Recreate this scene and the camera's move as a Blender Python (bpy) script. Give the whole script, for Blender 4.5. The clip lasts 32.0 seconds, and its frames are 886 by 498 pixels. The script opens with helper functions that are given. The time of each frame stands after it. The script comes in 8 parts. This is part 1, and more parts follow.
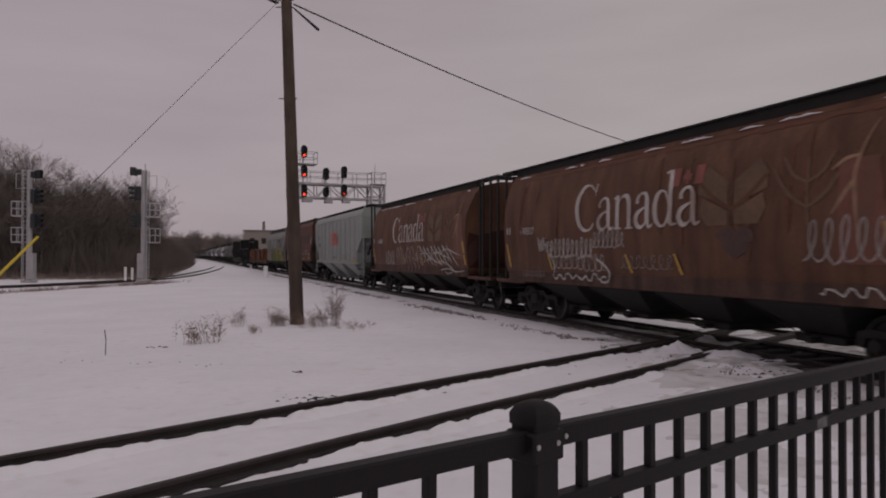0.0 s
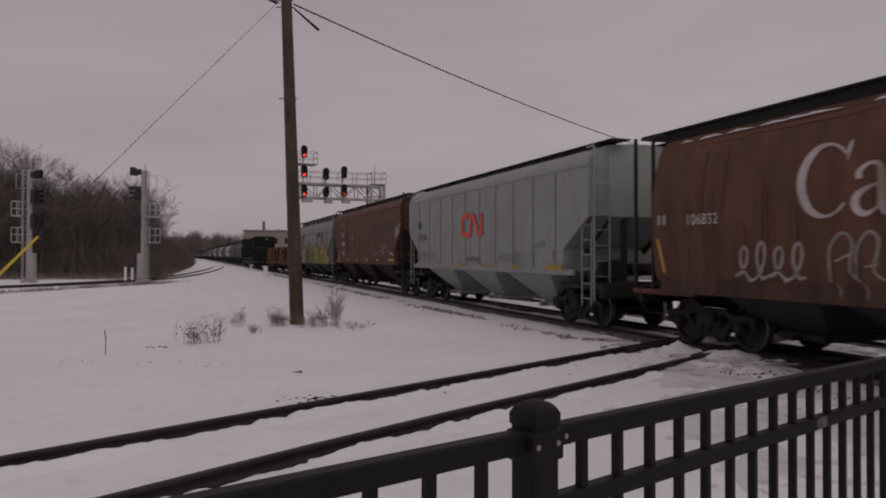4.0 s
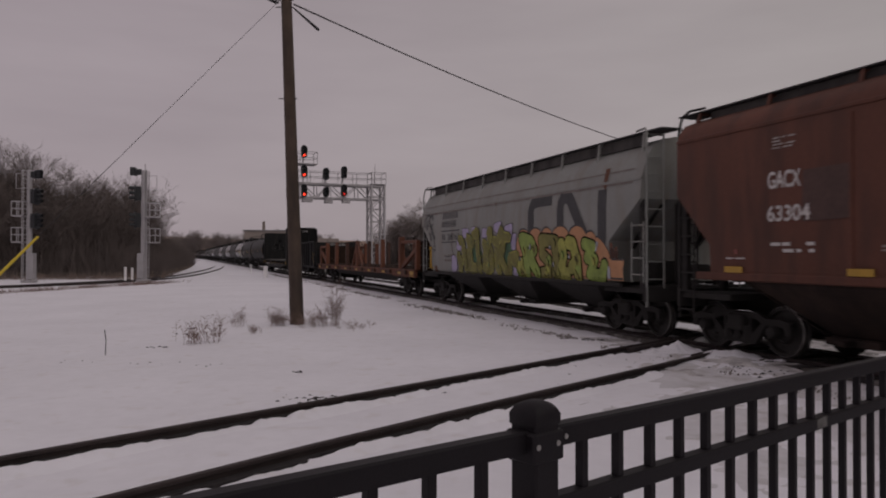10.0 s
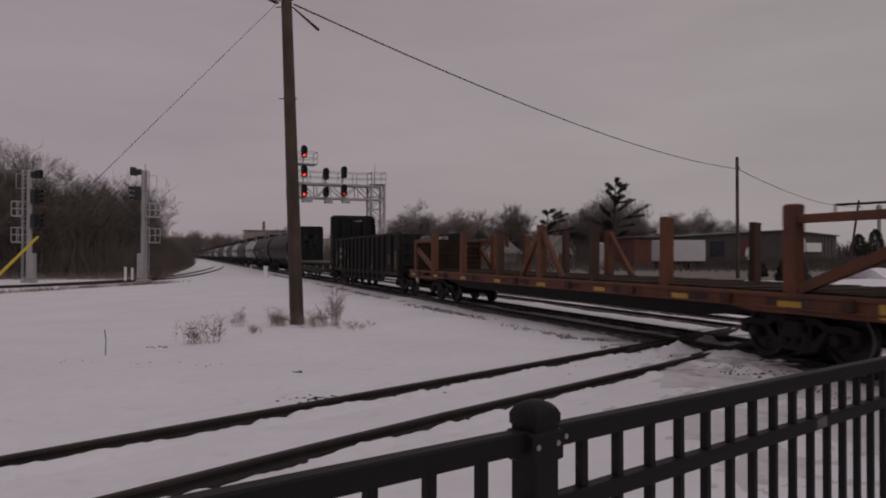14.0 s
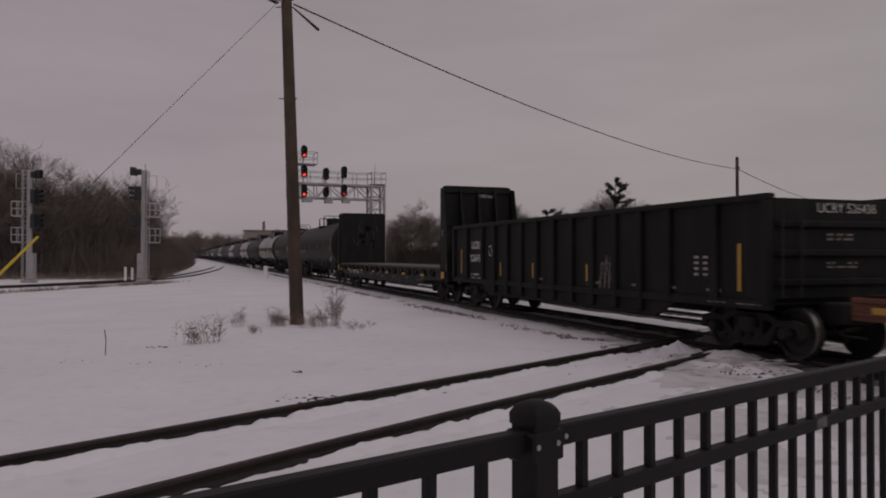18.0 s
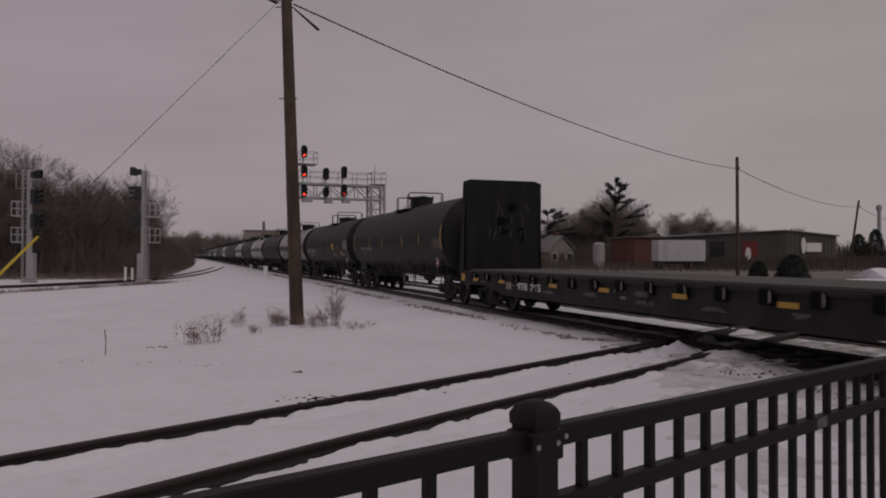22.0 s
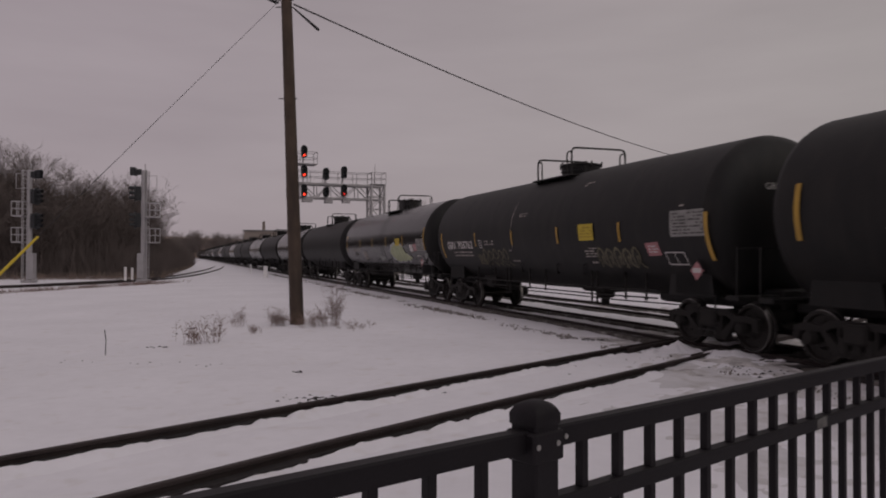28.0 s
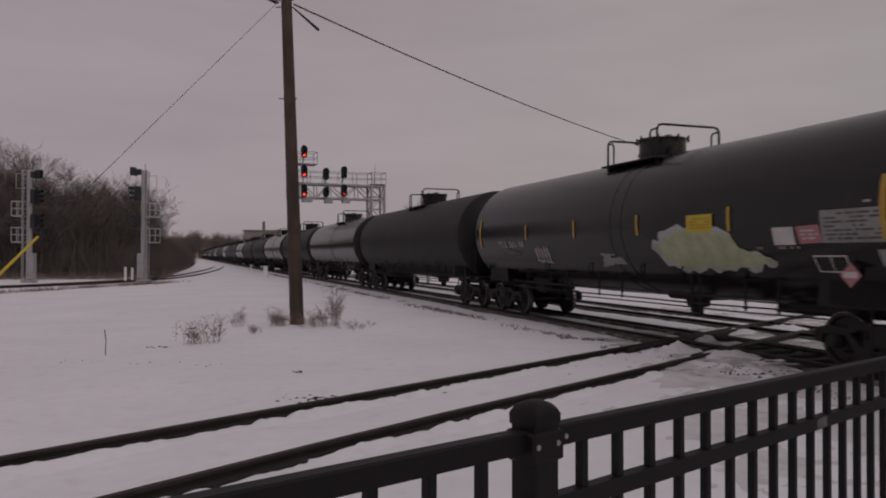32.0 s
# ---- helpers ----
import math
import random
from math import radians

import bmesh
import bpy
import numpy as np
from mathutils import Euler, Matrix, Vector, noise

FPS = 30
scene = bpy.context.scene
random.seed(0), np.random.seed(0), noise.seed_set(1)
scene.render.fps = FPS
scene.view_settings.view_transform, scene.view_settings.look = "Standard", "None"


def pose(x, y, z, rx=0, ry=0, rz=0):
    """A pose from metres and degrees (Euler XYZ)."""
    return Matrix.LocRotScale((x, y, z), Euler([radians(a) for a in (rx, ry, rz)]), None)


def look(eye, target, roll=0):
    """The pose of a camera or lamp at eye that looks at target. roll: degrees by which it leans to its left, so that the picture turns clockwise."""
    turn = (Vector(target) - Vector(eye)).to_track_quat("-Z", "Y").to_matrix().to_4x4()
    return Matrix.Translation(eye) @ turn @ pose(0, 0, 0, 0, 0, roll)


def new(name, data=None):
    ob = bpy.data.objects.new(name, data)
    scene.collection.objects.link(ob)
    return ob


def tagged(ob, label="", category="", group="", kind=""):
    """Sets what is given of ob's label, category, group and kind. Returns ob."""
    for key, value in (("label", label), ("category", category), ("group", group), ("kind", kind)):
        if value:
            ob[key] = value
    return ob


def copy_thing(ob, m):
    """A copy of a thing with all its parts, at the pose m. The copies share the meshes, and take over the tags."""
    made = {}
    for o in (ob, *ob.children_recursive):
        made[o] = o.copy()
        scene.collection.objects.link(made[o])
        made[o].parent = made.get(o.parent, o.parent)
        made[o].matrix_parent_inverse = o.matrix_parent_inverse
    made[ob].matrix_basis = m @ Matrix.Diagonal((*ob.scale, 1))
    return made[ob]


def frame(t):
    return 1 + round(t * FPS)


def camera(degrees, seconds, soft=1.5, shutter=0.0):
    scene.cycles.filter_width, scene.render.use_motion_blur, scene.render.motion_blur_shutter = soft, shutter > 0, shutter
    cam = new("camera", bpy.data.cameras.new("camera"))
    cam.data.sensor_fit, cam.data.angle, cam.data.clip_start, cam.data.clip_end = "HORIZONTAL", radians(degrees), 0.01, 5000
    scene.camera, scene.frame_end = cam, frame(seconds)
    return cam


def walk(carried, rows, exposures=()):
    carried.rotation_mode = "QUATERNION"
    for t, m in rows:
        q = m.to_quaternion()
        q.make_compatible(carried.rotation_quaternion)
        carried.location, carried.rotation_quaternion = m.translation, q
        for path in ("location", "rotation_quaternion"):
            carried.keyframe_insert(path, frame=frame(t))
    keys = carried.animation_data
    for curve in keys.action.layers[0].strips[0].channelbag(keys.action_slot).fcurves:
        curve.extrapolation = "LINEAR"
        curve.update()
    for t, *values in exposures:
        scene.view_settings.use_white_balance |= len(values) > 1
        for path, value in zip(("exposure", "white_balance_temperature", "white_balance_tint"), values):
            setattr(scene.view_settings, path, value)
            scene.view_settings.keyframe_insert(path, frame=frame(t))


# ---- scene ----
cam = camera(62.2, 32.0, soft=1.95, shutter=0.4)
EYE = (0.0, 0.0, 1.82)
VIEW = look(EYE, (0.0, 100.0, 1.82 + 0.854))
walk(cam, [(0.0, VIEW), (32.0, VIEW)], exposures=[(0, 0.12), (6, 0.07), (10, 0.02), (14, -0.07), (19, -0.12), (22, -0.12), (25, -0.03), (28, 0.03), (32, 0.0)])

# ---- light: an even winter overcast ----
world = bpy.data.worlds.new("overcast_sky")
scene.world = world
world.use_nodes = True
wn, wl = world.node_tree.nodes, world.node_tree.links
wn.clear()
w_out = wn.new("ShaderNodeOutputWorld")
w_bg = wn.new("ShaderNodeBackground")
w_sky = wn.new("ShaderNodeTexSky")
w_sky.sky_type, w_sky.sun_disc = "NISHITA", False
w_sky.sun_elevation, w_sky.sun_rotation = radians(24), radians(120)
w_sky.air_density, w_sky.dust_density = 1.0, 4.0
w_co = wn.new("ShaderNodeTexCoord")
w_map = wn.new("ShaderNodeMapping")
w_map.inputs["Scale"].default_value = (1.0, 1.0, 5.0)
w_noise = wn.new("ShaderNodeTexNoise")
w_noise.inputs["Scale"].default_value, w_noise.inputs["Detail"].default_value = 2.2, 5.0
w_ramp = wn.new("ShaderNodeValToRGB")
w_ramp.color_ramp.elements[0].position, w_ramp.color_ramp.elements[0].color = 0.25, (2.92, 2.55, 2.67, 1)
w_ramp.color_ramp.elements[1].position, w_ramp.color_ramp.elements[1].color = 0.75, (3.62, 3.20, 3.32, 1)
w_mix = wn.new("ShaderNodeMix")
w_mix.data_type = "RGBA"
w_mix.inputs["Factor"].default_value = 0.97
wl.new(w_co.outputs["Generated"], w_map.inputs["Vector"])
wl.new(w_map.outputs["Vector"], w_noise.inputs["Vector"])
wl.new(w_noise.outputs["Fac"], w_ramp.inputs["Fac"])
wl.new(w_sky.outputs["Color"], w_mix.inputs["A"])
wl.new(w_ramp.outputs["Color"], w_mix.inputs["B"])
w_side = wn.new("ShaderNodeSeparateXYZ")
w_grade = wn.new("ShaderNodeMapRange")
w_grade.inputs["From Min"].default_value, w_grade.inputs["From Max"].default_value = -0.35, 0.55
w_tint = wn.new("ShaderNodeMix")
w_tint.data_type, w_tint.blend_type = "RGBA", "MULTIPLY"
w_tint.inputs["Factor"].default_value = 1.0
w_hue = wn.new("ShaderNodeMix")
w_hue.data_type = "RGBA"
w_hue.inputs["A"].default_value, w_hue.inputs["B"].default_value = (1.02, 0.98, 1.01, 1), (1.05, 1.065, 1.02, 1)
wl.new(w_co.outputs["Generated"], w_side.inputs["Vector"])
wl.new(w_side.outputs["X"], w_grade.inputs["Value"])
wl.new(w_grade.outputs["Result"], w_hue.inputs["Factor"])
wl.new(w_mix.outputs["Result"], w_tint.inputs["A"])
wl.new(w_hue.outputs["Result"], w_tint.inputs["B"])
wl.new(w_tint.outputs["Result"], w_bg.inputs["Color"])
w_bg.inputs["Strength"].default_value = 0.1
wl.new(w_bg.outputs["Background"], w_out.inputs["Surface"])
sun = new("sun", bpy.data.lights.new("sun", "SUN"))
sun.data.energy, sun.data.angle, sun.data.color = 0.5, radians(70), (1.0, 0.95, 0.92)
sun.matrix_world = look((0, 0, 50), (0 - 20, 40, 0))


# ---- materials ----
def mat(name, color, rough=0.7, metal=0.0, spread=0.25, scale=3.0, fine=40.0, bump=0.15, dirt=None, dirt_at=0.6, spec=0.5, emit=0.0):
    """Paint or stuff with wear at two scales, in metres of the object."""
    m = bpy.data.materials.new(name)
    m.use_nodes = True
    n, l = m.node_tree.nodes, m.node_tree.links
    b = n["Principled BSDF"]
    co = n.new("ShaderNodeTexCoord")
    big, small = n.new("ShaderNodeTexNoise"), n.new("ShaderNodeTexNoise")
    big.inputs["Scale"].default_value, big.inputs["Detail"].default_value = scale, 6.0
    small.inputs["Scale"].default_value, small.inputs["Detail"].default_value = fine, 4.0
    l.new(co.outputs["Object"], big.inputs["Vector"])
    l.new(co.outputs["Object"], small.inputs["Vector"])
    both = n.new("ShaderNodeMath")
    both.operation = "MULTIPLY_ADD"
    both.inputs[1].default_value = 0.35
    l.new(small.outputs["Fac"], both.inputs[0])
    half = n.new("ShaderNodeMath")
    half.operation = "MULTIPLY"
    half.inputs[1].default_value = 0.65
    l.new(big.outputs["Fac"], half.inputs[0])
    l.new(half.outputs[0], both.inputs[2])
    ramp = n.new("ShaderNodeValToRGB")
    e = ramp.color_ramp.elements
    e[0].position, e[0].color = 0.3, (*[c * (1 - spread) for c in color], 1)
    e[1].position, e[1].color = 0.7, (*[min(1.0, c * (1 + spread)) for c in color], 1)
    l.new(both.outputs[0], ramp.inputs["Fac"])
    out = ramp.outputs["Color"]
    if dirt:
        stretch = n.new("ShaderNodeMapping")
        stretch.inputs["Scale"].default_value = (1.6, 1.6, 0.35)
        stain = n.new("ShaderNodeTexNoise")
        stain.inputs["Scale"].default_value, stain.inputs["Detail"].default_value = 1.7, 8.0
        l.new(co.outputs["Object"], stretch.inputs["Vector"])
        l.new(stretch.outputs["Vector"], stain.inputs["Vector"])
        edge = n.new("ShaderNodeValToRGB")
        edge.color_ramp.elements[0].position = dirt_at - 0.12
        edge.color_ramp.elements[1].position = dirt_at + 0.14
        l.new(stain.outputs["Fac"], edge.inputs["Fac"])
        mix = n.new("ShaderNodeMix")
        mix.data_type = "RGBA"
        l.new(edge.outputs["Color"], mix.inputs["Factor"])
        l.new(out, mix.inputs["A"])
        mix.inputs["B"].default_value = (*dirt, 1)
        out = mix.outputs["Result"]
    l.new(out, b.inputs["Base Color"])
    b.inputs["Roughness"].default_value, b.inputs["Metallic"].default_value = rough, metal
    b.inputs["Specular IOR Level"].default_value = spec
    if bump:
        bp = n.new("ShaderNodeBump")
        bp.inputs["Strength"].default_value, bp.inputs["Distance"].default_value = bump, 0.02
        l.new(both.outputs[0], bp.inputs["Height"])
        l.new(bp.outputs["Normal"], b.inputs["Normal"])
    if emit:
        b.inputs["Emission Color"].default_value = (*color, 1)
        b.inputs["Emission Strength"].default_value = emit
    return m


SCRAPE = mat("scraped_coating", (0.10, 0.095, 0.09), 0.6, 0, 0.6, 30, 90, 0.1)
SNOW = mat("snow", (0.735, 0.720, 0.765), 0.85, 0, 0.075, 0.35, 5.0, 1.0, (0.62, 0.585, 0.58), 0.70)
# Trodden snow, its grey deepened to stand for shade by the crossing.
TRODDEN_SHADE = mat("shaded_trodden_snow", (0.59, 0.575, 0.60), 0.9, 0, 0.14, 0.8, 9.0, 0.9, (0.42, 0.395, 0.39), 0.62)
GRITTY = mat("gritty_snow", (0.52, 0.495, 0.50), 0.95, 0, 0.40, 3.2, 26.0, 1.0, (0.10, 0.088, 0.082), 0.60)
BALLAST = mat("ballast", (0.075, 0.066, 0.060), 0.95, 0, 0.5, 3.0, 30.0, 1.0, (0.40, 0.38, 0.38), 0.66)
STONE = mat("crushed_stone", (0.16, 0.14, 0.13), 0.95, 0, 0.4, 4.0, 30.0, 0.6)
RAIL = mat("rusty_rail", (0.037, 0.027, 0.026), 0.75, 0.3, 0.35, 3.0, 60.0, 0.4)
TIMBER = mat("creosoted_timber", (0.017, 0.0135, 0.0140), 0.9, 0, 0.4, 3.0, 25.0, 0.8)
POLE = mat("weathered_pole", (0.070, 0.048, 0.036), 0.9, 0, 0.35, 2.0, 30.0, 0.8, (0.035, 0.025, 0.02), 0.58)
WIRE = mat("cable_sheath", (0.02, 0.018, 0.02), 0.7, 0, 0.1, 2, 40, 0)
FENCE = mat("black_powder_coat", (0.0098, 0.0080, 0.0100), 0.55, 0, 0.25, 4.0, 200.0, 0.12, (0.020, 0.018, 0.020), 0.72, spec=0.22)
BOLT = mat("bright_bolt", (0.45, 0.44, 0.43), 0.4, 0.9, 0.2, 20, 200, 0.1)
GALV = mat("galvanised_steel", (0.34, 0.325, 0.335), 0.55, 0.35, 0.15, 2.0, 30.0, 0.1)
SIGNAL = mat("signal_black", (0.012, 0.013, 0.016), 0.5, 0, 0.2, 4, 40, 0)
LENS_RED = mat("red_lens_lit", (1.0, 0.045, 0.02), 0.3, 0, 0.0, 4, 40, 0, emit=2.4)
LENS_DIM = mat("red_lens_dim", (0.9, 0.03, 0.02), 0.3, 0, 0.0, 4, 40, 0, emit=0.55)
LENS_OFF = mat("dark_lens", (0.03, 0.035, 0.04), 0.15, 0, 0.0, 4, 40, 0)
YELLOW = mat("yellow_plastic", (0.50, 0.37, 0.02), 0.5, 0, 0.12, 3, 30, 0.05)
WHITE = mat("white_paint", (0.72, 0.70, 0.70), 0.6, 0, 0.12, 2, 30, 0.05)
# End red of the grain cars, darkened for shade under the roof platform.
SHADED_RED = mat("shaded_red_end_paint", (0.048, 0.016, 0.012), 0.65, 0, 0.3, 1.2, 14.0, 0.10, (0.028, 0.012, 0.010), 0.55, spec=0.25)
OCHRE = mat("faded_brown_paint", (0.126, 0.061, 0.036), 0.70, 0, 0.34, 0.8, 14.0, 0.12, (0.080, 0.036, 0.023), 0.52, spec=0.3)
SILL_BROWN = mat("dusty_brown_sill", (0.085, 0.048, 0.036), 0.8, 0, 0.35, 1.2, 14.0, 0.10, (0.045, 0.028, 0.022), 0.52, spec=0.25)
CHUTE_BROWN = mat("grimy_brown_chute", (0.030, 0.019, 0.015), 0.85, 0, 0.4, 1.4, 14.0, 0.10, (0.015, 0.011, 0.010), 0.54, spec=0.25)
OXIDE = mat("oxide_red_paint", (0.112, 0.043, 0.028), 0.62, 0, 0.20, 0.8, 14.0, 0.10, (0.070, 0.031, 0.022), 0.54, spec=0.3)
GREY_CAR = mat("light_grey_paint", (0.250, 0.270, 0.258), 0.55, 0, 0.10, 0.8, 14.0, 0.08, (0.215, 0.222, 0.205), 0.60)
SEAM = mat("dark_seam", (0.165, 0.175, 0.165), 0.7, 0, 0.25, 2.0, 14.0, 0.05)
FADED_GREY = mat("faded_grey_print", (0.208, 0.220, 0.210), 0.7, 0, 0.2, 2, 14, 0)
SOOT = mat("soot_black", (0.0055, 0.0053, 0.0053), 0.9, 0, 0.4, 3, 20, 0, spec=0.1)
GREY_OLD = mat("old_grey_paint", (0.225, 0.230, 0.217), 0.6, 0, 0.15, 0.8, 14.0, 0.10, (0.20, 0.185, 0.165), 0.58)
RUST_DARK = mat("grimy_rust_paint", (0.060, 0.023, 0.013), 0.8, 0, 0.4, 1.5, 20.0, 0.3, (0.03, 0.016, 0.012), 0.52)
RUST = mat("rust_orange_paint", (0.118, 0.037, 0.0155), 0.75, 0, 0.35, 1.5, 20.0, 0.3, (0.07, 0.028, 0.018), 0.56)
DARK_WOOD = mat("dark_stained_wood", (0.028, 0.017, 0.012), 0.9, 0, 0.4, 2.0, 20.0, 0.4, spec=0.12)
BLACK_TANK = mat("black_tank_paint", (0.0088, 0.0084, 0.0084), 0.55, 0, 0.3, 0.7, 18.0, 0.05, (0.0165, 0.0150, 0.0138), 0.58, spec=0.26)
BLACK_GLOSS = mat("glossy_black_tank", (0.0085, 0.0083, 0.0085), 0.22, 0, 0.3, 0.7, 18.0, 0.025, (0.0150, 0.0138, 0.0128), 0.62, spec=0.36)
BLACK_CAR = mat("black_car_paint", (0.0075, 0.0075, 0.0080), 0.68, 0, 0.3, 0.9, 18.0, 0.10, (0.016, 0.0142, 0.013), 0.60, spec=0.22)
UNDER = mat("grimy_steel", (0.013, 0.011, 0.010), 0.85, 0.0, 0.4, 3.0, 30.0, 0.4)
WHEEL = mat("wheel_steel", (0.020, 0.017, 0.015), 0.6, 0.2, 0.3, 3.0, 30.0, 0.2)
TREAD = mat("polished_tread", (0.22, 0.21, 0.20), 0.35, 0.9, 0.2, 3, 30, 0)
DUSTY = mat("dusty_black_steel", (0.020, 0.018, 0.0175), 0.85, 0, 0.5, 1.6, 14, 0.15, (0.010, 0.009, 0.009), 0.52)
COAMING = mat("dusty_coaming", (0.055, 0.050, 0.047), 0.85, 0, 0.4, 1.6, 14, 0.15, (0.024, 0.021, 0.020), 0.54)
WALK = mat("walkway_grating", (0.028, 0.026, 0.026), 0.8, 0.2, 0.3, 2, 30, 0.3)
DECK = mat("deck_planks", (0.080, 0.075, 0.071), 0.9, 0, 0.3, 2, 20, 0.6, (0.12, 0.116, 0.112), 0.66)
AMBER = mat("reflector_yellow", (0.40, 0.235, 0.025), 0.45, 0, 0.15, 3, 30, 0.0)
LETTER_WORN = mat("flaking_white_lettering", (0.47, 0.43, 0.405), 0.65, 0, 0.25, 4, 25, 0, (0.23, 0.16, 0.125), 0.58)
LETTER = mat("white_lettering", (0.50, 0.475, 0.46), 0.6, 0, 0.2, 3, 25, 0)
FADED = mat("faded_lettering", (0.17, 0.145, 0.13), 0.7, 0, 0.4, 2, 14, 0)
FADED_INK = mat("faded_dark_lettering", (0.090, 0.090, 0.088), 0.6, 0, 0.3, 3, 25, 0)
INK = mat("dark_lettering", (0.035, 0.035, 0.037), 0.6, 0, 0.3, 3, 25, 0)
LOGO_RED = mat("orange_red_logo", (0.62, 0.070, 0.032), 0.55, 0, 0.12, 3, 25, 0)
BARK = mat("bare_twigs", (0.104, 0.083, 0.076), 0.95, 0, 0.3, 0.5, 8, 0)
TRUNK = mat("bark", (0.060, 0.047, 0.042), 0.95, 0, 0.35, 1.0, 12, 0.6)
NEEDLE = mat("dark_needles", (0.016, 0.021, 0.017), 0.9, 0, 0.4, 0.8, 8, 0)
DEAD = mat("dead_grass", (0.19, 0.145, 0.12), 0.95, 0, 0.3, 0.6, 10, 0)
# Paler than the near twigs: distance haze is put into the colour.
HAZY_TWIG = mat("hazed_far_twigs", (0.172, 0.145, 0.136), 0.95, 0, 0.25, 0.3, 6, 0)
STRAW = mat("dry_weeds", (0.185, 0.128, 0.110), 0.95, 0, 0.3, 2, 20, 0)


# ---- mesh tools ----
class Shape:
    """Vertices and faces of one mesh in the making."""

    def __init__(self):
        self.v, self.f = [], []

    def add(self, verts, faces):
        k = len(self.v)
        self.v += [tuple(p) for p in verts]
        self.f += [tuple(i + k for i in f) for f in faces]
        return self

    def box(self, x0, x1, y0, y1, z0, z1, c=0.0):
        """A block, its edges chamfered by c."""
        if c <= 0:
            p = [(x, y, z) for x in (x0, x1) for y in (y0, y1) for z in (z0, z1)]
            return self.add(p, [(0, 1, 3, 2), (4, 6, 7, 5), (0, 4, 5, 1), (2, 3, 7, 6), (0, 2, 6, 4), (1, 5, 7, 3)])
        c = min(c, abs(x1 - x0) * 0.4, abs(y1 - y0) * 0.4, abs(z1 - z0) * 0.4)
        ring = []
        for z, inset in ((z0, c), (z0 + c, 0), (z1 - c, 0), (z1, c)):
            a, b, d, e = x0 + inset, x1 - inset, y0 + inset, y1 - inset
            ring.append([(a + c, d, z), (b - c, d, z), (b, d + c, z), (b, e - c, z), (b - c, e, z), (a + c, e, z), (a, e - c, z), (a, d + c, z)])
        return self.loft(ring)

    def loft(self, rings, caps=True, closed=True):
        n = len(rings[0])
        faces = []
        for r in range(len(rings) - 1):
            for i in range(n if closed else n - 1):
                j = (i + 1) % n
                faces.append((r * n + i, r * n + j, (r + 1) * n + j, (r + 1) * n + i))
        if caps:
            faces.append(tuple(range(n - 1, -1, -1)))
            faces.append(tuple((len(rings) - 1) * n + i for i in range(n)))
        return self.add([p for ring in rings for p in ring], faces)

    def tube(self, points, radius, n=6, caps=True):
        """A round bar along points; radius is a number or one for each point."""
        pts = [Vector(p) for p in points]
        rad = radius if isinstance(radius, (list, tuple)) else [radius] * len(pts)
        rings, side = [], None
        for i, p in enumerate(pts):
            way = (pts[min(i + 1, len(pts) - 1)] - pts[max(i - 1, 0)]).normalized()
            if side is None:
                side = way.orthogonal().normalized()
            side = (side - way * side.dot(way)).normalized()
            up = way.cross(side)
            rings.append([p + (side * math.cos(2 * math.pi * k / n) + up * math.sin(2 * math.pi * k / n)) * rad[i] for k in range(n)])
        return self.loft(rings, caps)

    def turned(self, profile, origin, axis="x", n=24, caps=True):
        """A turned solid: profile of (along, radius) about the axis through origin."""
        rings = []
        for a, r in profile:
            ring = []
            for k in range(n):
                c, s = r * math.cos(2 * math.pi * k / n), r * math.sin(2 * math.pi * k / n)
                q = {"x": (a, c, s), "y": (c, a, s), "z": (c, s, a)}[axis]
                ring.append(tuple(o + d for o, d in zip(origin, q)))
            rings.append(ring)
        return self.loft(rings, caps)

    def slab(self, outline, y0, y1):
        """An outline in x and z, as thick as from y0 to y1."""
        return self.loft([[(x, y0, z) for x, z in outline], [(x, y1, z) for x, z in outline]])

    def bar(self, a, b, w, d):
        """A square bar from a to b, w across and d deep."""
        a, b = Vector(a), Vector(b)
        way = (b - a).normalized()
        side = way.cross(Vector((0, 1, 0)))
        if side.length < 0.1:
            side = way.cross(Vector((1, 0, 0)))
        side.normalize()
        up = way.cross(side)
        q = [(-w / 2, -d / 2), (w / 2, -d / 2), (w / 2, d / 2), (-w / 2, d / 2)]
        return self.loft([[p + side * s + up * t for s, t in q] for p in (a, b)])

    def mesh(self, name, material, smooth=False):
        me = bpy.data.meshes.new(name)
        me.from_pydata(self.v, [], self.f)
        bm = bmesh.new()
        bm.from_mesh(me)
        bmesh.ops.recalc_face_normals(bm, faces=bm.faces)
        bm.to_mesh(me)
        bm.free()
        me.materials.append(material)
        if smooth:
            me.polygons.foreach_set("use_smooth", [True] * len(me.polygons))
            me.set_sharp_from_angle(angle=radians(38))
        return me


def part(name, shape, material, parent, label="", at=None, smooth=False):
    """One mesh object under a thing or a part. shape: a Shape, or a mesh made before."""
    me = shape if isinstance(shape, bpy.types.Mesh) else shape.mesh(name, material, smooth)
    ob = new(name, me)
    ob.parent = parent
    if at is not None:
        ob.matrix_basis = at
    if label:
        ob["label"] = label
    return ob


def thing(name, label, category, group="", kind="", at=None, shape=None, material=None, smooth=False):
    ob = new(name, shape.mesh(name, material, smooth) if shape else None)
    if at is not None:
        ob.matrix_basis = at
    return tagged(ob, label, category, group, kind)


def lettering(text, size, thick=0.0):
    """A flat mesh of letters standing in x and z, its foot at the origin."""
    cu = bpy.data.curves.new("lettering", "FONT")
    cu.body, cu.size, cu.offset = text, size, thick
    ob = bpy.data.objects.new("lettering", cu)
    scene.collection.objects.link(ob)
    me = bpy.data.meshes.new_from_object(ob.evaluated_get(bpy.context.evaluated_depsgraph_get()))
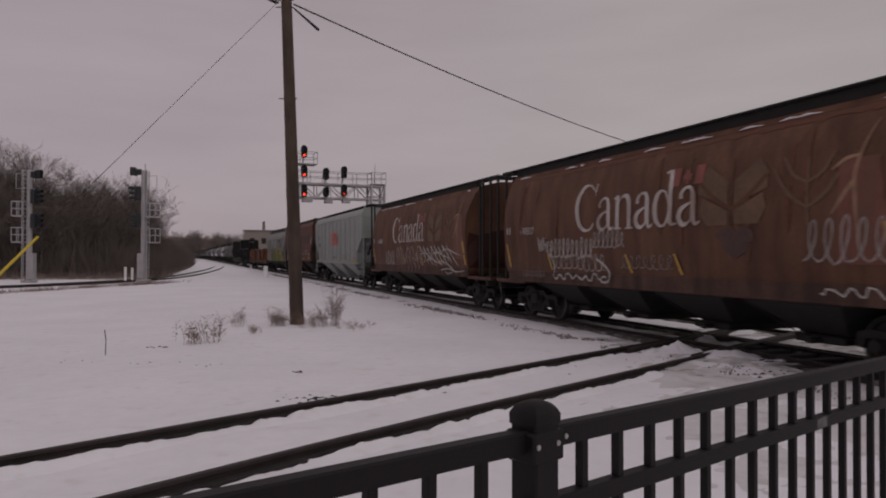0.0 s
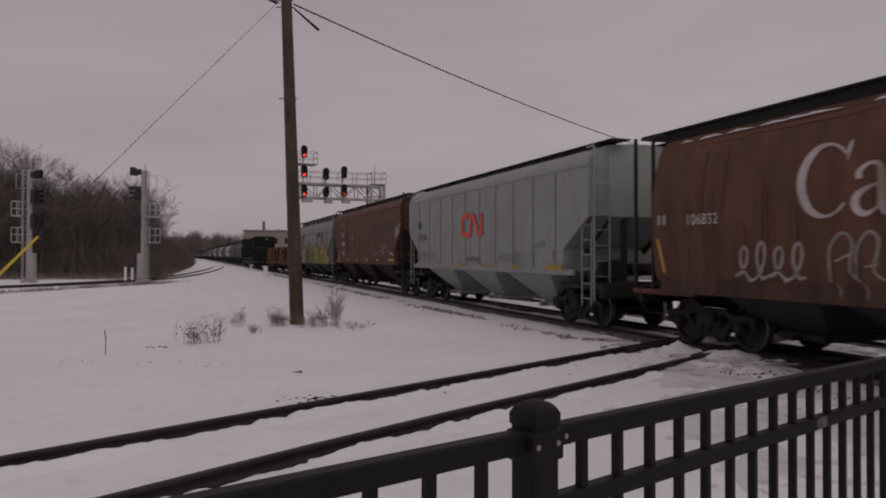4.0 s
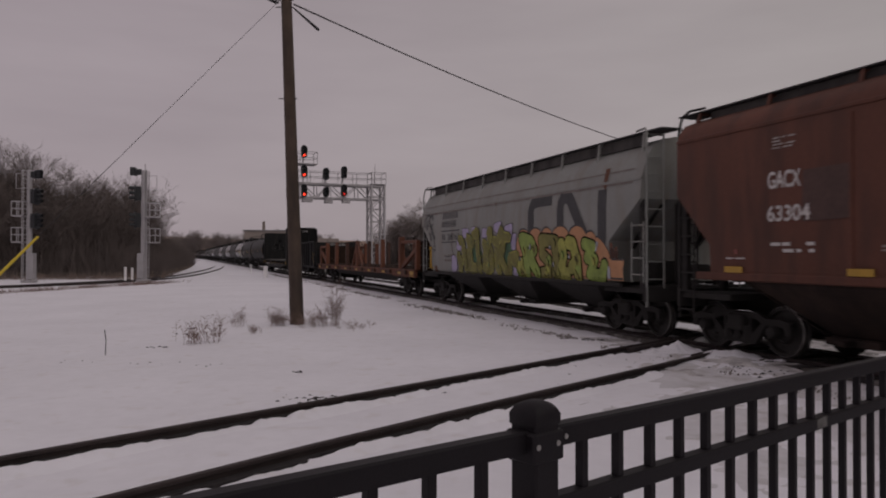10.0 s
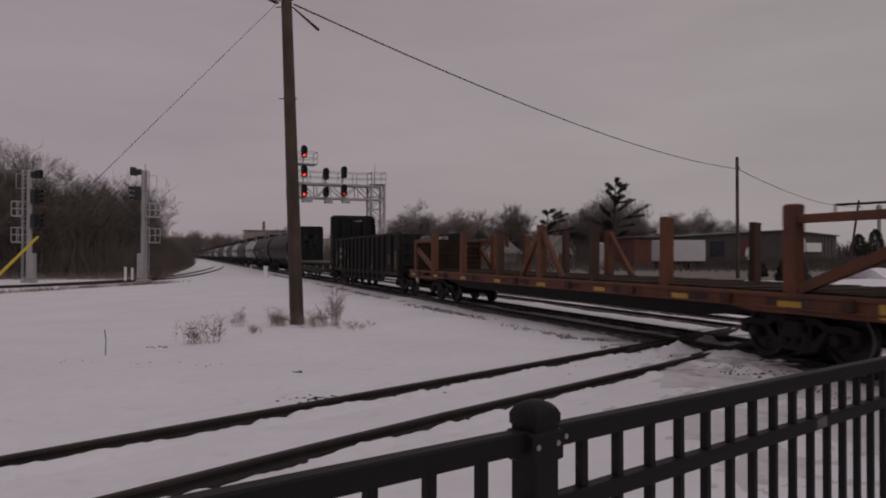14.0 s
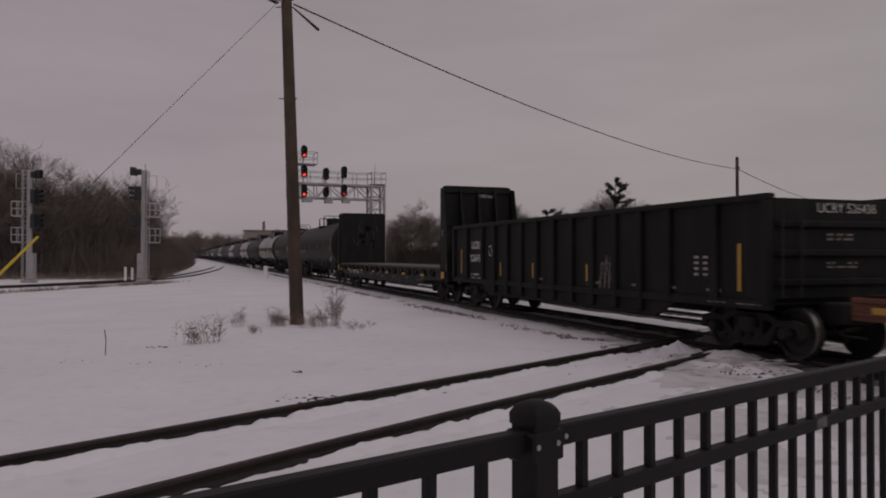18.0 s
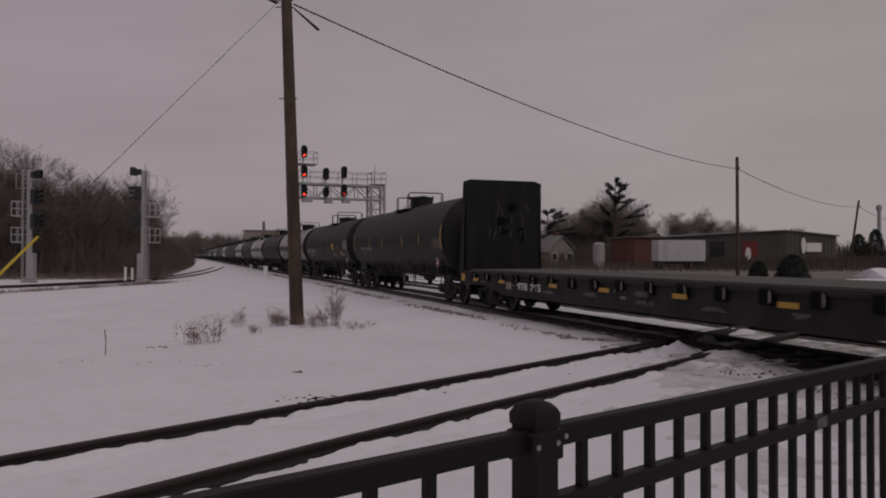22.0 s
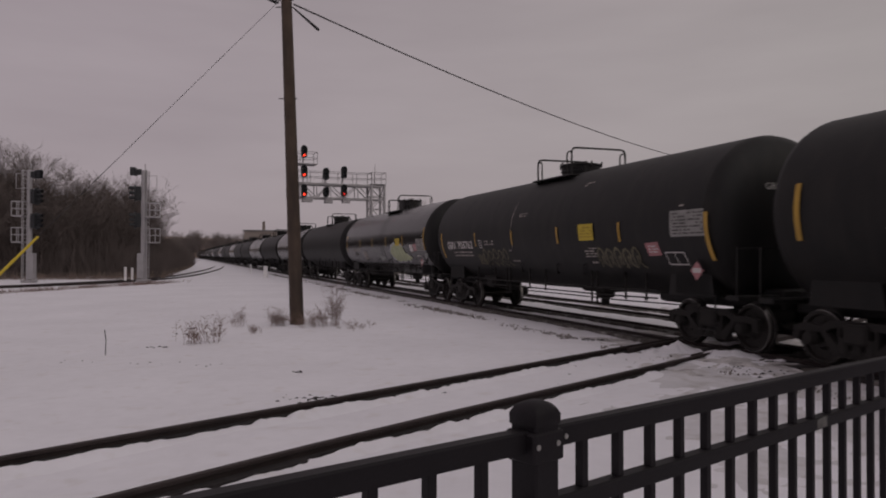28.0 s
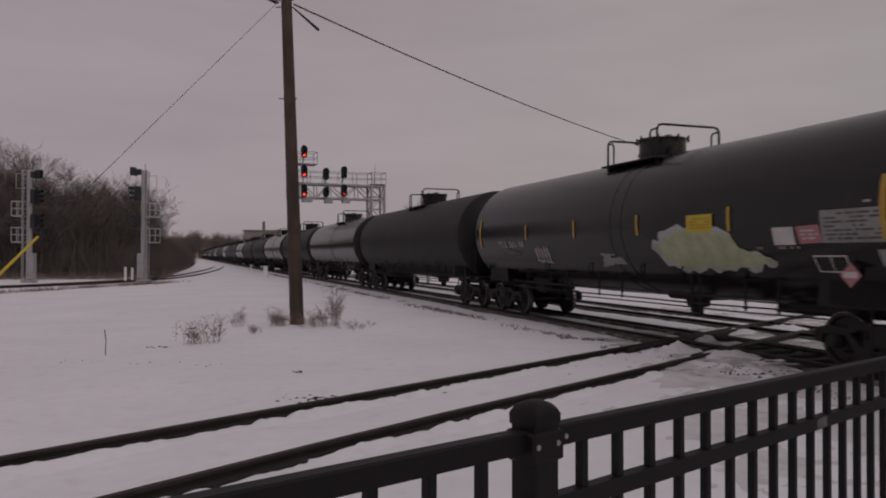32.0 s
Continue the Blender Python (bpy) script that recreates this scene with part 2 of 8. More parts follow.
    bpy.data.objects.remove(ob)
    me.transform(pose(0, 0, 0, 90, 0, 0))
    return me


def bent(me, material, x, z, depth, squeeze=1.0, upright=1.0):
    """Lays a flat mesh in x and z on a curved side: depth(z) is how far the side bulges towards -y."""
    bm = bmesh.new()
    bm.from_mesh(me)
    for v in bm.verts:
        v.co = (v.co.x * squeeze + x, v.co.y, v.co.z * upright + z)
    zs = [v.co.z for v in bm.verts]
    h = math.floor(min(zs) / 0.12) * 0.12
    while h < max(zs):
        bmesh.ops.bisect_plane(bm, geom=list(bm.verts) + list(bm.edges) + list(bm.faces), plane_co=(0, 0, h), plane_no=(0, 0, 1))
        h += 0.12
    for v in bm.verts:
        v.co.y -= depth(v.co.z) + 0.012
    bm.to_mesh(me)
    bm.free()
    me.materials.clear()
    me.materials.append(material)
    return me


def sized(me, width, height):
    """Scales a flat mesh so that it fills width and height from the origin."""
    xs, zs = [v.co.x for v in me.vertices], [v.co.z for v in me.vertices]
    me.transform(Matrix.Translation((-min(xs), 0, -min(zs))))
    me.transform(Matrix.Diagonal((width / (max(xs) - min(xs)), 1, height / (max(zs) - min(zs)), 1)))
    return me


def flat_patch(outlines):
    """A flat mesh in x and z from outlines."""
    s = Shape()
    for o in outlines:
        s.add([(x, 0, z) for x, z in o], [tuple(range(len(o)))])
    me = bpy.data.meshes.new("patch")
    me.from_pydata(s.v, [], s.f)
    return me


def eased(pts, n=4):
    """A smooth run through points of any number of values."""
    out, p = [], [pts[0]] + list(pts) + [pts[-1]]
    for i in range(1, len(p) - 2):
        for k in range(n):
            t = k / n
            out.append(tuple(0.5 * (2 * b + (c - a) * t + (2 * a - 5 * b + 4 * c - d) * t * t + (3 * b - a - 3 * c + d) * t ** 3) for a, b, c, d in zip(p[i - 1], p[i], p[i + 1], p[i + 2])))
    return out + [tuple(pts[-1])]


def brushed(strokes):
    """One flat mesh of strokes; each is a run of (x, z, half width), laid a hair over the one before."""
    s = Shape()
    for q, run in enumerate(strokes):
        left, right = [], []
        for i, (x, z, w) in enumerate(run):
            a, b = run[max(0, i - 1)], run[min(len(run) - 1, i + 1)]
            d = Vector((b[0] - a[0], b[1] - a[1]))
            p = Vector((-d.y, d.x)).normalized() * w if d.length > 1e-6 else Vector((0, w))
            left.append((x - p.x, -0.0004 * q, z - p.y))
            right.append((x + p.x, -0.0004 * q, z + p.y))
        n = len(run)
        s.add(left + right, [(i, i + 1, n + i + 1, n + i) for i in range(n - 1)])
    me = bpy.data.meshes.new("strokes")
    me.from_pydata(s.v, [], s.f)
    return me


def fat(paths, r, sides=10):
    """Broad strokes with round joints, as one flat mesh."""
    s, q = Shape(), 0
    for path in paths:
        for (x0, z0), (x1, z1) in zip(path, path[1:]):
            d = Vector((x1 - x0, z1 - z0))
            p = Vector((-d.y, d.x)).normalized() * r
            q += 1
            y = -0.00025 * q
            s.add([(x0 - p.x, y, z0 - p.y), (x1 - p.x, y, z1 - p.y), (x1 + p.x, y, z1 + p.y), (x0 + p.x, y, z0 + p.y)], [(0, 1, 2, 3)])
        for x, z in path:
            q += 1
            y = -0.00025 * q
            s.add([(x + r * 1.02 * math.cos(2 * math.pi * k / sides + 0.4), y, z + r * 1.02 * math.sin(2 * math.pi * k / sides + 0.4)) for k in range(sides)], [tuple(range(sides))])
    me = bpy.data.meshes.new("strokes")
    me.from_pydata(s.v, [], s.f)
    return me


def serif_glyph(ch):
    """Strokes of a serif letter in a box one wide; small letters are one high."""
    if ch == "a":
        return [eased([(0.20, 0.70, 0.08), (0.22, 0.86, 0.07), (0.42, 0.99, 0.035), (0.63, 0.95, 0.06), (0.71, 0.76, 0.10)]), [(0.71, 0.80, 0.10), (0.71, 0.14, 0.10)], eased([(0.71, 0.20, 0.09), (0.77, 0.05, 0.07), (0.86, 0.02, 0.04), (1.0, 0.09, 0.02)]),
                eased([(0.70, 0.60, 0.025), (0.44, 0.53, 0.04), (0.20, 0.41, 0.08), (0.12, 0.23, 0.10), (0.22, 0.06, 0.085), (0.40, 0.02, 0.05), (0.60, 0.12, 0.03), (0.70, 0.24, 0.02)])]
    if ch == "n":
        return [[(0.0, 0.93, 0.03), (0.20, 0.97, 0.035)], [(0.19, 1.02, 0.09), (0.19, 0.02, 0.10)], [(-0.01, 0.02, 0.026), (0.40, 0.02, 0.026)], eased([(0.20, 0.76, 0.02), (0.42, 0.96, 0.04), (0.62, 0.98, 0.07), (0.77, 0.86, 0.10), (0.80, 0.68, 0.10)]), [(0.80, 0.72, 0.10), (0.80, 0.02, 0.10)], [(0.60, 0.02, 0.026), (1.01, 0.02, 0.026)]]
    if ch == "d":
        bowl = [(0.39 + 0.29 * math.cos(2 * math.pi * k / 24), 0.5 + 0.49 * math.sin(2 * math.pi * k / 24), 0.032 + 0.075 * max(0, -math.cos(2 * math.pi * k / 24))) for k in range(25)]
        return [bowl, [(0.73, 1.52, 0.09), (0.73, 0.06, 0.095)], [(0.52, 1.46, 0.03), (0.74, 1.50, 0.035)], [(0.72, 0.03, 0.035), (1.0, 0.06, 0.025)]]
    arc = [(0.54 + 0.44 * math.cos(radians(42 + 276 * k / 26)), 0.75 + 0.74 * math.sin(radians(42 + 276 * k / 26)), 0.03 + 0.095 * max(0, -math.cos(radians(42 + 276 * k / 26))) ** 0.8) for k in range(27)]
    return [arc, [(0.90, 1.12, 0.015), (0.92, 1.36, 0.05), (0.95, 1.50, 0.03)]]


def wordmark(spans, high):
    """Serif letters, each over its own stretch of x."""
    out = []
    for ch, x0, x1 in spans:
        for run in serif_glyph(ch):
            out.append([(x0 + x * (x1 - x0), z * high, w * 0.72) for x, z, w in run])
    return brushed(out)


def bars(x0, x1, z0, z1, rows, seed=1):
    """Rows of short bars of the size of small writing."""
    rng = random.Random(seed)
    out, dz = [], (z1 - z0) / rows
    for r in range(rows):
        x = x0 + (rng.uniform(0, 0.1) * (x1 - x0) if rows > 2 else 0)
        while x < x1 - 0.04:
            w = min(rng.uniform(0.05, 0.24), x1 - x)
            a = z0 + dz * r + dz * 0.25
            if rng.random() > 0.12:
                out.append([(x, a), (x + w, a), (x + w, a + dz * 0.5), (x, a + dz * 0.5)])
            x += w + rng.uniform(0.025, 0.07)
    return out


# ---- the plan ----
HEAD = radians(109.5)                       # the main line, away from the crossing
WAY = Vector((math.cos(HEAD), math.sin(HEAD), 0))
NEAR = Vector((-math.sin(HEAD), math.cos(HEAD), 0))
START = Vector((3.385, 23.07, 0))
GROUND = -0.13


def line_at(s, side=0.0):
    """A place on the main line, s metres on from START, and its heading; side: metres towards the fence."""
    p, h = START + WAY * s, HEAD
    if s > 390:
        u, r = s - 390, 450.0
        h = HEAD + u / r
        p = START + WAY * 390 + WAY * (r * math.sin(u / r)) + NEAR * (r * (1 - math.cos(u / r)))
    return p + Vector((-math.sin(h), math.cos(h), 0)) * side, h


def travelled(t):
    """How far the train has come by t seconds."""
    return 6.08 * t - 0.01435 * t * t - 3.555


# ---- ground, tracks ----
def heap(x, y, cx, cy, rx, ry, h):
    d = ((x - cx) / rx) ** 2 + ((y - cy) / ry) ** 2
    return h * math.exp(-d * 1.8)


def ground_height(x, y):
    z = GROUND + 0.035 * noise.noise((x * 0.25, y * 0.25, 0)) + 0.016 * noise.noise((x * 1.1, y * 1.1, 3)) + 0.010 * noise.noise((x * 2.9, y * 2.9, 6))
    if y < 40 and abs(x) < 30:
        z += heap(x, y, 5.05, 13.0, 1.5, 0.9, 0.10)
    return z


def build_ground():
    near = list(np.arange(-16, 20.01, 0.15))
    xs = [-4000, -1500, -600, -300, -160, -100, -70, -50, -38, -30, -25, -20] + near + [22, 26, 32, 40, 55, 75, 110, 180, 350, 800, 2000, 4000]
    ys = [-4000, -800, -200, -60, -25, -10, -4] + list(np.arange(-1, 4, 0.30)) + list(np.arange(4, 30.01, 0.15)) + [32, 35, 39, 44, 50, 58, 68, 80, 95, 115, 140, 180, 240, 330, 450, 650, 1000, 2000, 4500]
    s = Shape()
    s.v = [(x, y, ground_height(x, y)) for y in ys for x in xs]
    n = len(xs)
    s.f = [(j * n + i, j * n + i + 1, (j + 1) * n + i + 1, (j + 1) * n + i) for j in range(len(ys) - 1) for i in range(n - 1)]
    thing("ground", "trampled fresh snow over flat open ground", "ground", kind="structure", shape=s, material=SNOW, smooth=True)


PROFILE = [(-0.07, -0.17), (0.07, -0.17), (0.07, -0.155), (0.012, -0.135), (0.010, -0.045), (0.036, -0.035), (0.036, -0.006), (0.028, 0.0), (-0.028, 0.0), (-0.036, -0.006), (-0.036, -0.035), (-0.010, -0.045), (-0.012, -0.135), (-0.07, -0.155)]


def rail_shape(points):
    pts = [Vector(p) for p in points]
    rings = []
    for i, p in enumerate(pts):
        way = (pts[min(i + 1, len(pts) - 1)] - pts[max(i - 1, 0)]).normalized()
        side = Vector((way.y, -way.x, 0))
        rings.append([p + side * a + Vector((0, 0, b)) for a, b in PROFILE])
    return Shape().loft(rings)


def build_tracks():
    track = thing("main_track", "snowed-in main line of rusty rails through the crossing", "railway track", kind="structure")
    stops = [-60, -20, -8, 0, 20, 60, 120, 200, 300, 390] + list(range(405, 620, 15))
    for side in (0.755, -0.755):
        part("rail", rail_shape([line_at(s, side)[0] for s in stops]), RAIL, track)
    far = thing("second_track", "second main line of rusty rails in snow", "railway track", kind="structure")
    for side in (-2.9, -4.4):
        part("rail", rail_shape([line_at(s, side)[0] for s in stops]), RAIL, far)
    # dark bed under the main line
    s = Shape()
    for a, b, h in ((1.20, 0.30, -0.09), (-0.40, -1.15, -0.09), (-2.62, -3.12, -0.10), (-4.15, -4.62, -0.10)):
        rings = []
        for q in np.concatenate([np.arange(-60, 60, 0.8), np.arange(60, 600, 12)]):
            w = 0.16 * noise.noise((q * 0.8, a, 0))
            rings.append([line_at(q, a + w)[0] + Vector((0, 0, h - 0.1)), line_at(q, a - 0.12 + w)[0] + Vector((0, 0, h + 0.02)), line_at(q, b + 0.1 - w * 0.5)[0] + Vector((0, 0, h + 0.02)), line_at(q, b - w * 0.5)[0] + Vector((0, 0, h - 0.1))])
        s.loft(rings)
    thing("ballast", "dark crushed stone track bed with blown snow", "ballast", kind="structure", shape=s, material=BALLAST)
    # the branch that crosses the main line
    branch = thing("branch_track", "rusty branch line rails bare of snow, crossing the main line", "railway track", kind="structure")
    a0, a1 = Vector((-4.01, 6.65, 0)), Vector((4.36, 15.48, 0))
    b0, b1 = Vector((-2.60, 5.51, 0)), Vector((0.11, 8.61, 0))
    b2 = Vector((4.10, 12.82, 0))
    ua, ub = (a1 - a0).normalized(), (b2 - b1).normalized()
    part("rail", rail_shape([a0 - ua * 30, a0, a1, a1 + ua * 45]), RAIL, branch)
    part("rail", rail_shape([b0 - (b1 - b0).normalized() * 25, b0, b0.lerp(b1, 0.5) + Vector((-0.02, 0.02, 0)), b1, b2, b2 + ub * 46]), RAIL, branch)
    gap = Shape()
    for line in ([a0 - ua * 8, a1], [b0 - (b1 - b0).normalized() * 6, b0, b1, b2 - ub * 0.6]):
        for l0, l1 in zip(line, line[1:]):
            way = (l1 - l0).normalized()
            out = Vector((way.y, -way.x, 0))
            rings = []
            n = max(2, int((l1 - l0).length / 0.10))
            for k in range(n + 1):
                c = l0.lerp(l1, k / n)
                w = 0.10 + 0.05 * noise.noise((c.x * 0.8, c.y * 0.8, 3)) + 0.06 * noise.noise((c.x * 4, c.y * 4, 5)) + 0.05 * noise.noise((c.x * 11, c.y * 11, 6))
                rings.append([c + Vector((0, 0, -0.2)), c + Vector((0, 0, -0.085)), c + out * w + Vector((0, 0, -0.088)), c + out * (w + 0.03) + Vector((0, 0, -0.2))])
            gap.loft(rings)
    thing("rail_gap", "dark ragged gap along the branch rails", "ballast", kind="structure", shape=gap, material=TIMBER)
    bank = Shape()
    for pts_, side, top in (((a0 - ua * 8, a1), 1, -0.085), ((b0 - ua * 6, b2 - ub * 1.0), 1, -0.08), ((a0 - ua * 8, a1), -1, -0.03), ((b0 - ua * 6, b1), -1, -0.03), ((b1, b2), -1, -0.03)):
        p, q = pts_
        if pts_[0] == b0 - ua * 6 and side == 1:
            line = [b0 - (b1 - b0).normalized() * 6, b0, b1, b2 - ub * 1.0]
        else:
            line = [p, q]
        for l0, l1 in zip(line, line[1:]):
            way = (l1 - l0).normalized()
            out = Vector((way.y, -way.x, 0)) * side
            n = max(2, int((l1 - l0).length / 0.07))
            rings = []
            for k in range(n + 1):
                c = l0.lerp(l1, k / n)
                f = noise.noise((c.x * 0.7, c.y * 0.7, 9 * side)) + 0.6 * noise.noise((c.x * 2.6, c.y * 2.6, side)) + 0.45 * noise.noise((c.x * 8, c.y * 8, side)) + 0.3 * noise.noise((c.x * 17, c.y * 17, side))
                z = min(-0.02, top + 0.055 * f)
                g0 = 0.07 if side > 0 else 0.0
                rings.append([c + out * (0.014 + g0) + Vector((0, 0, -0.2)), c + out * (0.016 + g0) + Vector((0, 0, z - 0.02)), c + out * (0.05 + g0 + 0.02 * f) + Vector((0, 0, z)), c + out * 0.24 + Vector((0, 0, z * 0.45 + GROUND * 0.5)), c + out * 0.48 + Vector((0, 0, GROUND - 0.05))])
            bank.loft(rings)
    thing("snow_edge", "wind-packed snow banked against the branch rails", "snow", kind="structure", shape=bank, material=SNOW, smooth=True)
    def ragged(x0, x1, y0, y1, step, lift, rough_, seed):
        """A sheet that breaks through the snow here and there."""
        q = Shape()
        nx, ny = int((x1 - x0) / step), int((y1 - y0) / step)
        for j in range(ny + 1):
            for i in range(nx + 1):
                x, y = x0 + i * step, y0 + j * step
                rim = 1 - max(abs(2 * i / nx - 1), abs(2 * j / ny - 1))
                w = noise.noise((x * 0.9, y * 0.9, seed)) + 0.7 * noise.noise((x * 2.6, y * 2.6, seed)) + 0.45 * noise.noise((x * 7, y * 7, seed))
                q.v.append((x, y, ground_height(x, y) + lift + rough_ * w - 0.10 * max(0, 0.35 - rim)))
        q.f = [(j * (nx + 1) + i, j * (nx + 1) + i + 1, (j + 1) * (nx + 1) + i + 1, (j + 1) * (nx + 1) + i) for j in range(ny) for i in range(nx)]
        return q
    thing("trodden_snow", "trodden snow, greyed for shade, beside the crossing", "snow", kind="structure", shape=ragged(1.2, 15.0, 5.5, 14.0, 0.12, 0.008, 0.022, 4), material=TRODDEN_SHADE, smooth=True)
    thing("gritty_snow", "dirty gritty snow and ballast at the crossing", "snow", kind="structure", shape=ragged(3.0, 13.2, 10.8, 20.0, 0.075, 0.012, 0.040, 8), material=GRITTY, smooth=True)
    thing("gritty_snow", "wind-scoured dirty snow along the main line", "snow", kind="structure", shape=ragged(4.5, 24.0, 14.5, 29.0, 0.13, -0.002, 0.042, 15), material=GRITTY, smooth=True)
    hp = Shape()
    for cx, cy, r, h, sd in ((4.74, 14.80, 0.50, 0.20, 1), (5.36, 13.72, 0.80, 0.23, 2), (6.05, 13.10, 0.55, 0.12, 3), (4.2, 14.45, 0.5, 0.09, 6), (6.35, 16.0, 0.30, 0.12, 7), (5.9, 16.9, 0.40, 0.16, 9), (4.95, 13.35, 0.42, 0.14, 11), (7.2, 12.7, 0.45, 0.10, 12), (7.3, 18.5, 0.6, 0.16, 4), (8.9, 19.1, 0.7, 0.18, 5)):
        rings = []
        for f in (1.0, 0.9, 0.8, 0.7, 0.6, 0.5, 0.4, 0.3, 0.2, 0.1, 0.02):
            ring = []
            for k in range(40):
                a = 2 * math.pi * k / 40
                ca, sa = math.cos(a), math.sin(a)
                w = 1 + 0.34 * noise.noise((ca * 1.4, sa * 1.4, sd)) + 0.2 * noise.noise((ca * 3.5, sa * 3.5, sd + 9)) + 0.10 * noise.noise((ca * 9, sa * 9, sd + 4))
                x, y = cx + r * f * w * ca * 1.25, cy + r * f * w * sa
                ring.append((x, y, GROUND - 0.03 + h * (1 - f) ** 0.95 + 0.06 * noise.noise((x * 4, y * 4, sd)) * min(1, 4 * (1 - f)) + 0.045 * noise.noise((x * 10, y * 10, sd)) + 0.02 * noise.noise((x * 24, y * 24, sd))))
            rings.append(ring)
        hp.loft(rings)
    thing("snow_heap", "small snow heaps pushed up at the crossing", "snow", kind="structure", shape=hp, material=SNOW, smooth=True)
    # guard rails at the diamond
    cross = thing("rail_crossing", "rusty rail diamond with guard rails and dark timbers, half snowed in", "rail crossing", kind="structure")
    c = (a1 + b2) / 2 + ua * 0.8
    for side in (0.60, -0.60):
        part("guard_rail", rail_shape([line_at(s, side)[0] - Vector((0, 0, 0.012)) for s in (-14.5, -10.5, -6)]), RAIL, cross)
    for k, off in ((a0, 0.16), (b1, -0.16)):
        q = Vector((-ua.y, ua.x, 0)) * (-off)
        p = k + ua * ((a1 - k).dot(ua))
        part("guard_rail", rail_shape([p + q - ua * 1.2 - Vector((0, 0, 0.012)), p + q + ua * 1.2 - Vector((0, 0, 0.012)), p + q + ua * 5 - Vector((0, 0, 0.012))]), RAIL, cross)
    for k in range(9):
        p = line_at(-13.4 + k * 0.62)[0]
        part("timber", Shape().box(-0.12, 0.12, -1.15, 1.15, -0.2, -0.062, 0.015), TIMBER, cross, at=Matrix.Translation(p) @ Matrix.Rotation(HEAD, 4, "Z"))
    # the wye track that swings in from the side
    wye = thing("wye_track", "curved wye track with dark rails in snow", "railway track", kind="structure")
    mid = [(-35, 32.0), (-29.6, 38.0), (-26, 42.6), (-24.4, 46.4), (-23.1, 51.4), (-22.4, 56), (-22.3, 61), (-23.6, 70), (-26.6, 84), (-31.5, 104), (-40.5, 136), (-54, 178)]
    pts = [Vector((x, y, 0)) for x, y in mid]
    fine = []
    for i in range(1, len(pts) - 2):
        for k in range(5):
            t = k / 5
            fine.append(0.5 * ((2 * pts[i]) + (pts[i + 1] - pts[i - 1]) * t + (2 * pts[i - 1] - 5 * pts[i] + 4 * pts[i + 1] - pts[i + 2]) * t * t + (3 * pts[i] - pts[i - 1] - 3 * pts[i + 1] + pts[i + 2]) * t ** 3))
    for side in (0, 1.5):
        row = []
        for i, p in enumerate(fine):
            w = (fine[min(i + 1, len(fine) - 1)] - fine[max(i - 1, 0)]).normalized()
            row.append(p + Vector((-w.y, w.x, 0)) * side)
        part("rail", rail_shape(row), RAIL, wye)


# ---- fence ----
def build_fence():
    step = Vector((0.0883, 0.07676, -0.0022))
    first = Vector((0.2729, 1.4485, 1.500))
    ang = math.atan2(step.y, step.x)
    turn = Matrix.Rotation(ang, 4, "Z")
    fence = thing("fence", "black powder-coated steel picket fence with capped posts", "fence")
    base = GROUND + 0.0

    def spot(k):
        return first + step * k
    for a, b in ((-21.5, -1.17), (-1.17, 19.1)):
        p, q = spot(a), spot(b)
        for drop, tall in ((0.0, 0.039), (0.133, 0.034), (1.33, 0.036)):
            s = Shape()
            w = 0.0165
            nrm = Vector((-math.sin(ang), math.cos(ang), 0)) * w
            ring = []
            for e in (p, q):
                z = Vector((0, 0, 1))
                c = 0.004
                ring.append([e - nrm + z * (-drop - tall), e + nrm + z * (-drop - tall), e + nrm + z * (-drop - c), e + nrm * 0.8 + z * (-drop), e - nrm * 0.8 + z * (-drop), e - nrm + z * (-drop - c)])
            s.loft(ring)
            part("rail", s, FENCE, fence)
    picket = Shape().box(-0.0098, 0.0098, -0.0098, 0.0098, -1.42, -0.03, 0.002).mesh("picket", FENCE)
    for k in list(range(-20, -1)) + list(range(0, 19)):
        kk = k + (-0.345 if k < -1 else 0)
        part("picket", picket, FENCE, fence, at=Matrix.Translation(spot(kk)) @ turn)
    post = Shape().box(-0.032, 0.032, -0.032, 0.032, base - 1.5, 0.022, 0.004).mesh("post", FENCE)
    cap = Shape()
    rings = []
    for z, r in ((0.008, 0.036), (0.027, 0.0365), (0.037, 0.034), (0.045, 0.026), (0.050, 0.014), (0.0515, 0.003)):
        ring = []
        for k in range(16):
            a = 2 * math.pi * k / 16
            m = max(abs(math.cos(a)), abs(math.sin(a)))
            q = 1 / m if z < 0.032 else 1 / m ** 0.5
            q = min(q, 1.30)
            ring.append((r * q * math.cos(a), r * q * math.sin(a), z))
        rings.append(ring)
    cap = Shape().loft(rings).mesh("post_cap", FENCE, True)
    collar = Shape().box(-0.042, 0.042, -0.036, 0.036, -0.058, -0.002, 0.004).mesh("bracket", FENCE)
    screw = Shape().turned([(-0.039, 0.0055), (-0.0405, 0.005), (-0.041, 0.002)], (0, 0, 0), "y", 10).mesh("bolt", BOLT)
    for k in (-21.5, -1.17, 19.1):
        m = Matrix.Translation(spot(k)) @ turn
        part("post", post, FENCE, fence, at=m)
        part("post_cap", cap, FENCE, fence, at=m)
        part("bracket", collar, FENCE, fence, at=m)
        for x in (-0.030, 0.024):
            part("bolt", screw, BOLT, fence, "bright bolt head", at=m @ Matrix.Translation((x, 0.003, -0.026)))
    part("bolt", screw, BOLT, fence, "bright bolt head", at=Matrix.Translation(spot(-0.62)) @ turn @ Matrix.Translation((0, 0.018, -0.022)))
    part("tape", Shape().box(-0.03, 0.045, -0.0172, 0.0172, -0.1665, -0.1345, 0.003), SCRAPE, fence, "scraped bare patch", at=Matrix.Translation(spot(9.3)) @ turn)


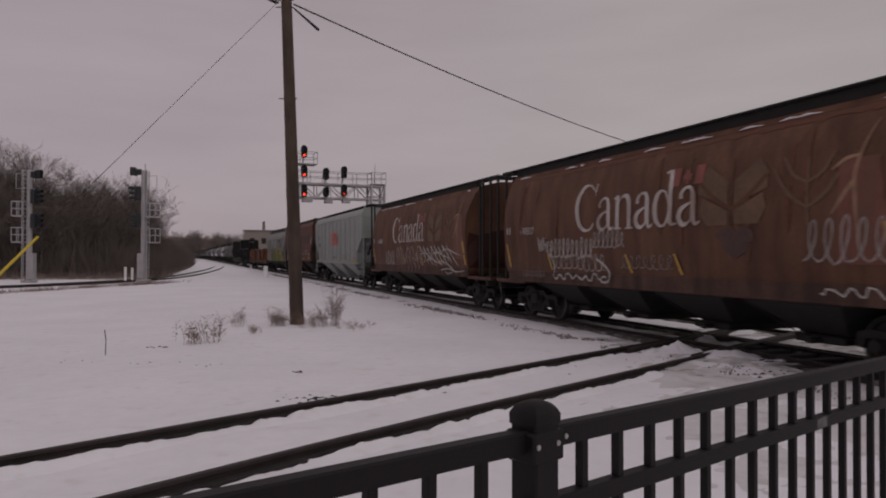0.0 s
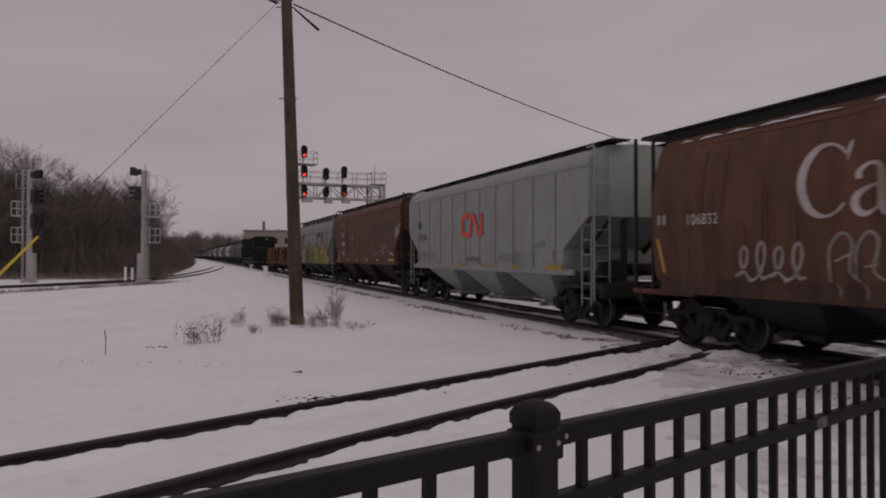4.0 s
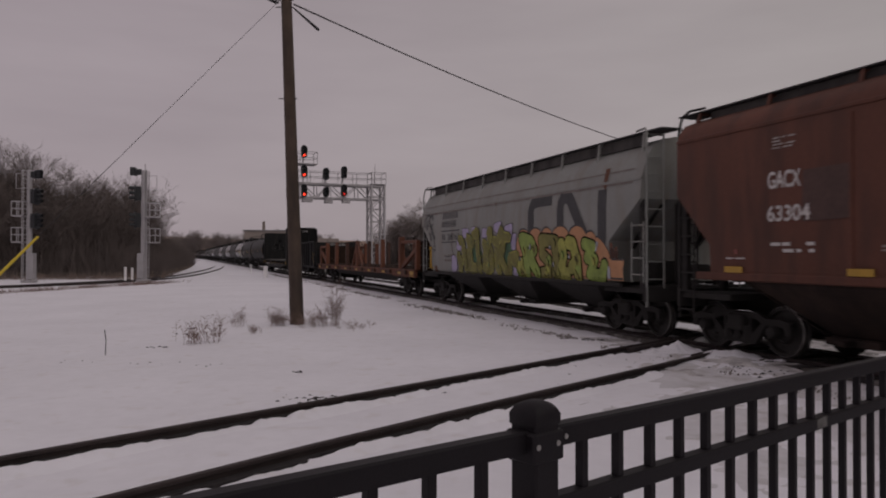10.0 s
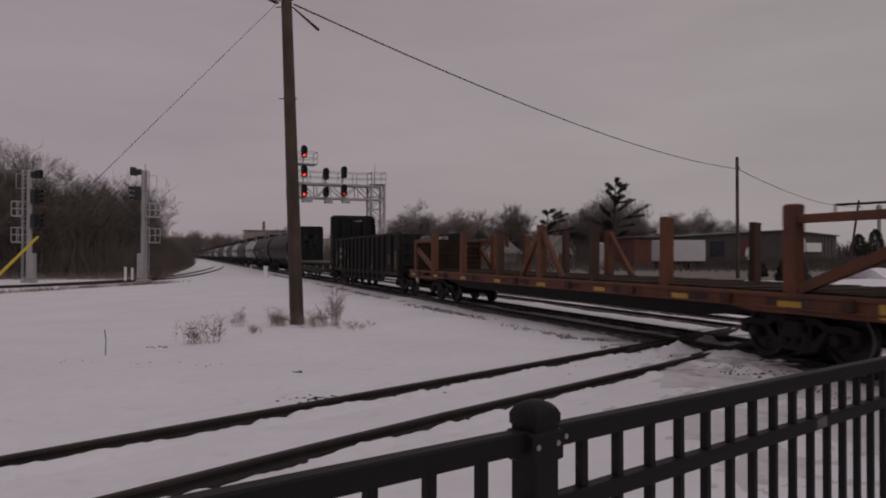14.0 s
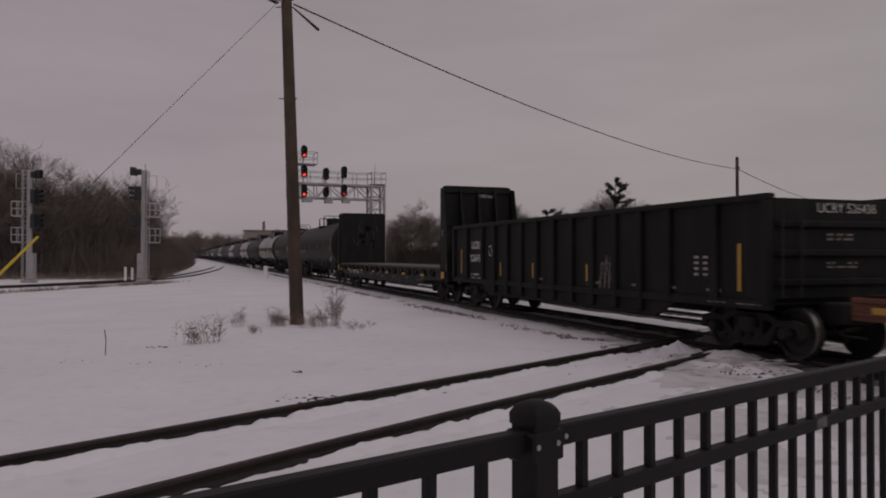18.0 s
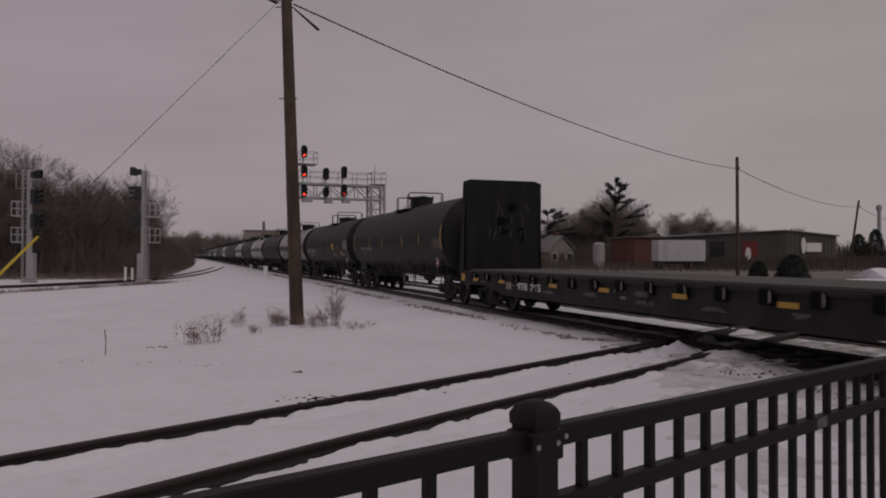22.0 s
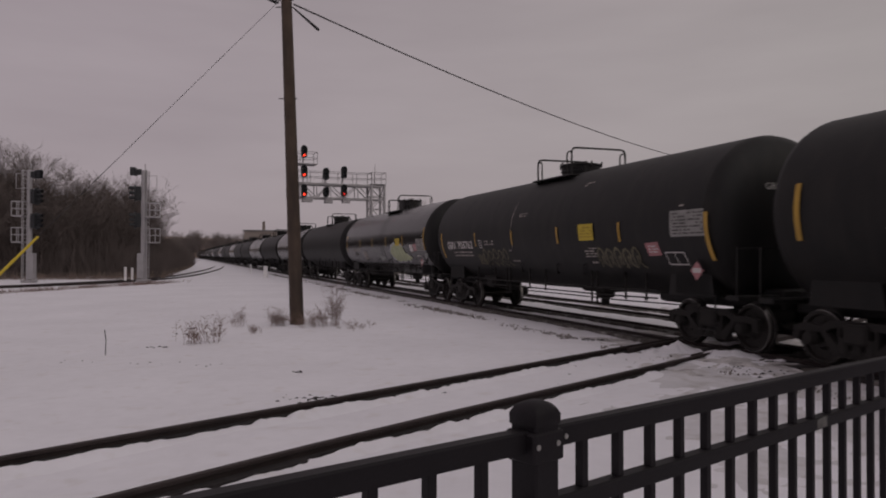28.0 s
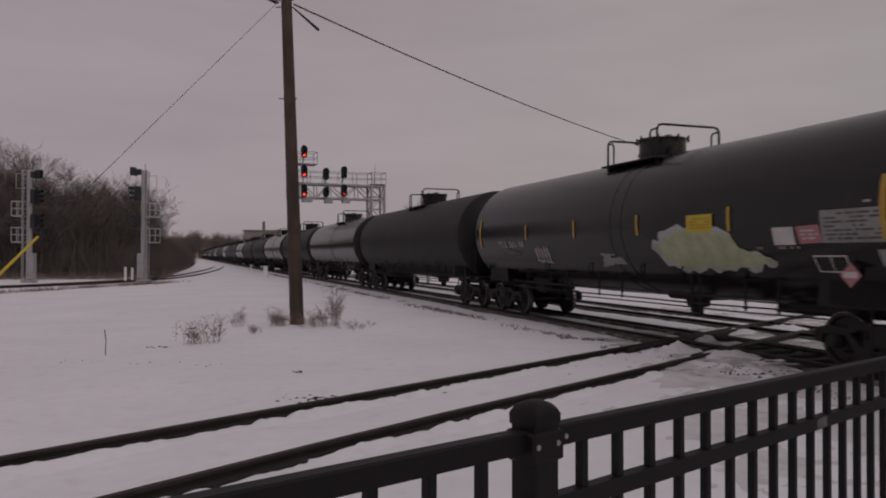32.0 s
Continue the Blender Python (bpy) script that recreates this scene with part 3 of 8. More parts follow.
# ---- poles and wires ----
def build_poles():
    foot, top = Vector((-4.12, 20.8, GROUND - 0.3)), Vector((-4.52, 20.8, 11.2))
    pole = thing("utility_pole", "leaning dark weathered wooden utility pole standing in snow", "utility pole")
    s = Shape()
    n = 14
    s.tube([foot.lerp(top, i / n) + Vector((0.02 * noise.noise((i, 0, 0)), 0, 0)) for i in range(n + 1)], [0.200 - 0.062 * i / n for i in range(n + 1)], 14)
    part("shaft", s, POLE, pole, smooth=True)

    def on(z):
        return foot.lerp(top, (z - foot.z) / (top.z - foot.z))
    for z in (6.25, 8.85, 9.05):
        p = on(z)
        part("through_bolt", Shape().tube([p + Vector((-0.30, -0.05, 0)), p + Vector((0.22, -0.05, 0))], 0.014, 6), UNDER, pole)
    k = Shape()
    p = on(8.95)
    k.tube([p + Vector((-0.5, -0.1, 0.12)), p + Vector((-0.22, -0.05, 0.02))], [0.02, 0.035], 6).tube([p + Vector((0.18, 0.05, -0.08)), p + Vector((0.7, 1.2, -0.36))], [0.02, 0.045], 6)
    part("dead_end_clamp", k, WIRE, pole)
    others = []
    for name, f2, t2, r0 in (("b", (24.2, 60.3, GROUND), (24.05, 60, 9.85), 0.16), ("c", (60.0, 108.5, GROUND), (61.2, 108, 9.9), 0.18)):
        q = thing("utility_pole", "thin wooden utility pole beyond the tracks", "utility pole", group="far utility poles")
        part("shaft", Shape().tube([f2, t2], [r0, r0 * 0.75], 10), POLE, q, smooth=True)
        part("insulator", Shape().turned([(0, 0.05), (0.1, 0.07), (0.2, 0.04)], (t2[0] + 0.15, t2[1], t2[2] - 1.0), "z", 8), WIRE, q)
        others.append(Vector((t2[0], t2[1], t2[2] - 0.95)))

    def span(name, label, a, b, sag, r):
        pts = []
        for i in range(25):
            t = i / 24
            pts.append(a.lerp(b, t) - Vector((0, 0, sag * 4 * t * (1 - t))))
        thing(name, label, "cable", shape=Shape().tube(pts, r, 6), material=WIRE)
    at = on(8.95)
    span("overhead_cable", "thick black overhead cable sagging between poles", at + Vector((0.2, 0, 0)), others[0], 0.78, 0.024)
    span("overhead_cable", "black overhead cable between the far poles", others[0], others[1], 0.9, 0.028)
    span("overhead_cable", "black overhead cable running on to the next pole", others[1], Vector((110, 170, 9.2)), 1.0, 0.03)
    for d in (0.0, 0.16):
        span("overhead_cable", "black overhead cable coming to the leaning pole", at + Vector((-0.3, 0, 0.02 + d)), Vector((-9.5, 8.0, 9.6 + 2 * d)), 0.35, 0.016)
    anchor = Vector((-7.76, 10.0, GROUND))
    end = on(9.0) + Vector((-0.2, 0, 0.05))
    guy = thing("guy_wire", "thin steel guy wire with a yellow plastic guard", "guy wire")
    part("strand", Shape().tube([anchor, end], 0.006, 5), WIRE, guy)
    part("guard", Shape().tube([anchor.lerp(end, 0.02), anchor.lerp(end, 0.247)], [0.028, 0.023], 10), YELLOW, guy, "yellow plastic guy guard")


# ---- signals ----
def signal_head(parent, at, lens=None, tall=1.25, w=0.32, hood=True):
    """A vertical three-light head, facing -y of its pose, with hoods."""
    h = Shape()
    out = []
    for k in range(12):
        a = 2 * math.pi * k / 12
        out.append((w * math.cos(a), (tall / 2 - w) * (1 if math.sin(a) >= 0 else -1) + w * math.sin(a)))
    h.slab(out, 0.0, 0.10)
    h.box(-w * 0.7, w * 0.7, 0.1, 0.42, -tall / 2 + 0.1, tall / 2 - 0.1, 0.03)
    head = part("signal_head", h, SIGNAL, parent, at=at)
    for i, z in enumerate((tall * 0.29, 0.0, -tall * 0.29)):
        v = Shape()
        ring = []
        for y, s in ((0.0, 1.0), (-0.34, 1.0)):
            row = [(0.17 * math.cos(math.radians(230 * k / 10 - 25)), y, z + 0.17 * math.sin(math.radians(230 * k / 10 - 25))) for k in range(11)]
            row += [(0.93 * x, y2, z + (zz - z) * 0.93) for x, y2, zz in reversed(row)]
            ring.append(row)
        v.loft(ring)
        part("hood", v, SIGNAL, head)
        kind = lens if (lens and i == 2) else LENS_OFF
        part("lens", Shape().turned([(0.0, 0.10), (-0.02, 0.10), (-0.035, 0.05), (-0.04, 0.005)], (0, 0, z), "y", 14), kind if kind else LENS_OFF, head, "red lens alight" if kind is LENS_RED else "")
    return head


def ladder(s, x, y0, y1, z0, z1, r=0.02, step=0.3):
    s.tube([(x, y0, z0), (x, y0, z1)], r, 5).tube([(x, y1, z0), (x, y1, z1)], r, 5)
    z = z0 + step / 2
    while z < z1:
        s.tube([(x, y0, z), (x, y1, z)], r * 0.8, 5)
        z += step
    return s


def cage(s, x0, x1, y0, y1, z0, z1, r=0.03):
    for z in (z0, (z0 + z1) / 2, z1):
        s.tube([(x0, y0, z), (x1, y0, z), (x1, y1, z), (x0, y1, z), (x0, y0, z)], r, 5)
    for x, y in ((x0, y0), (x1, y0), (x1, y1), (x0, y1), ((x0 + x1) / 2, y0)):
        s.tube([(x, y, z0), (x, y, z1)], r, 5)
    return s


def build_signal_masts():
    for x, y, tall, head_side, cage_side, face, heads in ((-29.3, 52.0, 8.0, 1, -1, 78, (4.24, 5.98, 7.52)), (-21.85, 53.6, 8.15, -1, 1, -60, (4.38, 6.34, 7.90))):
        m = thing("signal_mast", "galvanised railway signal mast with three dark heads and side platforms", "railway signal", group="signal masts by the wye", at=pose(x, y, GROUND))
        part("base", Shape().box(-0.42, 0.42, -0.4, 0.4, 0, 0.20, 0.04), GALV, m)
        part("mast", Shape().tube([(0, 0, 0.1), (0, 0, tall)], [0.21, 0.17], 14), GALV, m, smooth=True)
        part("equipment_box", Shape().box(-0.1 * head_side, 0.40 * head_side, -0.25, 0.25, 0.25, 2.1, 0.03) if head_side > 0 else Shape().box(-0.40, 0.1, -0.25, 0.25, 0.25, 2.1, 0.03), GALV, m)
        part("ladder", ladder(Shape(), -0.30 * head_side, -0.22, 0.22, 0.3, tall, 0.03), GALV, m)
        part("ladder_rail", Shape().tube([(-0.36 * head_side, -0.3, 0.2), (-0.36 * head_side, -0.3, tall)], 0.03, 5), GALV, m)
        for z in (2.9, 4.75):
            p = cage(Shape(), 0.25 * cage_side, 1.02 * cage_side, -0.45, 0.45, z, z + 1.0, 0.035)
            p.box(min(0.25 * cage_side, 1.02 * cage_side), max(0.25 * cage_side, 1.02 * cage_side), -0.45, 0.45, z - 0.07, z, 0.01)
            part("platform", p, GALV, m)
        part("top_rail", Shape().tube([(0.25 * cage_side, 0, 6.7), (0.95 * cage_side, 0, 6.7), (0.95 * cage_side, 0, 7.75), (0.25 * cage_side, 0, 7.75)], 0.03, 5), GALV, m)
        part("antenna", Shape().tube([(0.1, 0, tall), (0.1, 0, tall + 0.45)], 0.03, 6), GALV, m)
        for z in heads[:2]:
            signal_head(m, pose(0.64 * head_side, -0.1, z + 0.13, 0, 0, face), None, 1.22, 0.36)
        signal_head(m, pose(0.60 * head_side, -0.1, heads[2] + 0.13, 0, 0, face), None, 0.62, 0.26)
        for z in heads:
            part("bracket", Shape().bar((0, 0, z + 0.13), (0.6 * head_side, 0, z + 0.13), 0.1, 0.1), GALV, m)
    for x, y, h, w, nm in ((-23.35, 54.0, 1.02, 0.085, "marker"), (-22.85, 54.0, 0.98, 0.085, "marker"), (-15.5, 64.2, 0.95, 0.17, "marker"), (-20.4, 78.0, 0.85, 0.07, "marker")):
        p = thing("marker_post", "short white marker post in snow", "marker post", group="marker posts", at=pose(x, y, GROUND))
        part("shaft", Shape().box(-w, w, -w * 0.6, w * 0.6, -0.2, h, 0.02), WHITE, p)
        part("cap", Shape().box(-w * 1.15, w * 1.15, -w * 0.7, w * 0.7, h, h + 0.06, 0.02), WHITE, p)


def build_signal_bridge():
    """A cantilever over the line: local x runs from the tower out over the track."""
    tower = Vector((-6.15, 67.2, GROUND))
    ang = HEAD + math.pi / 2 + radians(4)
    g = thing("signal_bridge", "galvanised cantilever signal bridge with lit red signals", "signal bridge", at=Matrix.Translation(tower) @ Matrix.Rotation(ang, 4, "Z"))
    W = 0.62
    for x in (-W, W):
        for y in (-W, W):
            part("tower_leg", Shape().box(x - 0.09, x + 0.09, y - 0.09, y + 0.09, 0, 8.35, 0.02), GALV, g)
    br = Shape()
    z, up = 0.4, 1
    while z < 8.0:
        for y in (-W, W):
            br.bar((-W * up, y, z), (W * up, y, z + 1.15), 0.07, 0.07).bar((-W, y, z), (W, y, z), 0.07, 0.07)
        for x in (-W, W):
            br.bar((x, -W * up, z), (x, W * up, z + 1.15), 0.07, 0.07).bar((x, -W, z), (x, W, z), 0.07, 0.07)
        z, up = z + 1.15, -up
    part("tower_bracing", br, GALV, g)
    L = 8.05
    for y in (-0.55, 0.55):
        for z in (7.0, 8.2):
            part("beam_chord", Shape().box(-W, L, y - 0.07, y + 0.07, z - 0.08, z + 0.08, 0.02), GALV, g)
    x, up = W, 1
    while x < L - 0.2:
        x2 = min(x + 1.25, L)
        for y in (-0.55, 0.55):
            part("beam_brace", Shape().bar((x, y, 7.0 if up > 0 else 8.2), (x2, y, 8.2 if up > 0 else 7.0), 0.07, 0.07), GALV, g)
            part("beam_post", Shape().bar((x2, y, 7.0), (x2, y, 8.2), 0.07, 0.07), GALV, g)
        x, up = x2, -up
    part("walkway", Shape().box(-W, L, -0.5, 0.5, 8.28, 8.33, 0.01), GALV, g)
    for y in (-0.62, 0.62):
        r = Shape()
        for z in (8.85, 9.35):
            r.tube([(0.6, y, z), (L, y, z)], 0.03, 5)
        k = 0.6
        while k <= L + 0.01:
            r.tube([(k, y, 8.3), (k, y, 9.35)], 0.03, 5)
            k += 1.4
        part("handrail", r, GALV, g)
    part("tower_platform", cage(Shape(), -0.75, 0.6, -0.68, 0.68, 8.4, 9.45, 0.03).box(-0.75, 0.6, -0.68, 0.68, 8.36, 8.4, 0.01), GALV, g)
    part("upper_platform", cage(Shape(), 5.6, 8.05, -0.7, 0.7, 9.95, 11.0, 0.03).box(5.6, 8.05, -0.7, 0.7, 9.88, 9.95, 0.01), GALV, g)
    part("antenna", Shape().tube([(0.1, 0, 8.3), (0.1, 0, 10.3)], [0.05, 0.02], 6), GALV, g)
    # local +y looks away from the camera's side of the beam
    face = pose(0, 0, 0, 0, 0, -180 - 4)
    for x, z, kind in ((6.82, 7.55, LENS_RED), (6.82, 9.25, LENS_RED), (6.82, 10.95, LENS_RED), (4.88, 9.1, None), (4.88, 7.5, None), (3.25, 7.7, LENS_DIM), (3.25, 9.30, None)):
        up_y = 0.95
        signal_head(g, Matrix.Translation((x, up_y, z)) @ face, kind, 1.10 if not (x == 4.88 and z < 8) else 0.9, 0.29)
        part("hanger", Shape().bar((x, up_y - 0.5, z - 0.9), (x, up_y - 0.5, z + 0.3), 0.1, 0.1).bar((x, 0.4, z), (x, up_y - 0.3, z), 0.1, 0.1), GALV, g)
    for z in (7.7, 9.3, 10.9):
        signal_head(g, Matrix.Translation((7.86, 0.95, z)) @ face, None, 1.10, 0.29)
    part("cabinet", Shape().box(6.0, 6.9, 0.2, 0.7, 6.6, 6.95, 0.03).box(4.2, 4.9, 0.2, 0.7, 6.55, 6.95, 0.03).box(2.6, 3.3, 0.2, 0.7, 6.6, 6.95, 0.03), GALV, g)


# ---- the train: local x points the way it goes, -y is the side towards the fence ----
CARS = []        # thing, middle in metres along the train
R_WHEEL = 0.457


def truck_meshes():
    f = Shape()
    f.slab([(-1.28, 0.52), (-1.26, 0.64), (-1.02, 0.70), (-0.70, 0.67), (-0.48, 0.78), (0.48, 0.78), (0.70, 0.67), (1.02, 0.70), (1.26, 0.64), (1.28, 0.52), (1.04, 0.56), (0.66, 0.56), (0.46, 0.66), (-0.46, 0.66), (-0.66, 0.56), (-1.04, 0.56)], -0.06, 0.06)
    f.slab([(-0.72, 0.58), (-0.60, 0.58), (-0.30, 0.32), (0.30, 0.32), (0.60, 0.58), (0.72, 0.58), (0.44, 0.20), (-0.44, 0.20)], -0.06, 0.06)
    f.slab([(-1.28, 0.56), (-1.28, 0.42), (-1.16, 0.40), (-1.12, 0.56)], -0.06, 0.06).slab([(1.28, 0.56), (1.28, 0.42), (1.16, 0.40), (1.12, 0.56)], -0.06, 0.06)
    f.box(-0.36, -0.30, -0.07, 0.07, 0.30, 0.70, 0.01).box(0.30, 0.36, -0.07, 0.07, 0.30, 0.70, 0.01)
    for x in (-0.89, 0.89):
        f.turned([(-0.16, 0.05), (-0.15, 0.10), (-0.05, 0.125), (0.05, 0.125)], (x, 0, 0.457), "y", 14)
    for x in (-0.24, 0.0, 0.24):
        f.turned([(0.27, 0.095), (0.52, 0.095)], (x, -0.02, 0), "z", 10)
    side = f.mesh("side_frame", UNDER, False)
    b = Shape().box(-0.22, 0.22, -1.15, 1.15, 0.42, 0.74, 0.04).turned([(0.7, 0.35), (0.82, 0.35)], (0, 0, 0), "z", 16)
    b.box(-1.2, 1.2, -0.05, 0.05, 0.30, 0.38, 0.01)
    for x in (-0.42, 0.42):
        b.box(x - 0.06, x + 0.06, -0.95, 0.95, 0.32, 0.50, 0.02)
    bolster = b.mesh("truck", UNDER)
    w = Shape().turned([(-1.05, 0.07), (-0.8, 0.075), (0.8, 0.075), (1.05, 0.07)], (0, 0, 0), "y", 12)
    for sgn in (-1, 1):
        prof = [(0.82 * sgn, 0.10), (0.83 * sgn, 0.17), (0.775 * sgn, 0.22), (0.77 * sgn, 0.36), (0.825 * sgn, 0.385), (0.83 * sgn, 0.442), (0.822 * sgn, 0.456), (0.725 * sgn, 0.459), (0.715 * sgn, 0.487), (0.685 * sgn, 0.487), (0.68 * sgn, 0.38), (0.715 * sgn, 0.35), (0.715 * sgn, 0.22), (0.67 * sgn, 0.16), (0.66 * sgn, 0.08)]
        w.turned(prof, (0, 0, 0), "y", 28)
        for k in range(5):
            a = 2 * math.pi * k / 5
            w.turned([(0.79 * sgn, 0.03), (0.80 * sgn, 0.02)], (0.29 * math.cos(a), 0, 0.29 * math.sin(a)), "y", 6)
    wheel = w.mesh("wheelset", WHEEL, True)
    wheel.materials.append(TREAD)
    for f in wheel.polygons:
        r = math.hypot(f.center.x, f.center.z)
        if r > 0.445 and abs(f.center.y) > 0.73:
            f.material_index = 1
    return side, bolster, wheel


TRUCK = truck_meshes()


def trucks(car, centre, near=True):
    side, bolster, wheel = TRUCK
    lead, trail = centre if isinstance(centre, tuple) else (centre, centre)
    for x_ in (lead, -trail):
        t = part("truck", bolster, UNDER, car, at=pose(x_, 0, 0))
        for y in (-1.0, 1.0):
            part("side_frame", side, UNDER, t, at=pose(0, y, 0) if y < 0 else pose(0, y, 0, 0, 0, 180))
        for x in (-0.89, 0.89):
            part("wheelset", wheel, WHEEL, t, at=pose(x, 0, R_WHEEL))
    return car


def couplers(car, half):
    for sgn in (1, -1):
        s = Shape().box(half - 0.75, half - 0.12, -0.07, 0.07, 0.76, 0.94, 0.02).box(half - 0.2, half + 0.02, -0.14, 0.16, 0.72, 0.98, 0.05)
        s.tube([(half - 0.7, -0.3, 0.75), (half - 0.35, -0.3, 0.45), (half, -0.15, 0.42)], 0.03, 6)
        part("coupler", s, UNDER, car, at=pose(0, 0, 0, 0, 0, 0 if sgn > 0 else 180))


def new_car(name, label, category, middle):
    car = thing(name, label, category, group="cars of the freight train")
    CARS.append((car, middle))
    return car


def ring_at(profile, x, low):
    """The body's section at x, cut off below low."""
    def width(z):
        for (y0, z0), (y1, z1) in zip(profile, profile[1:]):
            if z0 <= z <= z1:
                return y0 + (y1 - y0) * (z - z0) / (z1 - z0)
        return profile[0][0]
    pts = [(y, z) if z > low else (width(low), low) for y, z in profile]
    return [(x, -y, z) for y, z in pts] + [(x, y, z) for y, z in reversed(pts) if y > 0]


ROUND = [(1.44, 1.16), (1.51, 1.55), (1.575, 2.05), (1.60, 2.55), (1.58, 3.05), (1.51, 3.55), (1.39, 3.94), (1.21, 4.20), (0.70, 4.33), (0.0, 4.38)]
STRAIGHT = [(1.56, 1.30), (1.57, 1.40), (1.58, 2.2), (1.58, 3.2), (1.575, 4.00), (1.53, 4.20), (1.38, 4.40), (0.98, 4.55), (0.4, 4.59), (0.0, 4.60)]


def depth_of(profile):
    def depth(z):
        z = min(max(z, profile[0][1]), profile[-1][1])
        for (y0, z0), (y1, z1) in zip(profile, profile[1:]):
            if z0 <= z <= z1:
                return y0 + (y1 - y0) * (z - z0) / max(1e-6, z1 - z0)
        return profile[0][0]
    return depth


def true_side(profile, low):
    return [(profile[0][0], low), (profile[1][0], low + 0.08)] + list(profile[2:])


def hopper(name, label, middle, half, pitch, profile, paint, under, bays, cut=(2.85, 2.05, 0.85), ribs=0, roof=4.58, end_frame=True, dome=False, low=1.38, front=None, board=1.0, chute_paint=None, truck=6.4):
    car = new_car(name, label, "hopper car", middle)
    car_half = pitch / 2
    hi, lo, run = cut
    profile = true_side(profile, low)
    b = Shape()
    st = [(-half, hi), (-half + run, lo), (-half + run + 0.03, low), (half - run - 0.03, low), (half - run, lo), (half, hi)]
    if dome:
        st = [(-half, 1.6), (-half + 0.03, 1.40), (-half + 0.25, low), (front - 0.12, low), (front - 0.03, 1.28), (front, 1.36)]
    rings = [ring_at(profile, x, z) for x, z in st]
    if dome:
        rings[-1] = [(x - 0.20 * math.exp(-((z - 2.7) / 0.55) ** 2) + 0.42 * max(0, (z - 3.05) / 0.95) ** 1.3, y, z) for x, y, z in rings[-1]]
    if dome:
        def shrink(ring, x, k):
            return [(x + (g - front) * k ** 3 if x > 0 else x, y * k, 2.85 + (z - 2.85) * k) for g, y, z in ring]
        first, last = rings[0], rings[-1]
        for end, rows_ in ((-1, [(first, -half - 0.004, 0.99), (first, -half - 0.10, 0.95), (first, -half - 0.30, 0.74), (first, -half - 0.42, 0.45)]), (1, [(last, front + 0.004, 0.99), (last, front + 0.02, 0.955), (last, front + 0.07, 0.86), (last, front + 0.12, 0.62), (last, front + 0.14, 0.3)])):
            part("end_sheet", Shape().loft([shrink(g, x, k) for g, x, k in rows_]), SHADED_RED, car, "red end sheet, darkened for its shade", smooth=True)
    b.loft(rings)
    body = part("body", b, paint, car, smooth=True)
    if ribs:
        rb = Shape().box(-0.03, 0.03, -0.018, 0.018, low + 0.1, 4.0, 0.006).mesh("side_post", SEAM)
        for k in range(ribs):
            x = -6.03 + 1.32 * k
            for y in (-1.58, 1.58):
                part("side_post", rb, SEAM, body, at=pose(x, y, 0))
    for sy in (-1, 1):
        e = Shape()
        if dome:
            y = 1.49 * sy
            e.box(-half + 0.2, front - 0.02, y - 0.04, y + 0.04, 1.09, 1.385, 0.012).box(-half + 0.2, front - 0.02, y - 0.05, y + 0.05, 1.06, 1.10, 0.01)
        else:
            e.box(-half + run * 0.6, half - run * 0.6, 1.55 * sy - 0.05, 1.55 * sy + 0.05, low - 0.10, low + (0.05 if low > 1.25 else -0.01), 0.02)
        part("side_sill", e, SILL_BROWN if dome else under if profile[0][1] < 1.25 else paint, car)
    part("roof_edge", Shape().box(-half, half, -profile[4][0] - 0.02, -profile[4][0] + 0.05, profile[4][1] + 0.02, profile[4][1] + 0.09, 0.01).box(-half, half, profile[4][0] - 0.05, profile[4][0] + 0.02, profile[4][1] + 0.02, profile[4][1] + 0.09, 0.01) if not dome else Shape().box(-half, front, -1.30, -1.25, 4.06, 4.10, 0.01).box(-half, front, 1.25, 1.30, 4.06, 4.10, 0.01), paint, car)
    # running boards on brackets along the roof
    wb = Shape()
    for y in (-board, board):
        wb.box(-half - (0.85 if dome else 0.35), half + (0.85 if dome else 0.35), y - 0.28, y + 0.28, roof - 0.03, roof, 0.008)
    if dome:
        for x in (-half - 0.55, half + 0.35):
            wb.box(x - 0.32, x + 0.52, -1.28, 1.28, roof - 0.075, roof - 0.034, 0.008)
    part("running_board", wb, WALK, car)
    rack = paint if board > 0.9 else WALK
    br = Shape().bar((0, 0.24 + board, roof - 0.03), (0, 0.30 + board, 4.0 if roof < 4.6 else 4.42), 0.06, 0.05).bar((0, 0.26 + board, roof - 0.05), (0, board - 0.25, roof - 0.05), 0.05, 0.05).mesh("board_bracket", rack)
    n = 9
    for k in range(n):
        x = -half + 0.3 + (2 * half - 0.6) * k / (n - 1)
        for turn in (0, 180) if not dome else ():
            part("board_bracket", br, rack, car, at=pose(x, 0, 0, 0, 0, turn))
    for y in (-1.12, 1.12) if dome else (-1.12 * board, 1.12 * board):
        part("roof_coaming", Shape().box(-half + (0 if dome else 0.5), front if dome else half - 0.5, y - 0.04, y + 0.04, 4.16 if dome else 4.28, roof - 0.035, 0.01), UNDER if dome else COAMING, car)
    ht = Shape().box(-0.9, 0.9, -0.42, 0.42, 4.30, roof - 0.05, 0.06).mesh("roof_hatch", paint)
    for k in range(5):
        part("roof_hatch", ht, paint, car, at=pose(-half + 1.6 + (2 * half - 3.2) * k / 4, 0, 0))
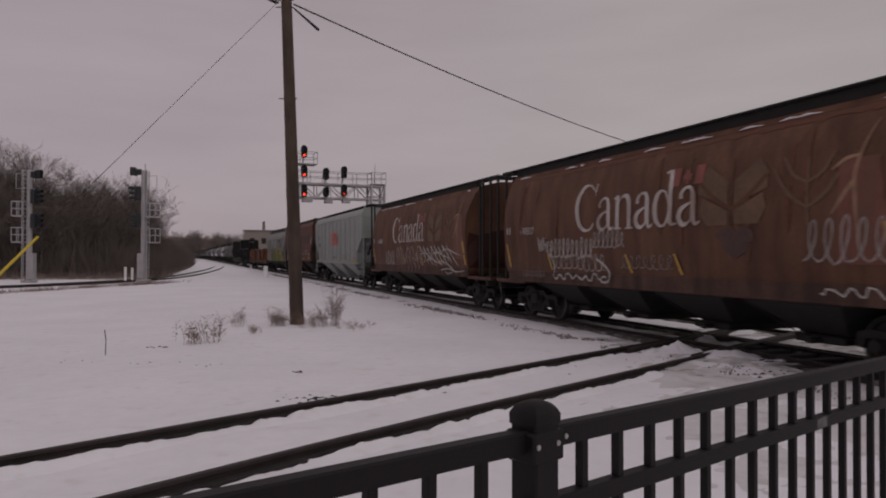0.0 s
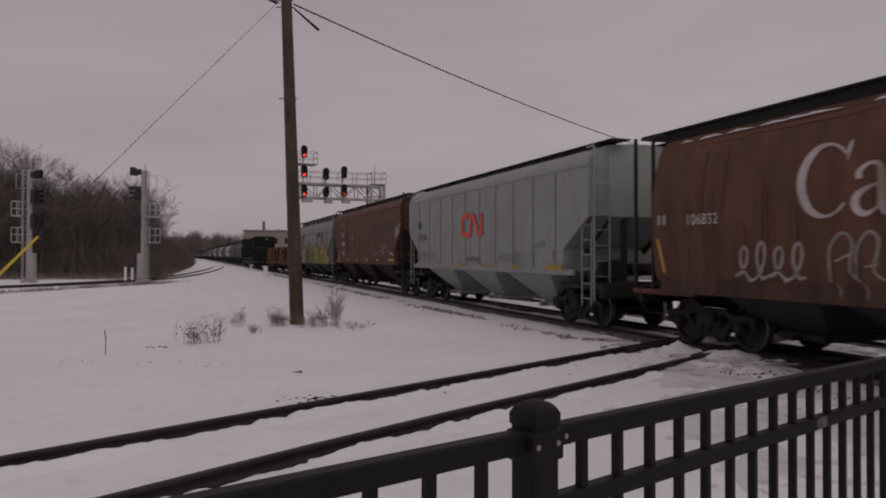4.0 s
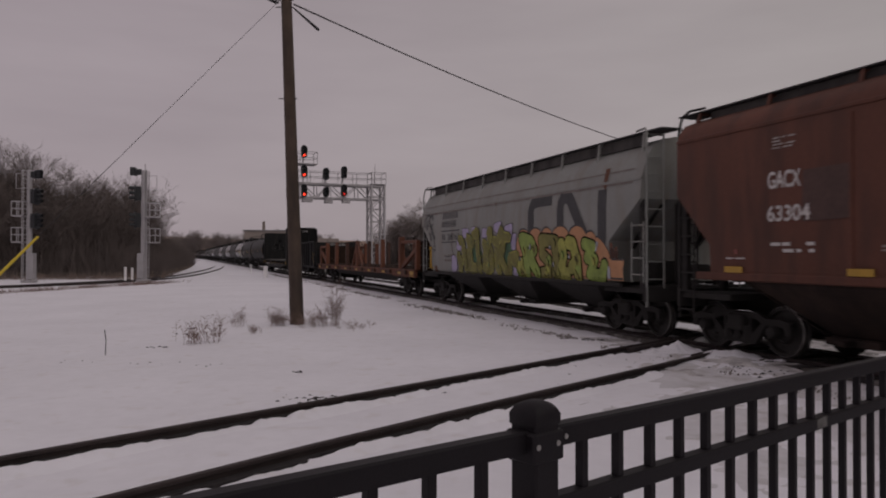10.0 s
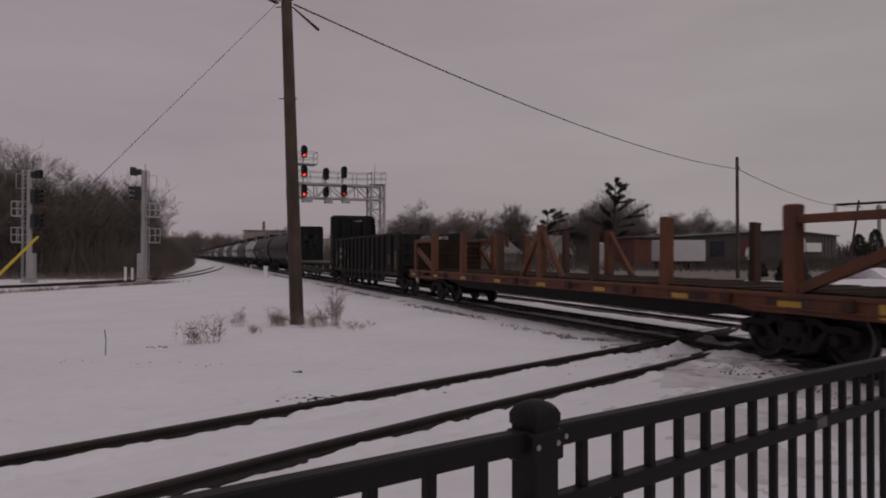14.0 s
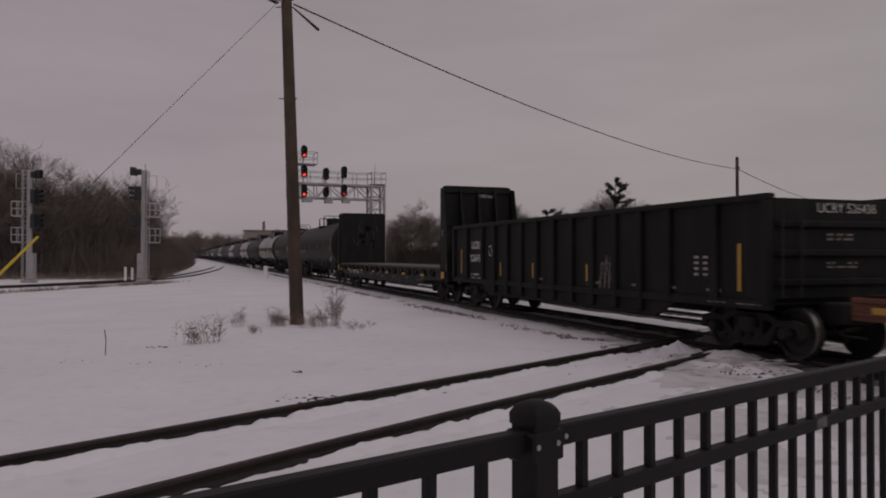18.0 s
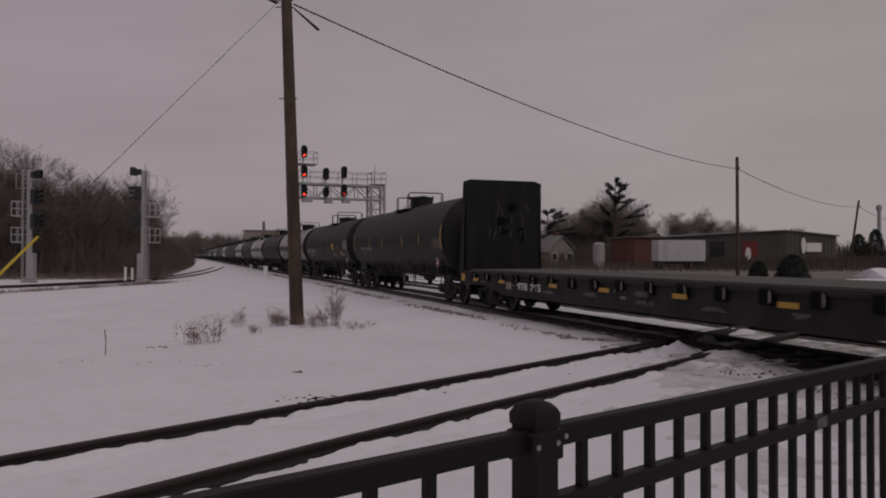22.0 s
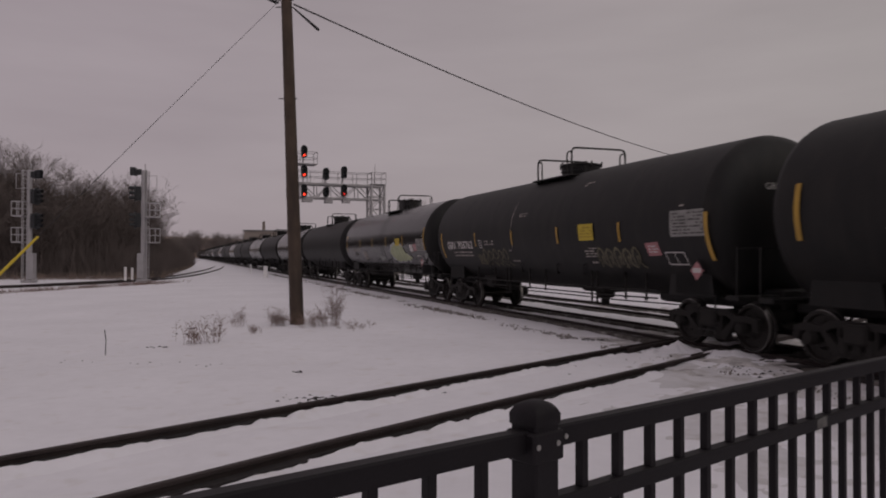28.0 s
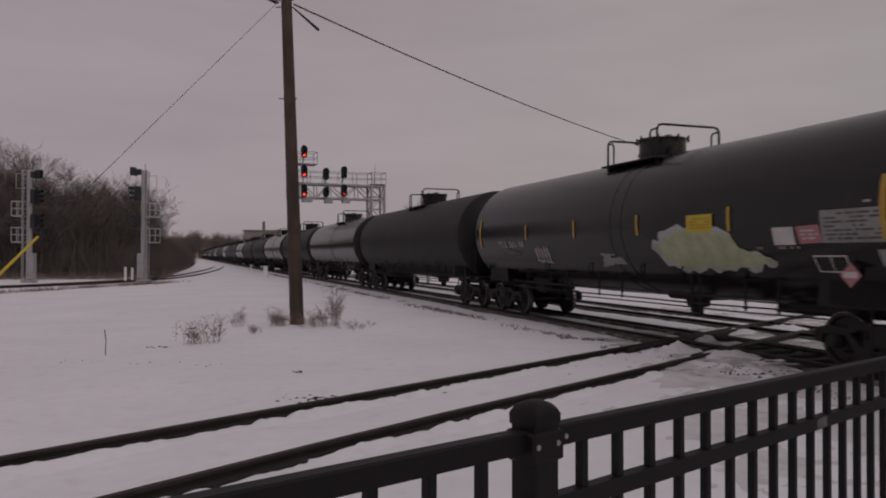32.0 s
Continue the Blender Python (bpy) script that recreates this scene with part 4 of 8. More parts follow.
    for sgn in (1, -1):
        turn = pose(0, 0, 0, 0, 0, 0 if sgn > 0 else 180)
        p = Shape().box(half - run - 0.4, car_half - 0.45, -1.45, 1.45, 0.98, 1.10, 0.015).box(car_half - 0.55, car_half - 0.43, -1.5, 1.5, 0.80, 1.16, 0.02)
        p.box(half - 3.0, car_half - 0.3, -0.35, 0.35, 0.72, 1.15, 0.03)
        part("end_platform", p, under, car, at=turn)
        if end_frame:
            for y in (-1.42, -0.5, 0.5, 1.42):
                part("end_post", Shape().box(half - 0.16, half - 0.02, y - 0.06, y + 0.06, 1.1, hi + 0.3, 0.01), under, car, at=turn)
            for y in (-0.9, 0.9):
                part("end_brace", Shape().bar((half - run - 0.9, y, 1.25), (half - 0.1, y, hi), 0.1, 0.08), under, car, at=turn)
            cyl = Shape().turned([(-0.35, 0.16), (0.35, 0.16)], (half - 0.55, 0.3, 1.45), "y", 12).box(half - 0.7, half - 0.4, -0.9, -0.35, 1.2, 1.7, 0.03)
            part("brake_gear", cyl, UNDER, car, at=turn)
        # Ladders on the oxide car take a dark colour for the end's shadow.
        iron = UNDER if dome or paint is OXIDE else paint
        if dome:
            for x, y in ((0.16, -1.45), (0.80, -1.45), (-0.31, -1.36), (0.80, -0.62), (0.16, 1.45), (0.80, 1.45), (0.80, 0.62)):
                part("end_post", Shape().box(half + x - 0.035, half + x + 0.035, y - 0.035, y + 0.035, 1.02, roof - 0.05, 0.008), UNDER, car, at=turn)
            part("end_platform", Shape().box(half - 1.2, half + 0.85, -1.5, 1.5, 1.0, 1.10, 0.015), OXIDE, car, at=turn)
        for sy in (-1, 1) if not dome else ():
            ld = ladder(Shape(), 0, half - 0.42, half + 0.02, 1.22 if low < 1.25 else 0.58, 2.56 if low < 1.25 else hi - 0.1, 0.020, 0.36)
            ld.v = [(y, x + 1.50 * sy, z) for x, y, z in ld.v]
            part("ladder", ld, iron, car, at=turn)
            ld2 = Shape()
            top = roof + 0.03 if board > 0.9 else roof - 0.12
            ld2.tube([(half + 0.08, 1.46 * sy, 0.7), (half + 0.08, 1.46 * sy, top - 0.35), (half + 0.03, 1.42 * sy, top - 0.1), (half - 0.12, 1.36 * sy, top), (half - 0.5, 1.30 * sy, top)], 0.028, 6)
            ld2.tube([(half + 0.08, 1.02 * sy, 1.1), (half + 0.08, 1.02 * sy, top - 0.1)], 0.022, 5)
            z = 1.3
            while z < top - 0.3:
                ld2.tube([(half + 0.08, 1.46 * sy, z), (half + 0.08, 1.02 * sy, z)], 0.016, 5)
                z += 0.38
            part("end_ladder", ld2, iron, car, at=turn)
    # outlet chutes: side sheets that narrow downwards, with slope sheets between the bays
    for x0, x1 in bays:
        c, dx = (x0 + x1) / 2, 0.45
        sheet = lambda a_, b_, y_, z_: [(a_, -y_, z_), (b_, -y_, z_), (b_, y_, z_), (a_, y_, z_)]
        s = Shape().loft([sheet(c - 0.36, c + 0.46, 0.68, 0.45), sheet(x0, x1, 1.47, low - 0.14), sheet(x0 - dx, x1 + dx * 0.7, 1.475, low - 0.005)])
        s.box(c - 0.52, c + 0.52, -0.86, 0.86, 0.35, 0.48, 0.02).turned([(-1.05, 0.05), (-0.7, 0.05)], (c, 0, 0.40), "y", 8)
        s.box(c - 0.08, c + 0.08, -1.10, -0.80, 0.36, 0.46, 0.02)
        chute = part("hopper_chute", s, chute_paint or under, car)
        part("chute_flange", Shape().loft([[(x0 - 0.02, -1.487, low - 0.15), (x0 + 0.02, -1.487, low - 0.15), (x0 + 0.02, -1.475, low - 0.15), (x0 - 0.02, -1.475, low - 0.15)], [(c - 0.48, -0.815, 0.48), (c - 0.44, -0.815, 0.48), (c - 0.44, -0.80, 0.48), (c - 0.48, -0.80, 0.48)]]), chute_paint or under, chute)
    trucks(car, truck)
    couplers(car, car_half)
    return car


def decal(name, me, material, car, x, z, depth, squeeze=1.0, upright=1.0, label=""):
    return part(name, bent(me, material, x, z, depth, squeeze, upright), material, car, label)


def reflectors(car, xs, z, depth, w=0.45, h=0.11, material=None):
    for x in xs:
        decal("reflector", flat_patch([[(0, 0), (w, 0), (w, h), (0, h)]]), material or AMBER, car, x, z, depth, label="yellow reflector strip")


def letter_bars(n, w, h, t=0.035):
    """n upright plain bars in a row, of the size of large lettering."""
    step = w / n
    return [[(k * step, 0), (k * step + step * 0.62, 0), (k * step + step * 0.62, h), (k * step, h)] for k in range(n)]


def blob(seed, w, h, n=26, rough=0.18):
    rng = random.Random(seed)
    ph = [rng.uniform(0, 6.28) for _ in range(4)]
    out = []
    for k in range(n):
        a = 2 * math.pi * k / n
        r = 1 + rough * (math.sin(3 * a + ph[0]) + 0.7 * math.sin(7 * a + ph[1]) + 0.5 * math.sin(11 * a + ph[2]))
        c, s_ = math.cos(a), math.sin(a)
        m = max(abs(c), abs(s_)) ** 0.6
        out.append((w / 2 * (1 + r * c / m * 0.9), h / 2 * (1 + r * s_ / m * 0.9)))
    return out


SPRAY_LIME = mat("lime_spray", (0.28, 0.285, 0.055), 0.6, 0, 0.45, 2.2, 8, 0)
SPRAY_GREEN = mat("green_spray", (0.215, 0.29, 0.055), 0.6, 0, 0.4, 2.5, 8, 0)
SPRAY_OLIVE = mat("olive_spray", (0.155, 0.145, 0.030), 0.6, 0, 0.4, 2.2, 8, 0)
SPRAY_DEEP = mat("deep_green_spray", (0.035, 0.10, 0.045), 0.6, 0, 0.6, 3.5, 8, 0)
SPRAY_EDGE = mat("dark_maroon_spray", (0.045, 0.026, 0.018), 0.6, 0, 0.3, 3, 8, 0)
SPRAY_PEACH = mat("peach_spray", (0.43, 0.215, 0.105), 0.6, 0, 0.15, 2.5, 8, 0)
SPRAY_LILAC = mat("lilac_spray", (0.34, 0.30, 0.44), 0.6, 0, 0.2, 2.5, 8, 0)
SPRAY_PALE = mat("pale_green_spray", (0.33, 0.36, 0.22), 0.6, 0, 0.3, 2.5, 8, 0)
SPRAY_GREYISH = mat("grey_panel", (0.23, 0.225, 0.215), 0.6, 0, 0.3, 2.5, 8, 0)
SPRAY_KHAKI = mat("khaki_spray", (0.120, 0.108, 0.066), 0.7, 0, 0.4, 2.5, 8, 0)
SPRAY_FOG = mat("foggy_white_spray", (0.34, 0.345, 0.37), 0.7, 0, 0.35, 2.5, 8, 0)
SPRAY_CHALK = mat("chalky_spray", (0.30, 0.27, 0.25), 0.7, 0, 0.35, 2.5, 8, 0)
WHEAT = mat("faded_wheat_gold", (0.118, 0.066, 0.036), 0.65, 0, 0.3, 1.5, 12, 0)
FLAG = mat("faded_flag_red", (0.215, 0.060, 0.048), 0.6, 0, 0.3, 2, 12, 0, (0.13, 0.058, 0.038), 0.58)
WORN = mat("worn_chalk_marks", (0.085, 0.08, 0.078), 0.8, 0, 0.5, 3, 14, 0)
OVERPAINT = mat("overpainted_grey", (0.068, 0.037, 0.031), 0.75, 0, 0.3, 1.5, 12, 0)
SPRAY_WHITE = mat("white_spray", (0.40, 0.375, 0.35), 0.7, 0, 0.45, 2.5, 8, 0)
PANEL = mat("faded_red_panel", (0.150, 0.050, 0.032), 0.65, 0, 0.35, 2.2, 10, 0, (0.115, 0.052, 0.032), 0.50)
STALK = mat("pale_wheat", (0.26, 0.155, 0.095), 0.65, 0, 0.5, 1.5, 9, 0)
RED_RUN = mat("worn_red_primer", (0.128, 0.048, 0.030), 0.7, 0, 0.3, 3.0, 14, 0.05, (0.115, 0.054, 0.033), 0.46, spec=0.25)
OCHRE_DARK = mat("dark_brown_grime", (0.098, 0.049, 0.030), 0.75, 0, 0.35, 2.0, 14, 0.05, (0.115, 0.056, 0.034), 0.5, spec=0.25)
DIM_PANEL = mat("dusty_panel", (0.034, 0.032, 0.031), 0.8, 0, 0.4, 3, 14, 0)
WEAK_YELLOW = mat("smudged_yellow", (0.36, 0.26, 0.02), 0.6, 0, 0.3, 3, 14, 0)
KHAKI_HAZE = mat("khaki_overspray", (0.020, 0.018, 0.014), 0.7, 0, 0.5, 4, 20, 0)
PINK = mat("pink_paper", (0.36, 0.16, 0.17), 0.6, 0, 0.1, 3, 12, 0)


def ribbon(pts, thick, even=False):
    """A brush stroke through the points."""
    s = Shape()
    left, right = [], []
    for i, (x, z) in enumerate(pts):
        x0, z0 = pts[max(0, i - 1)]
        x1, z1 = pts[min(len(pts) - 1, i + 1)]
        d = Vector((x1 - x0, z1 - z0))
        p = Vector((-d.y, d.x)).normalized() * thick * (1 if even else 0.7 + 0.5 * math.sin(i * 1.7) ** 2) if d.length > 1e-5 else Vector((0, thick))
        left.append((x - p.x, 0, z - p.y))
        right.append((x + p.x, 0, z + p.y))
    n = len(pts)
    s.add(left + right, [(i, i + 1, n + i + 1, n + i) for i in range(n - 1)])
    me = bpy.data.meshes.new("stroke")
    me.from_pydata(s.v, [], s.f)
    return me


def coil(seed, w, h, n, thick):
    """One unbroken line of tall leaning loops."""
    rng = random.Random(seed)
    pts = []
    steps = n * 12
    grow = [rng.uniform(0.75, 1.1) for _ in range(n + 2)]
    for i in range(steps + 1):
        t = i / steps
        a = 2 * math.pi * n * t
        g = grow[int(t * n)]
        z = h / 2 - h / 2 * g * math.cos(a)
        pts.append((w * t + 0.75 * w / n * math.sin(a) * 0.6 + 0.16 * (z - h / 2), z))
    return ribbon(pts, thick)


def angular(seed, w, h, n, thick):
    """One line of sharp zigzag strokes."""
    rng = random.Random(seed)
    pts = []
    for k in range(n + 1):
        x = w * k / n
        z = h * (0.75 + rng.uniform(-0.2, 0.25) if k % 2 else 0.2 + rng.uniform(-0.2, 0.2))
        pts += [(x + rng.uniform(-0.3, 0.3) * w / n, z), (x + w / n * 0.45, z - rng.uniform(0, 0.2) * h)]
    return ribbon(pts, thick)


def leaf_sign():
    """A stem with two broad pairs of leaves, as flat sheets."""
    out = []
    for sg in (-1, 1):
        out.append([(sg * 0.07, 0.62), (sg * 0.62, 0.98), (sg * 0.80, 0.70), (sg * 0.80, 0.42), (sg * 0.07, 0.14)][::-sg])
        out.append([(sg * 0.07, 0.05), (sg * 0.70, 0.34), (sg * 0.78, 0.05), (sg * 0.60, -0.22), (sg * 0.07, -0.22)][::-sg])
    return flat_patch(out)


def build_grain_cars():
    side = depth_of(true_side(ROUND, 1.16))
    d = lambda z: max(side(z), 1.535) if z < 1.40 else side(z)
    over = lambda n: (lambda z: d(z) + 0.003 * n)
    for middle, seed, wx in ((-10.75, 3, -2.88), (5.82, 8, -3.33)):
        car = hopper("covered_hopper", "weathered brown cylindrical grain hopper lettered Canada", middle, 7.18, 16.5, ROUND, OCHRE, UNDER, [(-5.00, -3.00), (-2.36, -0.36), (0.28, 2.28), (2.92, 4.92)], cut=(1.9, 1.6, 0.35), dome=True, roof=4.44, low=1.16, front=6.12, end_frame=False, truck=6.1)
        spans = [("C", 0.0, 1.06), ("a", 1.02, 1.76), ("n", 1.78, 2.54), ("a", 2.57, 3.26), ("d", 3.25, 4.06), ("a", 4.04, 4.76)]
        decal("lettering", wordmark(spans, 0.75), LETTER_WORN, car, wx, 2.41, over(2), label="white serif wordmark")
        decal("flag", flat_patch([[(0, 0), (0.27, 0), (0.33, 0.36), (0.06, 0.36)], [(0.40, 0.06), (0.49, 0.14), (0.48, 0.02), (0.54, 0.02), (0.56, 0.14), (0.64, 0.06), (0.68, 0.22), (0.60, 0.22), (0.58, 0.34), (0.52, 0.26), (0.46, 0.33), (0.46, 0.22), (0.38, 0.22)], [(0.74, 0), (1.0, 0), (1.06, 0.36), (0.80, 0.36)]]), FLAG, car, wx + 3.84, 3.20, over(3), 0.95, 1.0, "faded red flag")
        decal("fleet_mark", flat_patch(letter_bars(2, 0.34, 0.2)), SPRAY_CHALK, car, -6.98, 2.44, d)
        decal("fleet_number", sized(lettering("110517" if seed == 3 else "106832", 0.34), 0.86, 0.2), LETTER, car, -6.02, 2.41, d)
        # rust that shows through along the roof edge, with runs below it
        rng = random.Random(seed)
        low_edge = []
        for k in range(120):
            x = -7.0 + 12.9 * k / 119
            low_edge.append((x, -0.02 - 0.06 * abs(noise.noise((x * 1.3, seed, 0))) - 0.12 * max(0, noise.noise((x * 4.1, seed, 5)))))
        decal("rust_streak", flat_patch([[low_edge[k], low_edge[k + 1], (low_edge[k + 1][0], 0.05), (low_edge[k][0], 0.05)] for k in range(119)]), RED_RUN, car, 0, 4.00, d, label="red primer worn through at the roof edge")
        for k in range(16):
            x, h = rng.uniform(-6.9, 5.8), rng.uniform(0.3, 1.5)
            z = rng.choice((3.86 - h, 3.86 - h, rng.uniform(1.42, 2.3)))
            w = rng.uniform(0.05, 0.22)
            decal("rust_streak", flat_patch([[(0, 0.1 * h), (w * 0.4, 0), (w * 0.9, 0.2 * h), (w, h), (0.1 * w, h * 0.95)]]), OCHRE_DARK if k % 3 else RED_RUN, car, x, z, over(0.4))
        # two sheaves and a red panel with a pale painted stalk
        decal("wheat_sign", leaf_sign(), WHEAT, car, 2.70, 2.58, over(1), 1.10, 0.95, "faded gold wheat sign")
        decal("wheat_sign", brushed([[(0, -0.25, 0.04), (0, 1.0, 0.03)], eased([(0.02, 0.05, 0.03), (-0.45, 0.30, 0.05), (-0.85, 0.62, 0.03)]), eased([(0.02, 0.05, 0.03), (0.45, 0.30, 0.05), (0.85, 0.62, 0.03)])]), OCHRE_DARK, car, 2.70, 2.58, over(2))
        decal("wheat_sign", brushed([[(0, -0.2, 0.03), (0, 0.9, 0.025)], eased([(0, 0.1, 0.02), (-0.4, 0.35, 0.035), (-0.72, 0.80, 0.02)]), eased([(0, 0.1, 0.02), (0.4, 0.35, 0.035), (0.72, 0.80, 0.02)]), eased([(0, 0.5, 0.02), (-0.3, 0.65, 0.03), (-0.5, 0.95, 0.02)]), eased([(0, 0.5, 0.02), (0.3, 0.65, 0.03), (0.5, 0.95, 0.02)])]), WHEAT, car, 4.42, 2.48, over(1), label="faded gold wheat sign")
        rows_ = []
        for k in range(9):
            z = 1.58 * k / 8
            rows_.append((0.05 * noise.noise((k * 1.7, seed, 1)) - 0.02 + 0.03 * k / 8, 0.90 - 0.22 * (k / 8) ** 2 + 0.06 * noise.noise((k * 1.3, seed, 4)), z))
        decal("end_panel", flat_patch([[(a0, z0), (a1, z0), (b1, z1), (b0, z1)] for (a0, a1, z0), (b0, b1, z1) in zip(rows_, rows_[1:])]), PANEL, car, 4.99, 1.68, over(2), 1.0, 1.0, "faded red panel")
        decal("wheat_sign", brushed([eased([(0.36, 0.0, 0.012), (0.33, 0.6, 0.025), (0.31, 1.1, 0.03), (0.42, 1.5, 0.025), (0.63, 1.9, 0.01)]), eased([(0.32, 1.05, 0.03), (0.10, 0.80, 0.04), (-0.10, 0.55, 0.012)]), eased([(0.36, 1.40, 0.02), (0.12, 1.36, 0.03), (-0.10, 1.22, 0.01)])]), STALK, car, 4.98, 1.90, over(3.5), label="pale faded wheat sign")
        if seed == 3:
            decal("graffiti", brushed([eased([(x * 0.17, z, 0.020) for x, z in ((0, 0.40), (0.5, 0.02), (0.9, 0.34), (1.4, 0.02), (1.8, 0.42), (2.1, 0.05), (2.2, 0.40), (2.2, 0.2), (2.8, 0.24), (2.9, 0.42), (2.8, 0.0))])]), SPRAY_WHITE, car, -4.92, 1.90, over(1))
            decal("graffiti", coil(seed, 2.25, 0.52, 10, 0.020), SPRAY_WHITE, car, -4.28, 1.74, over(1))
            decal("graffiti", coil(seed + 2, 1.35, 0.38, 7, 0.018), SPRAY_CHALK, car, -2.05, 2.0, over(1))
            decal("graffiti", brushed([eased([(-4.30, 2.20, 0.02), (-4.38, 1.95, 0.025), (-4.15, 1.70, 0.025), (-4.05, 1.45, 0.02), (-4.12, 1.24, 0.02)]), eased([(-1.95, 1.74, 0.02), (-1.62, 1.60, 0.03), (-1.38, 1.40, 0.03), (-1.45, 1.20, 0.03), (-1.75, 1.19, 0.02)])]), SPRAY_WHITE, car, 0, 0, over(1.6))
            decal("graffiti", coil(seed + 1, 2.55, 0.40, 9, 0.017), SPRAY_CHALK, car, -4.10, 1.44, over(1))
            decal("graffiti", angular(seed + 4, 2.4, 0.20, 11, 0.026), SPRAY_WHITE, car, -4.02, 1.20, over(1))
            decal("graffiti", coil(seed + 5, 1.4, 0.16, 8, 0.010), FADED, car, -6.0, 1.22, d)
            decal("graffiti", coil(seed + 7, 1.9, 0.30, 7, 0.014), FADED, car, -0.9, 1.52, d)
            decal("graffiti", coil(seed + 8, 1.5, 0.7, 5, 0.016), SPRAY_CHALK, car, 4.35, 1.70, over(4))
            decal("graffiti", angular(seed + 9, 1.3, 0.16, 7, 0.018), SPRAY_WHITE, car, 4.6, 1.2, over(4))
            decal("stain", flat_patch([blob(31, 0.9, 0.55, 22, 0.2)]), OVERPAINT, car, 2.35, 1.80, over(3), label="dark overpainted smear")
        else:
            rng = random.Random(77)
            # rounded outline letters, then long leaning strokes
            runs = []
            for k in range(7):
                x = -2.75 + 0.54 * k + rng.uniform(-0.06, 0.06)
                j = lambda q: rng.uniform(-q, q)
                if k % 3 == 2:
                    runs.append(eased([(x, 2.15 + j(0.05), 0.016), (x + 0.06, 1.80 + j(0.1), 0.022), (x + 0.30, 1.62, 0.024), (x + 0.40, 1.85 + j(0.1), 0.022), (x + 0.50, 1.42, 0.016)]))
                else:
                    runs.append(eased([(x, 1.42 + j(0.06), 0.014), (x + 0.02 + j(0.04), 1.90, 0.022), (x + 0.20 + j(0.05), 2.20 + j(0.06), 0.024), (x + 0.42 + j(0.05), 2.02, 0.022), (x + 0.34 + j(0.06), 1.60, 0.02), (x + 0.52 + j(0.08), 1.42, 0.014)]))
                    runs.append([(x + 0.12 + j(0.05), 1.70 + j(0.1), 0.014), (x + 0.40 + j(0.05), 1.78 + j(0.1), 0.016)])
                runs.append(eased([(x + 0.16 + j(0.05), 1.40, 0.008), (x + 0.20, 1.28, 0.014), (x + 0.17, 1.16 + j(0.03), 0.010)]))
            decal("graffiti", brushed(runs), SPRAY_CHALK, car, 0, 0, over(1))
            decal("graffiti", coil(8, 1.6, 0.62, 4, 0.034), SPRAY_CHALK, car, -4.75, 1.40, over(1))
            runs = []
            for k in range(8):
                x = 0.85 + 0.47 * k
                z = 2.20 - 0.03 * (k % 3)
                runs.append(eased([(x, z, 0.030), (x + 0.35, z - 0.22, 0.026), (x + 0.75, z - 0.50, 0.024), (x + 1.05 + 0.1 * (k % 2), z - 0.72, 0.012)]))
                runs.append(eased([(x + 0.05, z, 0.020), (x + 0.18, z - 0.35, 0.024), (x + 0.05, z - 0.62, 0.016)]))
            for x, z, w in ((0.95, 1.85, 1.5), (1.6, 1.62, 1.9), (2.3, 1.86, 2.2), (3.0, 1.52, 1.7), (3.6, 1.98, 1.9)):
                runs.append(eased([(x, z, 0.012), (x + w * 0.35, z + 0.07, 0.026), (x + w * 0.7, z - 0.06, 0.024), (x + w, z - 0.16, 0.012)]))
            runs.append(eased([(3.4, 1.26, 0.014), (4.3, 1.32, 0.024), (5.1, 1.22, 0.02), (5.9, 1.28, 0.012)]))
            decal("graffiti", brushed(runs), SPRAY_WHITE, car, 0, 0, over(4.5))
            decal("graffiti", brushed([eased([(4.4, 1.40, 0.018), (4.9, 1.24, 0.022), (5.05, 1.15, 0.018)]), eased([(3.9, 1.22, 0.018), (4.2, 1.14, 0.022), (4.7, 1.20, 0.018)])]), SPRAY_CHALK, car, 0, 0, over(6))
        for x in (-7.05,):
            decal("reflector", flat_patch([[(0, 0.7), (0.10, 0.7), (0.28, 0), (0.16, 0)]]), AMBER, car, x, 1.46, d, label="yellow reflector strip")
        decal("reflector", flat_patch([[(0, 0.82), (0.15, 0.82), (0.24, 0.42), (0.11, 0.40)], [(0.09, 0.36), (0.22, 0.36), (0.31, 0), (0.18, 0)]]), AMBER, car, 5.74, 1.48, over(3), label="yellow reflector strip")
        for x in (-4.4, -0.70, 1.02) if seed == 3 else (-1.66, 0.95, 3.26):
            decal("reflector", flat_patch([[(0, 0.42), (0.07, 0.42), (0.30, 0), (0.21, 0)]]), AMBER, car, x, 1.43, over(7), label="yellow reflector strip")
        rng = random.Random(seed)
        for k in range(14):
            x, w = rng.uniform(-6.8, 5.6), rng.uniform(0.15, 0.9)
            part("snow_patch", Shape().tube([(x, -1.315, 4.10), (x + w * 0.4, -1.32, 4.118), (x + w, -1.315, 4.10)], [0.006, 0.020, 0.005], 6), SNOW, car, "snow caught on the roof edge")


def logo_two(w, h, t):
    """A monoline mark of two joined strokes, as a plain shape."""
    path = [(0.33, 1), (0.13, 1), (0.07, 0.985), (0.03, 0.94), (0.008, 0.87), (0, 0.78), (0, 0.22), (0.008, 0.13), (0.03, 0.06), (0.07, 0.015), (0.13, 0), (0.34, 0), (0.39, 0.015), (0.43, 0.06), (0.452, 0.13), (0.46, 0.22), (0.46, 0.80), (0.468, 0.90), (0.49, 0.97), (0.53, 1.0), (0.57, 0.975), (0.60, 0.92), (0.83, 0.12), (0.86, 0.04), (0.90, 0.0), (0.95, 0.02), (0.985, 0.08), (1.0, 0.18), (1.0, 1.02)]
    return ribbon([(x * w, z * h) for x, z in path], t / 2, True)


